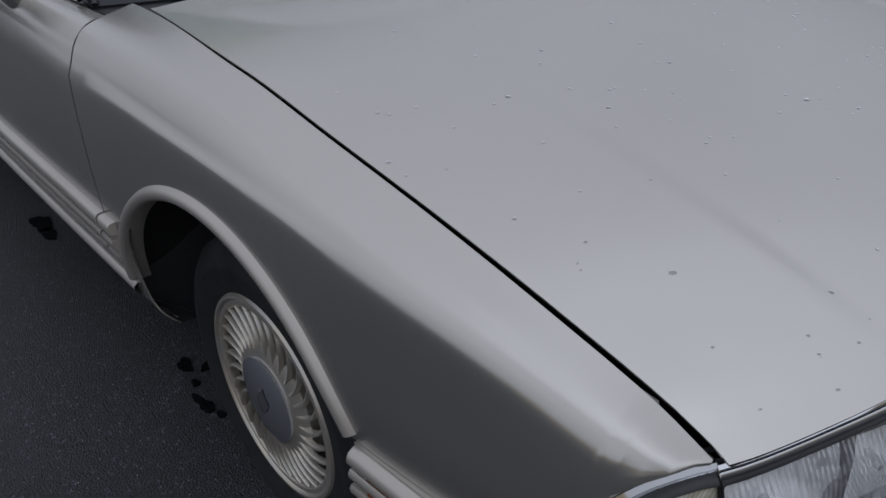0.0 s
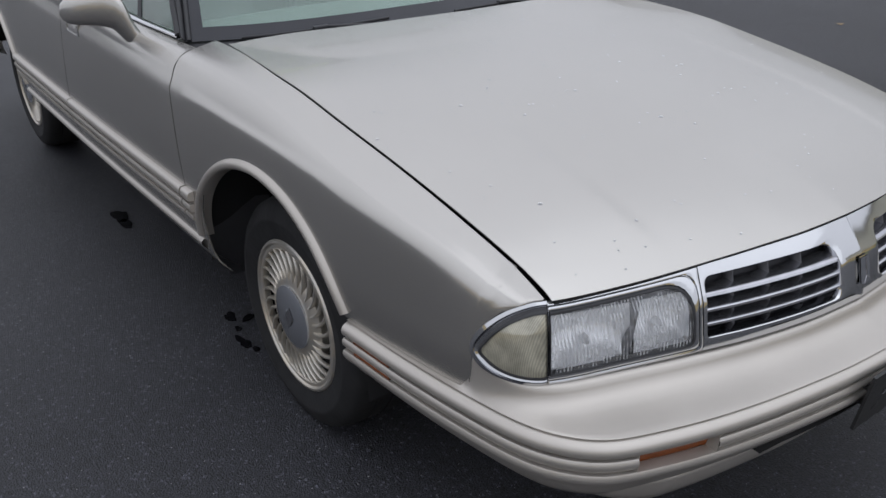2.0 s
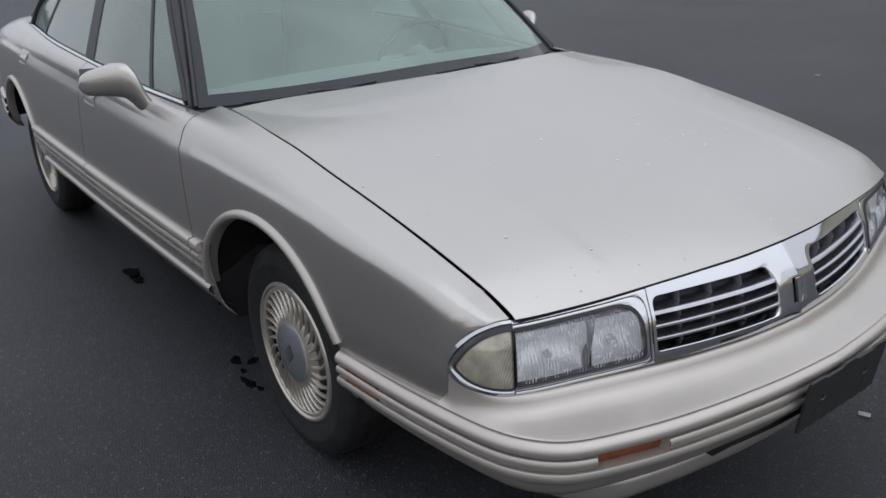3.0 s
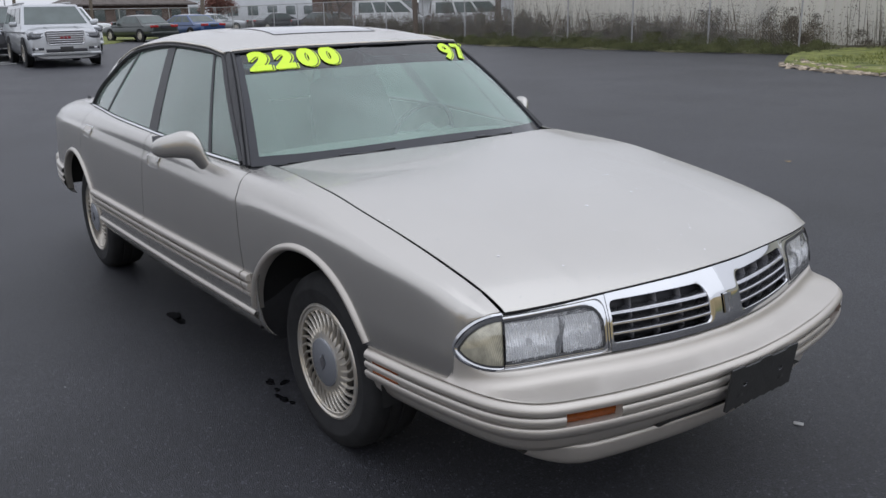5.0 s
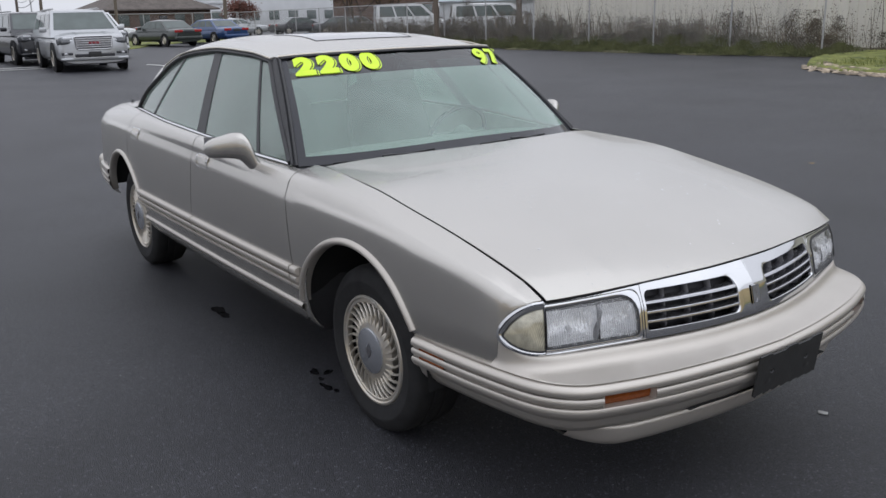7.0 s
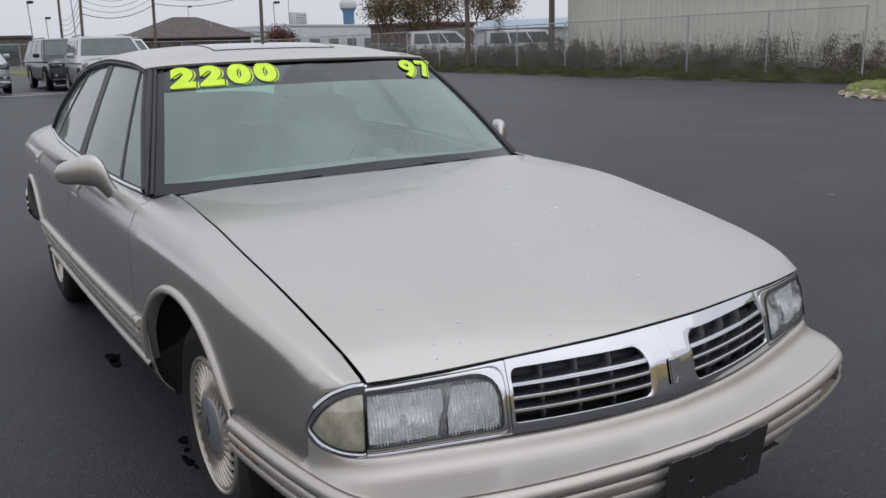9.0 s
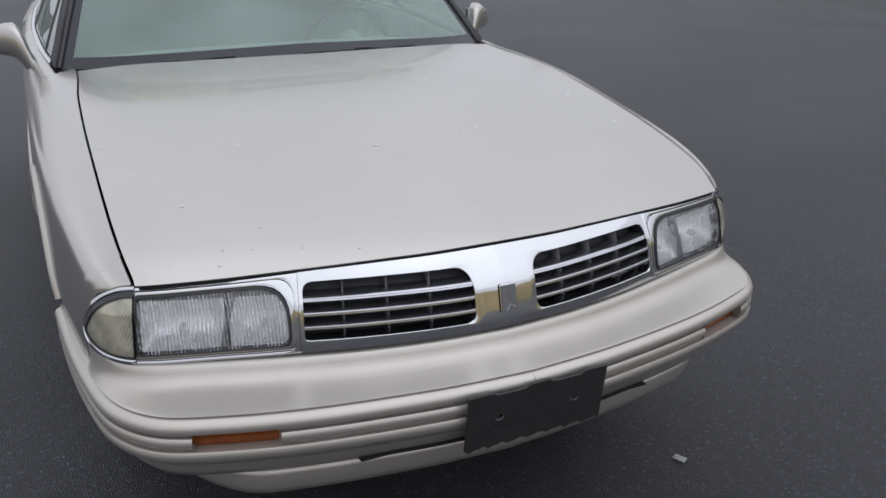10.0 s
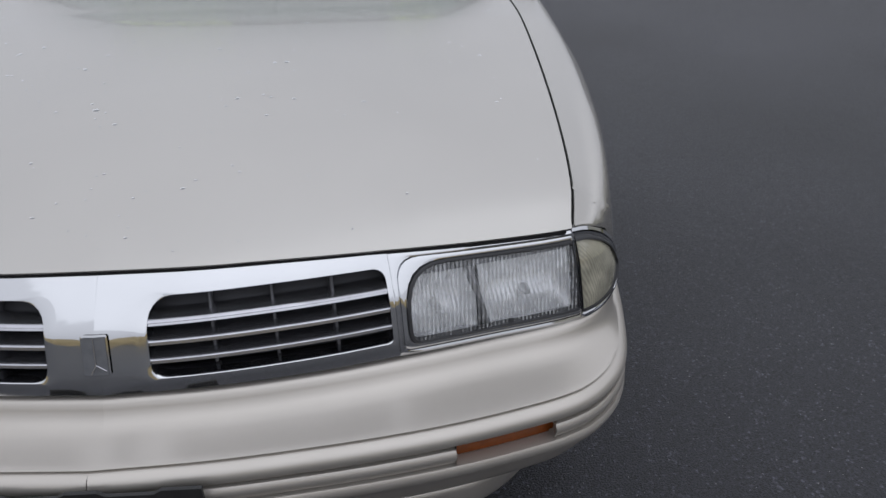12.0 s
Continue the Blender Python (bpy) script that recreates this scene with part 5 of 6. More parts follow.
# ---- the lot's edges: grass, island, fence ----
WEED = material("dry_weeds", (0.10, 0.085, 0.055), rough=0.9, vary=0.35, scale=3, alt=(0.16, 0.13, 0.09))
GALV = material("galvanised_steel", (0.40, 0.40, 0.40), rough=0.5, metal=0.35, vary=0.12, scale=20)
WOOD = material("weathered_pole_wood", (0.13, 0.105, 0.085), rough=0.85, vary=0.25, scale=6, stretch=(6, 6, 0.4))
STONE = material("buff_ledge_stone", (0.29, 0.24, 0.18), rough=0.9, vary=0.4, scale=9, rand=0.55, bump=0.4, bump_scale=40)
WHITE = material("white_paint_line", (0.62, 0.62, 0.60), rough=0.7, vary=0.2, scale=5)


rnd = random.Random(11)
edge = [(x, 20.9 + 0.45 * math.sin(x * 1.7) * math.sin(x * 0.31) + rnd.uniform(-0.12, 0.12)) for x in np.arange(-58, -12.5, 0.6)]
edge_x, edge_y = [q[0] for q in edge] + [-11.9, 30.0], [q[1] for q in edge] + [21.2, 21.2]


def grass_strip(name, label, mat, xs, low, high, z, seed):
    """A verge with an uneven top that follows the ground."""
    rnd = random.Random(seed)
    rows = []
    for x in xs:
        a, b = low(x), high(x)
        r = [(x, a, rise(x, a) - 0.01), (x, a + 0.02, rise(x, a) + z * 0.5)]
        for t in np.linspace(0.0, 1.0, 16):
            y = a + 0.08 + (b - a - 0.08) * t * t
            r.append((x, y, rise(x, y) + z + rnd.uniform(-0.02, 0.02)))
        rows.append(r)
    tagged(sheet(name, rows, mat, hint=(0, 0, 1)), label, "grass", kind="structure")


grass_strip("grass_verge", "rough dry grass verge along the lot", ROUGHGRASS, list(np.arange(-57.8, 29.0, 0.5)), lambda x: float(np.interp(x, edge_x, edge_y)), lambda x: 60.0, 0.05, 61)
island_low = spl((-11.3, 20.9), (-10.7, 19.3), (-10.1, 18.2), (-9.4, 17.1), (-8.4, 16.25), (-7.0, 15.6), (-4.6, 15.2), (0, 15.0), (12, 14.7), (29, 14.6))
grass_strip("grass_island", "bright green grass island at the edge of the lot", GRASS, list(np.arange(-11.3, -7.0, 0.15)) + list(np.arange(-7.0, 29.0, 0.6)), lambda x: island_low(x), lambda x: 27.0, 0.10, 62)
lawn_edge = spl((-40, -59.5), (2, -58.0), (5, -54.0), (9.5, -43.0), (11, -44.5), (12.8, -48.0), (16, -50.8), (20, -51.5), (23, -51.0))
rows = []
for y in np.linspace(-40, 23, 127):
    a = lawn_edge(float(y))
    rows.append([(x, y, rise(x, y) + z) for x, z in ((a, -0.01), (a - 0.03, 0.035), (a - 0.5, 0.05), (0.5 * a - 30.4, 0.05), (-60.9, 0.05), (-62.5, 0.05), (-66.0, 0.05))])
tagged(sheet("far_lawn", rows, GRASS, hint=(0, 0, 1)), "strip of lawn at the far end of the lot", "grass", kind="structure")


def blades(name, label, x0, x1, y0, y1, count, h0, h1, mat, seed, leaf=0.03, lean=0.25, tufts=False):
    rnd = random.Random(seed)
    verts, faces = [], []
    for k in range(count):
        x, y = rnd.uniform(x0, x1), rnd.uniform(y0, y1)
        dense = 0.5 + 0.5 * math.sin(x * 0.9 + math.sin(x * 0.37) * 2) * math.sin(x * 0.23 + 1)
        h = h0 + (h1 - h0) * rnd.random() ** 1.7 * (0.35 + 0.65 * dense)
        dx, dy = rnd.gauss(0, lean) * h, rnd.gauss(0, lean) * h
        w = rnd.uniform(0.4, 1.0) * leaf
        b = len(verts)
        g = rise(x, y)
        verts += [(x - w * 0.5, y, g + 0.03), (x + w * 0.5, y, g + 0.03), (x + dx * 0.5 + w * 0.4, y + dy * 0.5, g + h * 0.6), (x + dx, y + dy, g + h)]
        faces += [(b, b + 1, b + 2), (b, b + 2, b + 3)]
        if tufts:
            for q in range(rnd.randint(4, 11)):
                t = rnd.uniform(0.3, 1.05)
                px, py, pz = x + dx * t + rnd.gauss(0, 0.05), y + dy * t + rnd.gauss(0, 0.05), g + h * t + rnd.gauss(0, 0.04)
                r = rnd.uniform(0.009, 0.026)
                b = len(verts)
                verts += [(px - r, py, pz), (px + r * 0.6, py + r, pz - r * 0.4), (px, py - r * 0.5, pz + r * 1.3)]
                faces += [(b, b + 1, b + 2)]
    ob = mesh_part(name, verts, faces, mat, smooth=False)
    tagged(ob, label, "weeds", kind="stuff")


def thicket(name, label, x0, x1, y0, y1, clumps, per, h0, h1, mat, seed, size=0.04):
    """Uneven clumps of small leaves and twigs."""
    rnd = random.Random(seed)
    verts, faces = [], []
    for c in range(clumps):
        cx, cy = rnd.uniform(x0, x1), rnd.uniform(y0, y1)
        dense = 0.5 + 0.5 * math.sin(cx * 0.55 + seed) * math.sin(cx * 0.21 + 1.3)
        h = h0 + (h1 - h0) * rnd.random() * (0.4 + 0.6 * dense)
        rx = rnd.uniform(0.35, 0.95)
        for k in range(per):
            t = rnd.random() ** 0.8
            spread = rx * (1.1 - 0.75 * t)
            x, y, z = cx + rnd.gauss(0, 0.5) * spread, cy + rnd.gauss(0, 0.35) * spread, rise(cx, cy) + 0.03 + h * t
            r = size * rnd.uniform(0.4, 1.2)
            a, b = rnd.uniform(0, 6.28), rnd.uniform(-0.6, 0.9)
            dx, dy = math.cos(a) * r, math.sin(a) * r
            q = len(verts)
            if rnd.random() < 0.3:
                verts += [(x, y, z), (x + 0.012, y, z), (x + dx * 1.5, y + dy, z + r * 3.5)]
            else:
                verts += [(x - dx, y - dy, z), (x + dx * 0.4, y + dy * 0.4, z + r * b), (x + dx * 0.2, y - dy * 0.5, z + r * 1.2)]
            faces.append((q, q + 1, q + 2))
    tagged(mesh_part(name, verts, faces, mat, smooth=False), label, "weeds", kind="stuff")


DARKBRUSH = material("dark_brush", (0.070, 0.060, 0.050), rough=0.95, vary=0.4, scale=2.5, alt=(0.10, 0.085, 0.06))
GREENBRUSH = material("green_brush", (0.075, 0.09, 0.03), rough=0.95, vary=0.4, scale=2.5, alt=(0.10, 0.105, 0.045))
thicket("brush_thicket", "dense brown brush grown through the chain-link fence", -47, -12.5, 22.3, 24.6, 260, 700, 0.35, 1.6, DARKBRUSH, 25, 0.026)
thicket("green_thicket", "low green weeds under the fence", -48, -11.5, 21.1, 23.4, 210, 420, 0.15, 0.62, GREENBRUSH, 27, 0.032)
thicket("edge_weeds", "leafy weeds creeping over the edge of the asphalt", -46, -11.5, 20.75, 21.5, 260, 170, 0.06, 0.24, GREENBRUSH, 28, 0.04)
thicket("lot_brush", "dark overgrown shrubs beside the pole", -33, -24, 22.6, 24.8, 40, 700, 0.7, 1.7, DARKBRUSH, 29, 0.03)
thicket("fence_vine", "dark vine climbing above the chain-link fence", -30.5, -30.0, 22.35, 22.5, 7, 420, 2.4, 3.1, DARKBRUSH, 33, 0.028)
blades("tall_weeds", "tall dry seedy stalks standing above the brush", -46, -12.3, 22.4, 25.4, 2600, 0.6, 2.2, WEED, 21, leaf=0.012, lean=0.10, tufts=True)
blades("island_grass", "short green grass on the island", -9.3, 6, 16.9, 23.5, 16000, 0.12, 0.24, GRASS, 23, leaf=0.02, lean=0.45)
blades("island_weeds", "dark seedy stalks on the grass island", -12, 3, 23.5, 26.0, 420, 0.8, 2.7, DARKBRUSH, 24, leaf=0.018, lean=0.06, tufts=True)
thicket("island_brush", "dark brush at the back of the grass island", -11.5, 4, 23.8, 26.0, 45, 500, 0.25, 0.8, DARKBRUSH, 30, 0.03)


def ledge():
    e = thing("stone_edging", "low edging of flat buff stones round the grass island", "edging")
    rnd = random.Random(31)
    me = [box_mesh("stone", (0.15 + 0.07 * k, 0.10 + 0.02 * (k % 2), 0.024 + 0.006 * k), (0, 0, -5), STONE, e, bevel=0.007, taper=(0.8, 0.7)) for k in range(4)]
    line = catmull([(-9.75, 17.5), (-8.9, 16.35), (-7.0, 15.40), (-4.6, 15.0), (0, 14.75), (3, 14.65)], 90)
    first = set()
    for lay in range(4):
        for i in range(len(line) - 1):
            a, b = line[i], line[i + 1]
            k = rnd.randrange(4)
            src = me[k]
            ob = src if k not in first else src.copy()
            if k in first:
                scene.collection.objects.link(ob)
            first.add(k)
            q = rnd.random()
            c = a * (1 - q) + b * q
            inward = np.array([-(b - a)[1], (b - a)[0]]) / np.linalg.norm(b - a)
            c = c + inward * (0.06 + 0.17 * lay + rnd.uniform(-0.08, 0.08))
            ob.location = (c[0], c[1], rise(c[0], c[1]) + 0.02 + 0.022 * lay + rnd.uniform(0, 0.012))
            ob.rotation_euler = (rnd.gauss(0, 0.10), rnd.gauss(0, 0.10), math.atan2((b - a)[1], (b - a)[0]) + rnd.gauss(0, 0.35))


ledge()


def fence(name, p0, p1, n, label, z0, z1, mesh_step=0.11, h=2.06):
    e = thing(name, label, "fence")
    a, b = Vector((*p0, z0)), Vector((*p1, z1))
    d = b - a
    post = None
    for i in range(n + 1):
        q = a + d * (i / n)
        if post is None:
            post = tube("post", [(0, 0, -0.25), (0, 0, h)], 0.028, GALV, e, n=8)
            post.location = q
        else:
            c = post.copy()
            scene.collection.objects.link(c)
            c.location = q
    tube("top_rail", [a + Vector((0, 0, h - 0.02)), b + Vector((0, 0, h - 0.02))], 0.022, GALV, e, n=6)
    t = d.normalized()
    nrm = Vector((-t.y, t.x, 0)) * 0.003
    verts, faces = [], []
    L, w = d.length, 0.0040
    for sgn in (1, -1):
        k = -h if sgn > 0 else 0
        while k < (L if sgn > 0 else L + h):
            x0, x1 = k, k + sgn * (h - 0.06)
            z0, z1 = 0.04, h - 0.02
            if x0 >= 0 and x1 >= 0 and x0 <= L and x1 <= L:
                q = len(verts)
                for x, z in ((x0, z0), (x1, z1)):
                    c = a + t * x + Vector((0, 0, z))
                    verts += [c + t * w, c - t * w, c + nrm]
                faces += [(q, q + 3, q + 4, q + 1), (q + 1, q + 4, q + 5, q + 2), (q + 2, q + 5, q + 3, q)]
            k += mesh_step
    m = mesh_part("wire_mesh", verts, faces, GALV, e, smooth=False)
    m["kind"] = "stuff"
    return e


fence("chain_link_fence", (-58.3, 22.2), (-12.14, 22.2), 14, "galvanised chain-link fence overgrown with weeds", 0.02, 0.09)
fence("chain_link_fence", (-58.0, 22.2), (-58.0, -36.0), 17, "galvanised chain-link fence at the far end of the lot", 0.20, 0.31, mesh_step=0.22, h=1.9)

# white bay lines
for x, y, l, w, rz in ((-29.3, 2.4, 3.4, 0.12, 80), (-26.0, 6.6, 4.0, 0.12, 5), (-28.2, 1.2, 4.2, 0.12, 80)):
    tagged(box_mesh("bay_line", (l, w, 0.012), (x, y, rise(x, y) + 0.004), WHITE, bevel=0.0015, rot=(0, 0, rz)), "worn white parking bay line on asphalt", "road marking", group="bay lines")


# ---- metal building behind the fence ----
def siding(at, length, h, name, label, rz=0.0):
    e = thing(name, label, "building", at, rz)
    e.location.z = rise(at[0] + 20, at[1]) - 0.1
    prof = [(0.0, -0.045), (0.02, 0.0), (0.26, 0.0), (0.28, -0.045), (0.32, -0.045), (0.34, 0.0), (0.56, 0.0), (0.58, -0.045), (0.62, -0.045), (0.64, 0.0), (0.86, 0.0), (0.88, -0.045), (0.90, -0.045)]
    rows = [[(x, y, z) for x, y in prof] for z in (0.0, h)]
    first = sheet("siding_panel", rows, METALWALL, e, hint=(0, -1, 0), sharp=30, thick=0.012)
    so = first.modifiers[0]
    first.modifiers.remove(so)
    for i in range(1, int(length / 0.9)):
        c = first.copy()
        scene.collection.objects.link(c)
        c.location = (0.9 * i, 0, 0)
    box_mesh("core", (length, 9.0, h - 0.02), (length / 2, 4.56, h / 2), METALWALL, e, bevel=0.02)
    box_mesh("roof", (length + 0.4, 9.6, 0.25), (length / 2, 4.5, h + 0.12), GALV, e, bevel=0.03)
    return e


siding((-30.0, 26.4, 0.0), 54.0, 6.4, "metal_building", "long building clad in pale ribbed metal siding")


# ---- parked vehicles ----
CARGLASS = material("dark_car_glass", (0.085, 0.105, 0.10), rough=0.06, vary=0.15, scale=2, spec=0.5)
DARKPAINT = material("black_car_paint", (0.018, 0.019, 0.024), rough=0.3, spec=0.4, coat=0.4, vary=0.05)
GREENPAINT = material("grey_green_car_paint", (0.04, 0.047, 0.044), rough=0.3, metal=0.4, coat=0.5, vary=0.05)
BLUEPAINT = material("blue_car_paint", (0.02, 0.055, 0.16), rough=0.3, metal=0.3, coat=0.8, vary=0.05)
WHITEPAINT = material("white_car_paint", (0.62, 0.63, 0.64), rough=0.35, coat=0.6, vary=0.04)
LAMPGREY = material("lamp_grey", (0.13, 0.135, 0.145), rough=0.15, metal=0.4, coat=0.6)
LAMPLIGHT = material("lamp_bright_reflector", (0.55, 0.56, 0.58), rough=0.2, metal=0.5)
GRILLEGREY = material("satin_grille_mesh", (0.20, 0.20, 0.21), rough=0.4, metal=0.6, vary=0.2, scale=60)
BADGE_RED = material("red_badge", (0.22, 0.02, 0.03), rough=0.3)


def vehicle(name, label, paint, L, W, H, belt_h, hood_h, at, rz, hood=0.26, rake=0.16, tail=0.06, grille=True, wheel_r=0.36, roof_in=0.80, rails=False):
    """A parked car, its front along +x."""
    e = thing(name, label, "car", (at[0], at[1], rise(at[0], at[1])), rz, group="parked vehicles")
    hl, hw = L / 2, W / 2
    xs = spl((-1.0, 0.82, belt_h * 0.86), (-0.97, 0.93, belt_h * 0.97), (-0.85, 0.98, belt_h), (0.0, 1.0, belt_h * 0.985), (1 - 2 * hood, 0.99, max(belt_h * 0.97, hood_h + 0.03)), (1 - 2 * hood + 0.06, 0.985, hood_h + 0.025), (0.88, 0.965, hood_h - 0.02), (0.965, 0.94, hood_h - 0.07), (0.99, 0.90, hood_h - 0.13), (1.0, 0.86, hood_h - 0.20))
    rows = []
    for t in list(np.linspace(-1, -0.9, 5)) + list(np.linspace(-0.8, 0.8, 17)) + list(np.linspace(0.86, 1.0, 8)):
        w, zh = xs(t)
        zl = 0.24
        r = []
        for a in np.linspace(-0.5 * math.pi, 1.5 * math.pi, 33)[:-1]:
            c, q = math.cos(a), math.sin(a)
            y = math.copysign(abs(c) ** 0.48, c) * w * hw
            z = (zl + zh) / 2 + math.copysign(abs(q) ** 0.40, q) * (zh - zl) / 2
            r.append((t * hl, y * (1 - 0.05 * max(0, (z - 0.6)) / max(0.1, zh - 0.6)), z))
        rows.append(r)
    v, f = grid_mesh(rows, closed_u=True)
    f += [tuple(range(32)), tuple(range(len(rows) * 32 - 32, len(rows) * 32))]
    body = mesh_part("body", v, f, paint, e, sharp=50)
    x0, x1 = -hl * (1 - 2 * tail), hl * (1 - 2 * hood)
    lo = belt_h - 0.03

    def cab(t, v_, k, off=0.0):
        """Cabin: t 0 rear to 1 front, v_ -1 to 1, k 0 belt to 1 roof."""
        xa, xb = x0 + rake * 1.1 * k, x1 - (H - lo) * 1.25 * k * (rake / 0.16) ** 0.3
        w = hw * (0.955 + (roof_in - 0.955) * k) + off
        x = xa + (xb - xa) * t
        return (x + (off if t > 0.99 else -off if t < 0.01 else 0), v_ * w, lo + (H - 0.06 - lo) * k + 0.06 * k * (1 - abs(v_) ** 3) * (1 - (2 * t - 1) ** 4))
    rows = []
    for k in np.linspace(-0.25, 1, 7):
        ring = [cab(1, v_, k) for v_ in np.linspace(-1, 1, 9)] + [cab(t, 1, k) for t in np.linspace(0.9, 0.1, 7)] + [cab(0, v_, k) for v_ in np.linspace(1, -1, 9)] + [cab(t, -1, k) for t in np.linspace(0.1, 0.9, 7)]
        rows.append(ring)
    v, f = grid_mesh(rows, closed_u=True)
    mesh_part("cabin", v, f, paint, e, sharp=40)
    sheet("roof", [[cab(t, v_, 1, 0.0) for v_ in np.linspace(-1, 1, 11)] for t in np.linspace(0, 1, 9)], paint, e, hint=(0, 0, 1))
    sheet("windshield", [[cab(1, v_, k, 0.012) for v_ in np.linspace(-0.9, 0.9, 9)] for k in (0.10, 0.5, 0.92)], CARGLASS, e, hint=(1, 0, 0))
    sheet("rear_window", [[cab(0, v_, k, 0.012) for v_ in np.linspace(-0.85, 0.85, 9)] for k in (0.15, 0.5, 0.9)], CARGLASS, e, hint=(-1, 0, 0))
    for s in (-1, 1):
        for t0, t1 in ((0.06, 0.32), (0.35, 0.62), (0.65, 0.93)):
            sheet("side_window", [[cab(t, s, k, 0.010) for t in np.linspace(t0 if t0 > 0.1 else 0.06, t1, 5)] for k in (0.14, 0.5, 0.88)], CARGLASS, e, hint=(0, s, 0))
        box_mesh("door_mirror", (0.12, 0.22, 0.15), (x1 - 0.45, s * (hw + 0.10), belt_h + 0.04), paint, e, bevel=0.04)
        if rails:
            tube("roof_rail", [Vector(cab(t, s * 0.86, 1)) + Vector((0, 0, 0.05)) for t in np.linspace(0.1, 0.9, 8)], 0.025, GALV, e)
        for x in (-0.58 * hl, 0.62 * hl):
            wv = new("wheel")
            wv.parent = e
            wv.location = (x, s * (hw - 0.10), wheel_r)
            R = wheel_r
            # near-black disc on the closed body draws the shaded arch opening
            lathe("wheel_arch", [(R * 1.17, s * 0.06), (R * 1.17, s * 0.100), (R * 1.13, s * 0.104), (R * 0.5, s * 0.103)], GAP, wv, n=28)
            lathe("tyre", [(R * 0.62, -0.11), (R * 0.9, -0.115), (R, -0.08), (R, 0.08), (R * 0.9, 0.115), (R * 0.62, 0.11)], TYRE, wv, n=28)
            lathe("rim", [(R * 0.66, s * 0.105), (R * 0.58, s * 0.118), (R * 0.52, s * 0.085), (R * 0.2, s * 0.095), (0.001, s * 0.10)], ALLOY, wv, n=20)
    fx = hl + 0.005
    if grille:
        gy, gz = hw * 0.60, hood_h - 0.29
        gw = gy * 0.84
        g = box_mesh("grille", (0.06, gw * 2, 0.38), (fx - 0.012, 0, gz), GRILLEGREY, e, bevel=0.05, segments=3, taper=(1.0, 1.04))
        frame_pts = [(fx + 0.02, y, gz + z) for y, z in ((-gw, 0.17), (-gw * 0.96, -0.15), (-gw * 0.85, -0.19), (gw * 0.85, -0.19), (gw * 0.96, -0.15), (gw, 0.17), (gw * 0.96, 0.19), (-gw * 0.96, 0.19), (-gw, 0.17))]
        tube("grille_frame", frame_pts, 0.018, CHROME, g).location = (-fx + 0.012, 0, -gz)
        for k in range(5):
            box_mesh("grille_bar", (0.03, gw * 1.94, 0.022), (0.032, 0, -0.12 + 0.062 * k), CHROME, g, bevel=0.005)
        for k in (-1, 0, 1):
            box_mesh("badge_bar", (0.02, 0.085, 0.07), (0.05, 0.105 * k, 0.0), BADGE_RED, g, bevel=0.008)
        box_mesh("plate_bracket", (0.03, 0.36, 0.17), (fx + 0.035, 0, 0.50), PLATE, e, bevel=0.006)
        box_mesh("lower_bumper", (0.22, W * 0.92, 0.10), (fx - 0.06, 0, 0.375), paint, e, bevel=0.045, segments=3)
        box_mesh("chrome_lip", (0.10, W * 0.62, 0.035), (fx + 0.02, 0, 0.405), GALV, e, bevel=0.012)
        box_mesh("skid_bar", (0.14, W * 0.84, 0.12), (fx - 0.09, 0, 0.27), GRILLE_DARK, e, bevel=0.02)
        box_mesh("lower_grille", (0.06, W * 0.54, 0.09), (fx - 0.002, 0, 0.475), GRILLE_DARK, e, bevel=0.012)
        for s in (-1, 1):
            hb = box_mesh("headlamp", (0.34, 0.42, 0.22), (fx - 0.145, s * hw * 0.735, hood_h - 0.23), LAMPGREY, e, bevel=0.06, segments=3, taper=(0.9, 1.06))
            hb.rotation_euler = (0, radians(-10), radians(-s * 20))
            box_mesh("lamp_reflector", (0.05, 0.30, 0.075), (0.16, 0.0, 0.055), LAMPLIGHT, hb, bevel=0.02)
            box_mesh("lamp_bulb", (0.05, 0.10, 0.08), (0.16, -s * 0.10, -0.03), LAMPLIGHT, hb, bevel=0.03)
            fg = box_mesh("fog_lamp_recess", (0.10, 0.34, 0.12), (fx - 0.05, s * hw * 0.73, 0.53), GRILLE_DARK, e, bevel=0.035)
            box_mesh("fog_lamp", (0.03, 0.10, 0.07), (0.045, s * 0.05, 0.0), LAMPLIGHT, fg, bevel=0.02)
            box_mesh("hood_crease", (1.0, 0.035, 0.014), (hl * 0.72, s * 0.42, hood_h + 0.016), paint, e, bevel=0.006)
    else:
        for s in (-1, 1):
            box_mesh("tail_lamp", (0.10, W * 0.26, 0.15), (-fx + 0.05, s * hw * 0.66, belt_h - 0.14), RED, e, bevel=0.03)
            box_mesh("headlamp", (0.12, W * 0.22, 0.13), (fx - 0.10, s * hw * 0.66, hood_h - 0.15), REFLECT, e, bevel=0.03)
        box_mesh("rear_bumper", (0.20, W * 0.92, 0.20), (-fx + 0.06, 0, 0.45), paint, e, bevel=0.06)
        box_mesh("plate_recess", (0.06, 0.5, 0.16), (-fx + 0.01, 0, belt_h - 0.18), GRILLE_DARK, e, bevel=0.02)
    return e


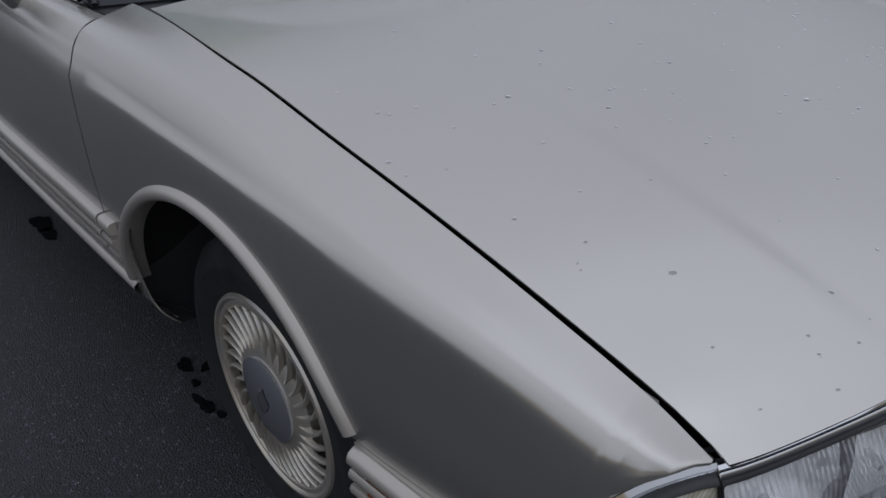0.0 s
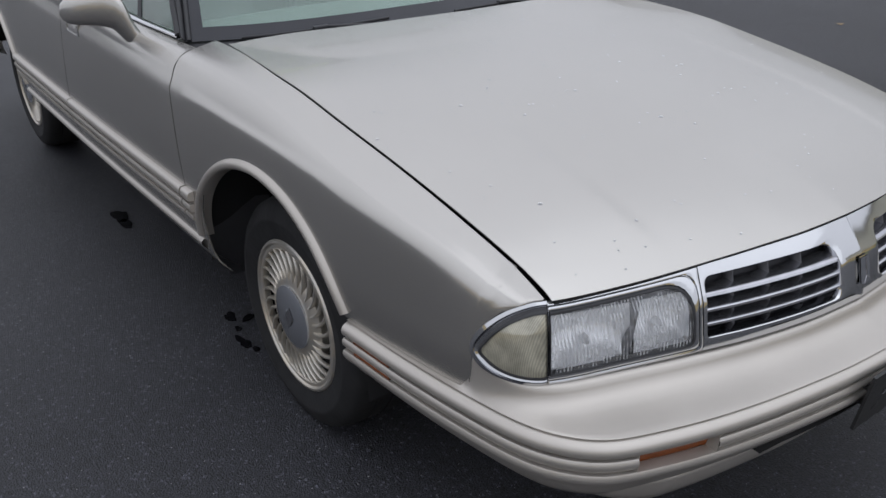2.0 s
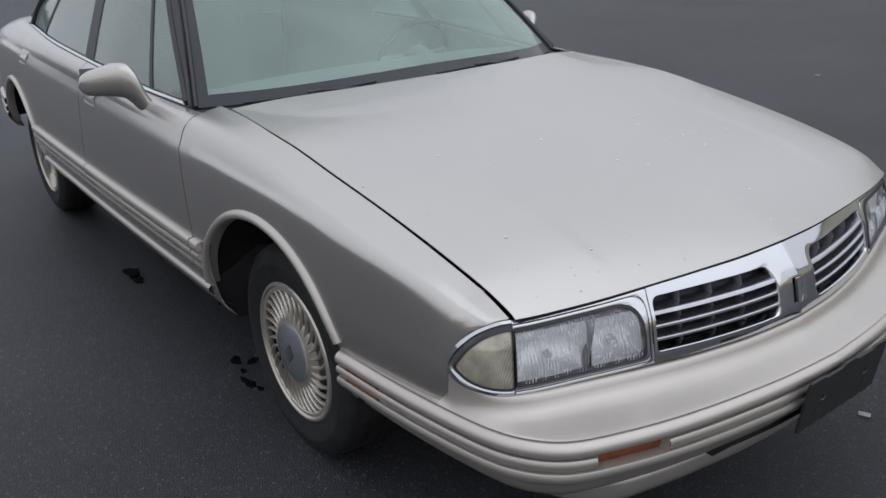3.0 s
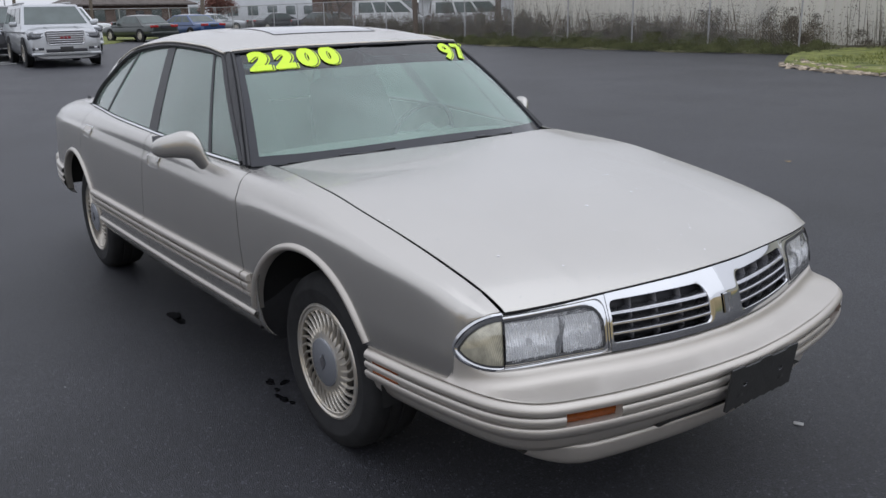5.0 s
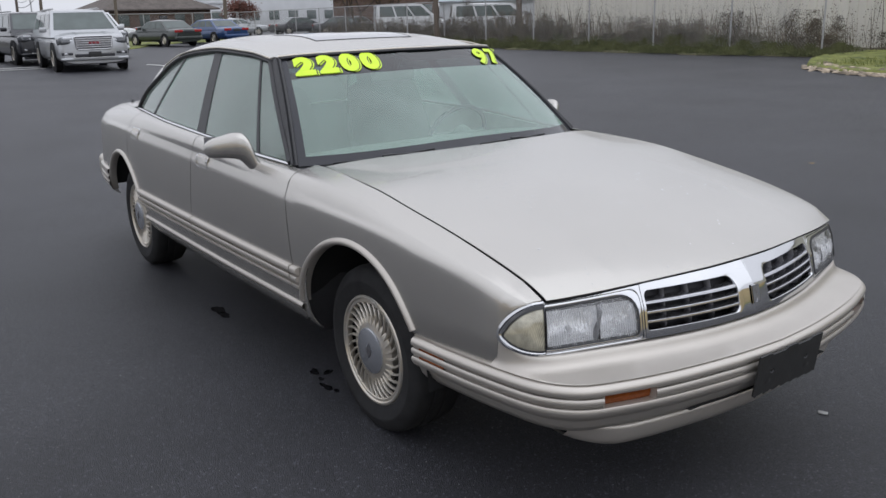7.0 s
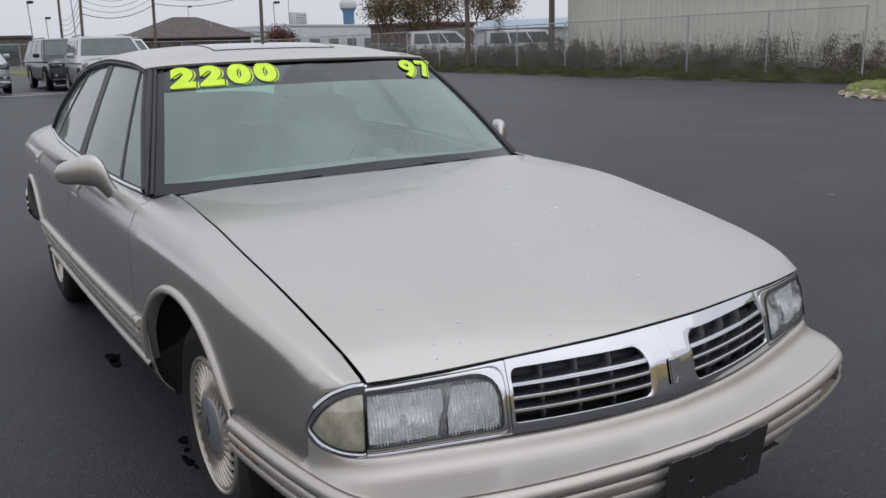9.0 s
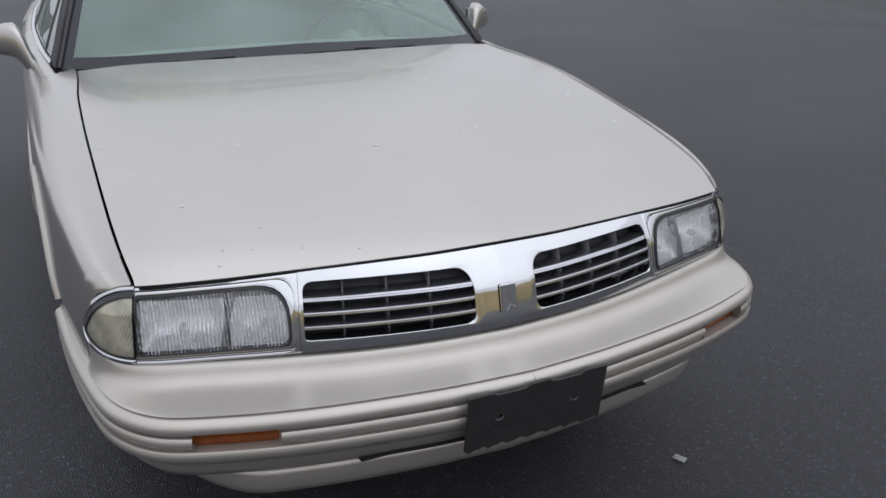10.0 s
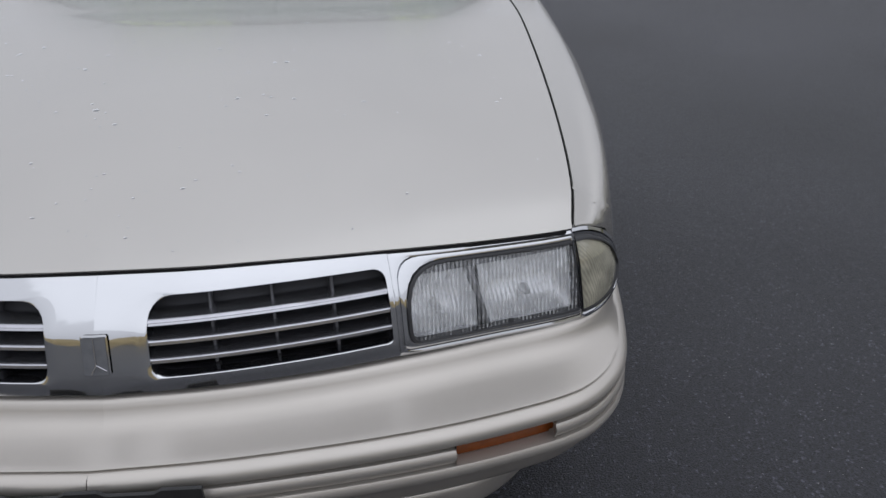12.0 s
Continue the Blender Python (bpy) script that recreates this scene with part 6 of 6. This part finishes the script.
SUV = dict(L=5.3, W=2.10, H=1.86, belt_h=1.20, hood_h=1.13, hood=0.21, roof_in=0.75, rake=0.18, tail=0.02, wheel_r=0.40, rails=True)
vehicle("suv", "silver sport utility vehicle parked facing the sedan", SILVER, at=(-27.35, 4.28, 0), rz=-3, **SUV)
vehicle("suv", "black sport utility vehicle parked beside a silver one", DARKPAINT, at=(-33.0, 3.9, 0), rz=2, **SUV)
vehicle("suv", "light silver sport utility vehicle parked at the end of the row", SILVER, at=(-32.0, 0.55, 0), rz=2, **SUV)
vehicle("suv", "white sport utility vehicle parked behind the others", WHITEPAINT, at=(-36.5, 6.7, 0), rz=0, **SUV)
SED = dict(L=5.0, W=1.86, H=1.44, belt_h=0.96, hood_h=0.88, hood=0.25, rake=0.62, tail=0.17, grille=False, wheel_r=0.33)
vehicle("car", "dark grey-green saloon parked with its tail towards the lot", GREENPAINT, at=(-47.0, 13.2, 0), rz=195, **SED)
vehicle("car", "blue saloon parked beside a dark one", BLUEPAINT, at=(-48.5, 16.6, 0), rz=195, **SED)
far = [(-65, 14, 90, WHITEPAINT), (-65, 19.2, 80, GREENPAINT), (-64.5, 24.5, 95, SILVER), (-64, 30, 90, DARKPAINT), (-64, 35.5, 85, SILVER), (-58, 31, 60, DARKPAINT), (-56, 37, 75, WHITEPAINT), (-65, 8.6, 85, SILVER)]
for i, (x, y, r, p) in enumerate(far):
    vehicle("car", {WHITEPAINT: "white", GREENPAINT: "dark green", SILVER: "silver", DARKPAINT: "black"}[p] + " saloon parked in the lot behind the fence", p, at=(x, y, 0), rz=r, **SED)
vehicle("van", "white passenger van parked behind the chain-link fence", WHITEPAINT, L=4.9, W=1.95, H=2.2, belt_h=1.25, hood_h=1.15, at=(-48.0, 30.6, 0), rz=66, hood=0.12, rake=0.10, tail=0.01, grille=False, wheel_r=0.35, roof_in=0.88)
vehicle("van", "second white van parked behind the weeds", WHITEPAINT, L=5.6, W=2.05, H=2.1, belt_h=1.2, hood_h=1.15, at=(-41.0, 32.5, 0), rz=58, hood=0.12, rake=0.10, tail=0.01, grille=False, wheel_r=0.35, roof_in=0.88)


# ---- far buildings ----
SHINGLE = material("brown_shingles", (0.105, 0.09, 0.08), rough=0.9, vary=0.2, scale=1.5, fine=0.25, bump_scale=12)
BRICK = material("brown_brick", (0.13, 0.09, 0.072), rough=0.9, vary=0.2, scale=3, fine=0.25, bump_scale=14)
PALE = material("pale_wall", (0.55, 0.56, 0.57), rough=0.7, vary=0.06, scale=0.6)
BLUE = material("pale_blue_panel", (0.18, 0.33, 0.55), rough=0.6, vary=0.08, scale=0.4)
TEAL = material("blue_roof_metal", (0.30, 0.36, 0.43), rough=0.5, vary=0.08, scale=1)


def house():
    e = thing("office_house", "low brick building with a brown hipped shingle roof", "building", (-87.0, 24.0, rise(-87.0, 24.0)), 8)
    e.scale = (0.8, 0.8, 0.86)
    box_mesh("wall", (9.0, 13.4, 2.9), (0, 0, 1.45), BRICK, e, bevel=0.03)
    a, b = 5.4, 7.6
    v = [(-a, -b, 2.8), (a, -b, 2.8), (a, b, 2.8), (-a, b, 2.8), (0, -1.7, 5.2), (0, 1.6, 5.2), (-a, -b, 2.65), (a, -b, 2.65), (a, b, 2.65), (-a, b, 2.65)]
    mesh_part("roof", v, [(0, 1, 4), (1, 2, 5, 4), (2, 3, 5), (3, 0, 4, 5), (6, 7, 8, 9), (0, 6, 7, 1), (1, 7, 8, 2), (2, 8, 9, 3), (3, 9, 6, 0)], SHINGLE, e, smooth=False)
    for y in (-4.8, -2.2, 2.4, 5.0):
        w = box_mesh("window", (0.08, 1.3, 1.2), (4.53, y, 1.6), CARGLASS, e, bevel=0.02)
    box_mesh("door", (0.08, 1.0, 2.05), (4.53, 0.2, 1.03), DARKPAINT, e, bevel=0.02)
    tube("vent_pipe", [(2.6, 2.2, 3.9), (2.6, 2.2, 4.4)], 0.10, GALV, e)


house()


def block(name, label, at, size, mat, rz=0.0, roof=None, bays=0):
    e = thing(name, label, "building", (at[0], at[1], rise(at[0], at[1])), rz)
    box_mesh("wall", size, (0, 0, size[2] / 2), mat, e, bevel=0.04)
    box_mesh("parapet", (size[0] + 0.3, size[1] + 0.3, 0.3), (0, 0, size[2] + 0.1), roof or mat, e, bevel=0.04)
    for i in range(bays):
        box_mesh("window", (0.1, size[1] / bays * 0.5, 1.3), (size[0] / 2 + 0.02, -size[1] / 2 + size[1] * (i + 0.5) / bays, 1.7), CARGLASS, e, bevel=0.02)
    return e


block("white_store", "long low white commercial building", (-125, 53, 0), (14, 20, 4.2), PALE, 20, bays=5)
block("white_store", "pale flat-roofed building behind the parked cars", (-118, 38, 0), (12, 14, 3.4), PALE, 15, bays=4)
block("brown_shed", "plain brown shed behind the trees", (-68, 41.0, 0), (7, 7, 3.0), BRICK, 20, bays=2)
block("flat_store", "long low grey-brown building at the far edge", (-105, -6, 0), (10, 34, 2.9), SHINGLE, 0, bays=6)
e = thing("blue_roof_shed", "pale shed with a low blue gabled roof", "building", (-46.5, 40.0, rise(-46.5, 40.0)), 38)
box_mesh("wall", (11, 8, 2.3), (0, 0, 1.15), PALE, e, bevel=0.03)
v = [(-5.7, -4.4, 2.3), (5.7, -4.4, 2.3), (5.7, 4.4, 2.3), (-5.7, 4.4, 2.3), (-5.7, 0, 3.0), (5.7, 0, 3.0)]
mesh_part("roof", v, [(0, 1, 5, 4), (2, 3, 4, 5), (1, 2, 5), (3, 0, 4), (0, 3, 2, 1)], TEAL, e, smooth=False)
e = thing("water_tower", "blue water tower with a white domed top", "water tower", (-266, 131, 0))
lathe("shaft", [(1.9, 0), (1.9, 13.0), (2.3, 13.8)], BLUE, e, axis="z", n=24)
lathe("tank", [(2.3, 13.8), (2.95, 14.4), (3.0, 15.9), (2.4, 17.0), (1.2, 17.5), (0.01, 17.7)], PALE, e, axis="z", n=24)
e = thing("rooftop_sign", "grey louvred box sign on a far roof", "sign", (-138, 58, 0), 25)
box_mesh("sign_box", (1.6, 2.9, 3.0), (0, 0, 6.0), PALE, e, bevel=0.05)
for k in range(6):
    box_mesh("louvre", (0.1, 2.6, 0.16), (0.84, 0, 4.9 + 0.44 * k), GALV, e, bevel=0.03)
for sy in (-1.0, 1.0):
    tube("sign_leg", [(0, sy, 0), (0, sy, 4.5)], 0.15, GALV, e)


# ---- poles and wires ----
def pole(name, label, x, y, h, r, lean=0.0, arms=1, lamp=False):
    e = thing(name, label, "pole", (x, y, rise(x, y)), 12)
    top = (lean * h * 0.3, -lean * h, h)
    tube("shaft", [(0, 0, -0.05), (top[0] * 0.5, top[1] * 0.5, h / 2), top], [r * 0.8, r * 0.7, r * 0.6], WOOD if not lamp else GALV, e, n=10)
    if lamp:
        tube("lamp_arm", [top, (top[0] + 0.4, top[1], h + 0.1)], 0.04, GALV, e)
        box_mesh("lamp_head", (0.6, 0.4, 0.22), (top[0] + 0.6, top[1], h + 0.1), GRILLE_DARK, e, bevel=0.05)
        return e
    for k in range(arms):
        z = h - 0.35 - 0.9 * k
        f = z / h
        box_mesh("cross_arm", (0.10, 2.3, 0.12), (top[0] * f, top[1] * f, z), WOOD, e, bevel=0.015)
        for q in (-1.0, -0.4, 0.4, 1.0):
            tube("insulator", [(top[0] * f, top[1] * f + q, z + 0.05), (top[0] * f, top[1] * f + q, z + 0.22)], 0.045, GALV, e, n=6)
    return e


P = [(-71.8, 9.7, 8.8), (-56.7, 8.6, 9.0), (-58.0, 13.5, 10.5), (-57.5, 21.0, 12.0), (-82, 5.0, 7.5)]
pole("utility_pole", "tall wooden utility pole with cross arms", *P[0], 0.14, -0.03, 1)
pole("utility_pole", "leaning wooden utility pole", *P[1], 0.13, -0.06, 1)
pole("utility_pole", "wooden utility pole standing before the brick building", *P[2], 0.14, -0.05, 2)
pole("utility_pole", "tall wooden utility pole by the lawn", *P[3], 0.17, -0.04, 2)
pole("utility_pole", "distant wooden utility pole with transformers", *P[4], 0.14, -0.04, 2)
pole("utility_pole", "weathered wooden pole standing at the fence", -32.0, 21.8, 11.0, 0.16, 0.0, 1)
pole("wooden_post", "dark wooden pole at the corner of the metal building", -30.3, 25.6, 8.0, 0.20, 0.0, 0)
box = tagged(box_mesh("meter_box", (0.22, 0.3, 0.4), (-31.84, 21.62, 3.6), GALV, bevel=0.03), "grey meter box fixed to a wooden pole", "box")
for x, y, h in ((-77, 8.3, 5.2), (-74, 11.2, 6.5), (-86, 4.2, 5.0), (-95, 12, 4.6), (-110, 45, 8.0), (-120, 34, 7.0), (-80, 31, 5.5)):
    pole("lot_lamp", "slim lot lamp post with a dark lamp head", x, y, h, 0.07, 0.02, lamp=True)
tops = [(P[4][0], P[4][1], 7.2), (P[0][0], P[0][1] + 0.2, 8.4), (P[1][0], P[1][1] + 0.5, 8.6), (P[2][0], P[2][1] + 0.5, 10.1), (P[3][0], P[3][1] + 0.4, 11.6), (-32.0, 21.8, 10.6)]
for k, off in enumerate((-1.0, 0.4, 1.0)):
    for i in range(len(tops) - 1):
        a, b = Vector(tops[i]) + Vector((0, off, 0)), Vector(tops[i + 1]) + Vector((0, off, 0))
        pts = [a.lerp(b, t) - Vector((0, 0, (1.1 + 0.3 * k) * 4 * t * (1 - t))) for t in np.linspace(0, 1, 14)]
        tagged(tube("overhead_wire", pts, 0.013, BLACK, n=4), "dark overhead wire slung between poles", "wire", group="overhead wires")
low = [(P[0][0], P[0][1], 3.0), (P[1][0], P[1][1] + 0.3, 3.9), (P[2][0], P[2][1] + 0.3, 4.6), (P[3][0], P[3][1] + 0.3, 5.6), (-32.0, 21.8, 6.6)]
for k in range(4):
    for i in range(4):
        a, b = Vector(low[i]) + Vector((0, 0, 0.45 * k)), Vector(low[i + 1]) + Vector((0, 0, 0.5 * k))
        pts = [a.lerp(b, t) - Vector((0, 0, (0.55 + 0.12 * k) * 4 * t * (1 - t))) for t in np.linspace(0, 1, 14)]
        tagged(tube("overhead_wire", pts, 0.013 if k else 0.022, BLACK, n=4), "dark overhead wire slung between poles", "wire", group="overhead wires")


# ---- trees ----
BARK = material("tree_bark", (0.07, 0.055, 0.045), rough=0.95, vary=0.3, scale=8)
AUTUMN = material("autumn_leaves", (0.16, 0.095, 0.045), rough=0.9, vary=0.4, scale=1.2, alt=(0.11, 0.085, 0.035))
RUST = material("rust_red_shrub", (0.17, 0.075, 0.055), rough=0.9, vary=0.35, scale=2)
CONIFER = material("dark_conifer", (0.022, 0.03, 0.016), rough=0.95, vary=0.4, scale=1)


def tree(name, label, at, h, spread, mat, seed, leaves=900, leaf=0.16, stems=3):
    e = thing(name, label, "tree", (at[0], at[1], rise(at[0], at[1])))
    rnd = random.Random(seed)
    tips, segs = [], []

    def grow(p, d, length, r, depth):
        q = p + d * length
        segs.append((p, q, r, r * 0.65))
        if depth == 0:
            tips.append(q)
            return
        for i in range(rnd.randint(2, 3)):
            nd = (d + Vector((rnd.gauss(0, 0.55), rnd.gauss(0, 0.55), rnd.gauss(0.15, 0.25)))).normalized()
            grow(q, nd, length * rnd.uniform(0.62, 0.82), r * 0.62, depth - 1)
        tips.append(q)
    for i in range(stems):
        a = 2 * math.pi * i / stems + rnd.random()
        grow(Vector((0.15 * math.cos(a), 0.15 * math.sin(a), -0.05)), Vector((0.28 * math.cos(a), 0.28 * math.sin(a), 1)).normalized(), h * 0.30, 0.05 + h * 0.014, 4)
    verts, faces = [], []
    for p, q, r0, r1 in segs:
        t = (q - p).normalized()
        a = t.orthogonal().normalized()
        b = t.cross(a)
        k = len(verts)
        for c, r in ((p, r0), (q, r1)):
            for i in range(5):
                w = 2 * math.pi * i / 5
                verts.append(c + a * (r * math.cos(w)) + b * (r * math.sin(w)))
        faces += [(k + i, k + (i + 1) % 5, k + 5 + (i + 1) % 5, k + 5 + i) for i in range(5)]
    mesh_part("trunk", verts, faces, BARK, e)
    verts, faces = [], []
    for i in range(leaves):
        c = rnd.choice(tips) + Vector((rnd.gauss(0, spread), rnd.gauss(0, spread), rnd.gauss(0, spread)))
        r = rnd.uniform(0.5, 1.0) * leaf
        u = Vector((rnd.gauss(0, 1), rnd.gauss(0, 1), rnd.gauss(0, 1))).normalized()
        w = u.orthogonal().normalized()
        k = len(verts)
        verts += [c - u * r, c + w * r * 0.6, c + u * r, c - w * r * 0.6]
        faces.append((k, k + 1, k + 2, k + 3))
    mesh_part("crown", verts, faces, mat, e, smooth=False)
    return e


tree("tree", "half-bare autumn tree with brown leaves", (-60.0, 36.6, 0), 6.6, 0.50, AUTUMN, 3, 5200, 0.10)
tree("tree", "half-bare autumn tree with thin brown crown", (-59.0, 32.6, 0), 6.0, 0.48, AUTUMN, 4, 4800, 0.10)
tree("tree", "half-bare autumn tree behind the van", (-57.5, 40.2, 0), 6.8, 0.50, AUTUMN, 6, 4800, 0.10)
tree("shrub_tree", "rounded rust-red shrub beside the brick building", (-80, 31.2, 0), 3.4, 0.35, RUST, 7, 2600, 0.12, stems=5)
for i, (x, y, h) in enumerate(((-120, -2, 5.0), (-118, 4, 4.2), (-122, -8, 5.5))):
    tree("conifer", "dark evergreen tree at the far edge", (x, y, 0), h, 0.8, CONIFER, 40 + i, 1800, 0.35)

# dry field beyond the lot on the near side, mirrored in the chrome
STRAW = material("dry_straw_grass", (0.34, 0.27, 0.14), rough=0.95, vary=0.25, scale=0.5, fine=0.3, bump_scale=6)
rows = []
for i, (d, z) in enumerate(((0, 0.02), (1.2, 0.9), (3.0, 2.0), (6, 3.2), (11, 4.6), (40, 5.2))):
    rows.append([((27 + d) * math.cos(a), (27 + d) * math.sin(a), z + 0.25 * math.sin(a * 23) * min(1, d / 3) + 0.15 * math.sin(a * 57 + i)) for a in np.linspace(-1.75, 1.22, 104)])
field = sheet("dry_grass_bank", rows, STRAW, hint=(0, 0, 1))
field.location.z = -0.02
tagged(field, "bank of dry straw-coloured grass beyond the lot", "grass", kind="stuff")
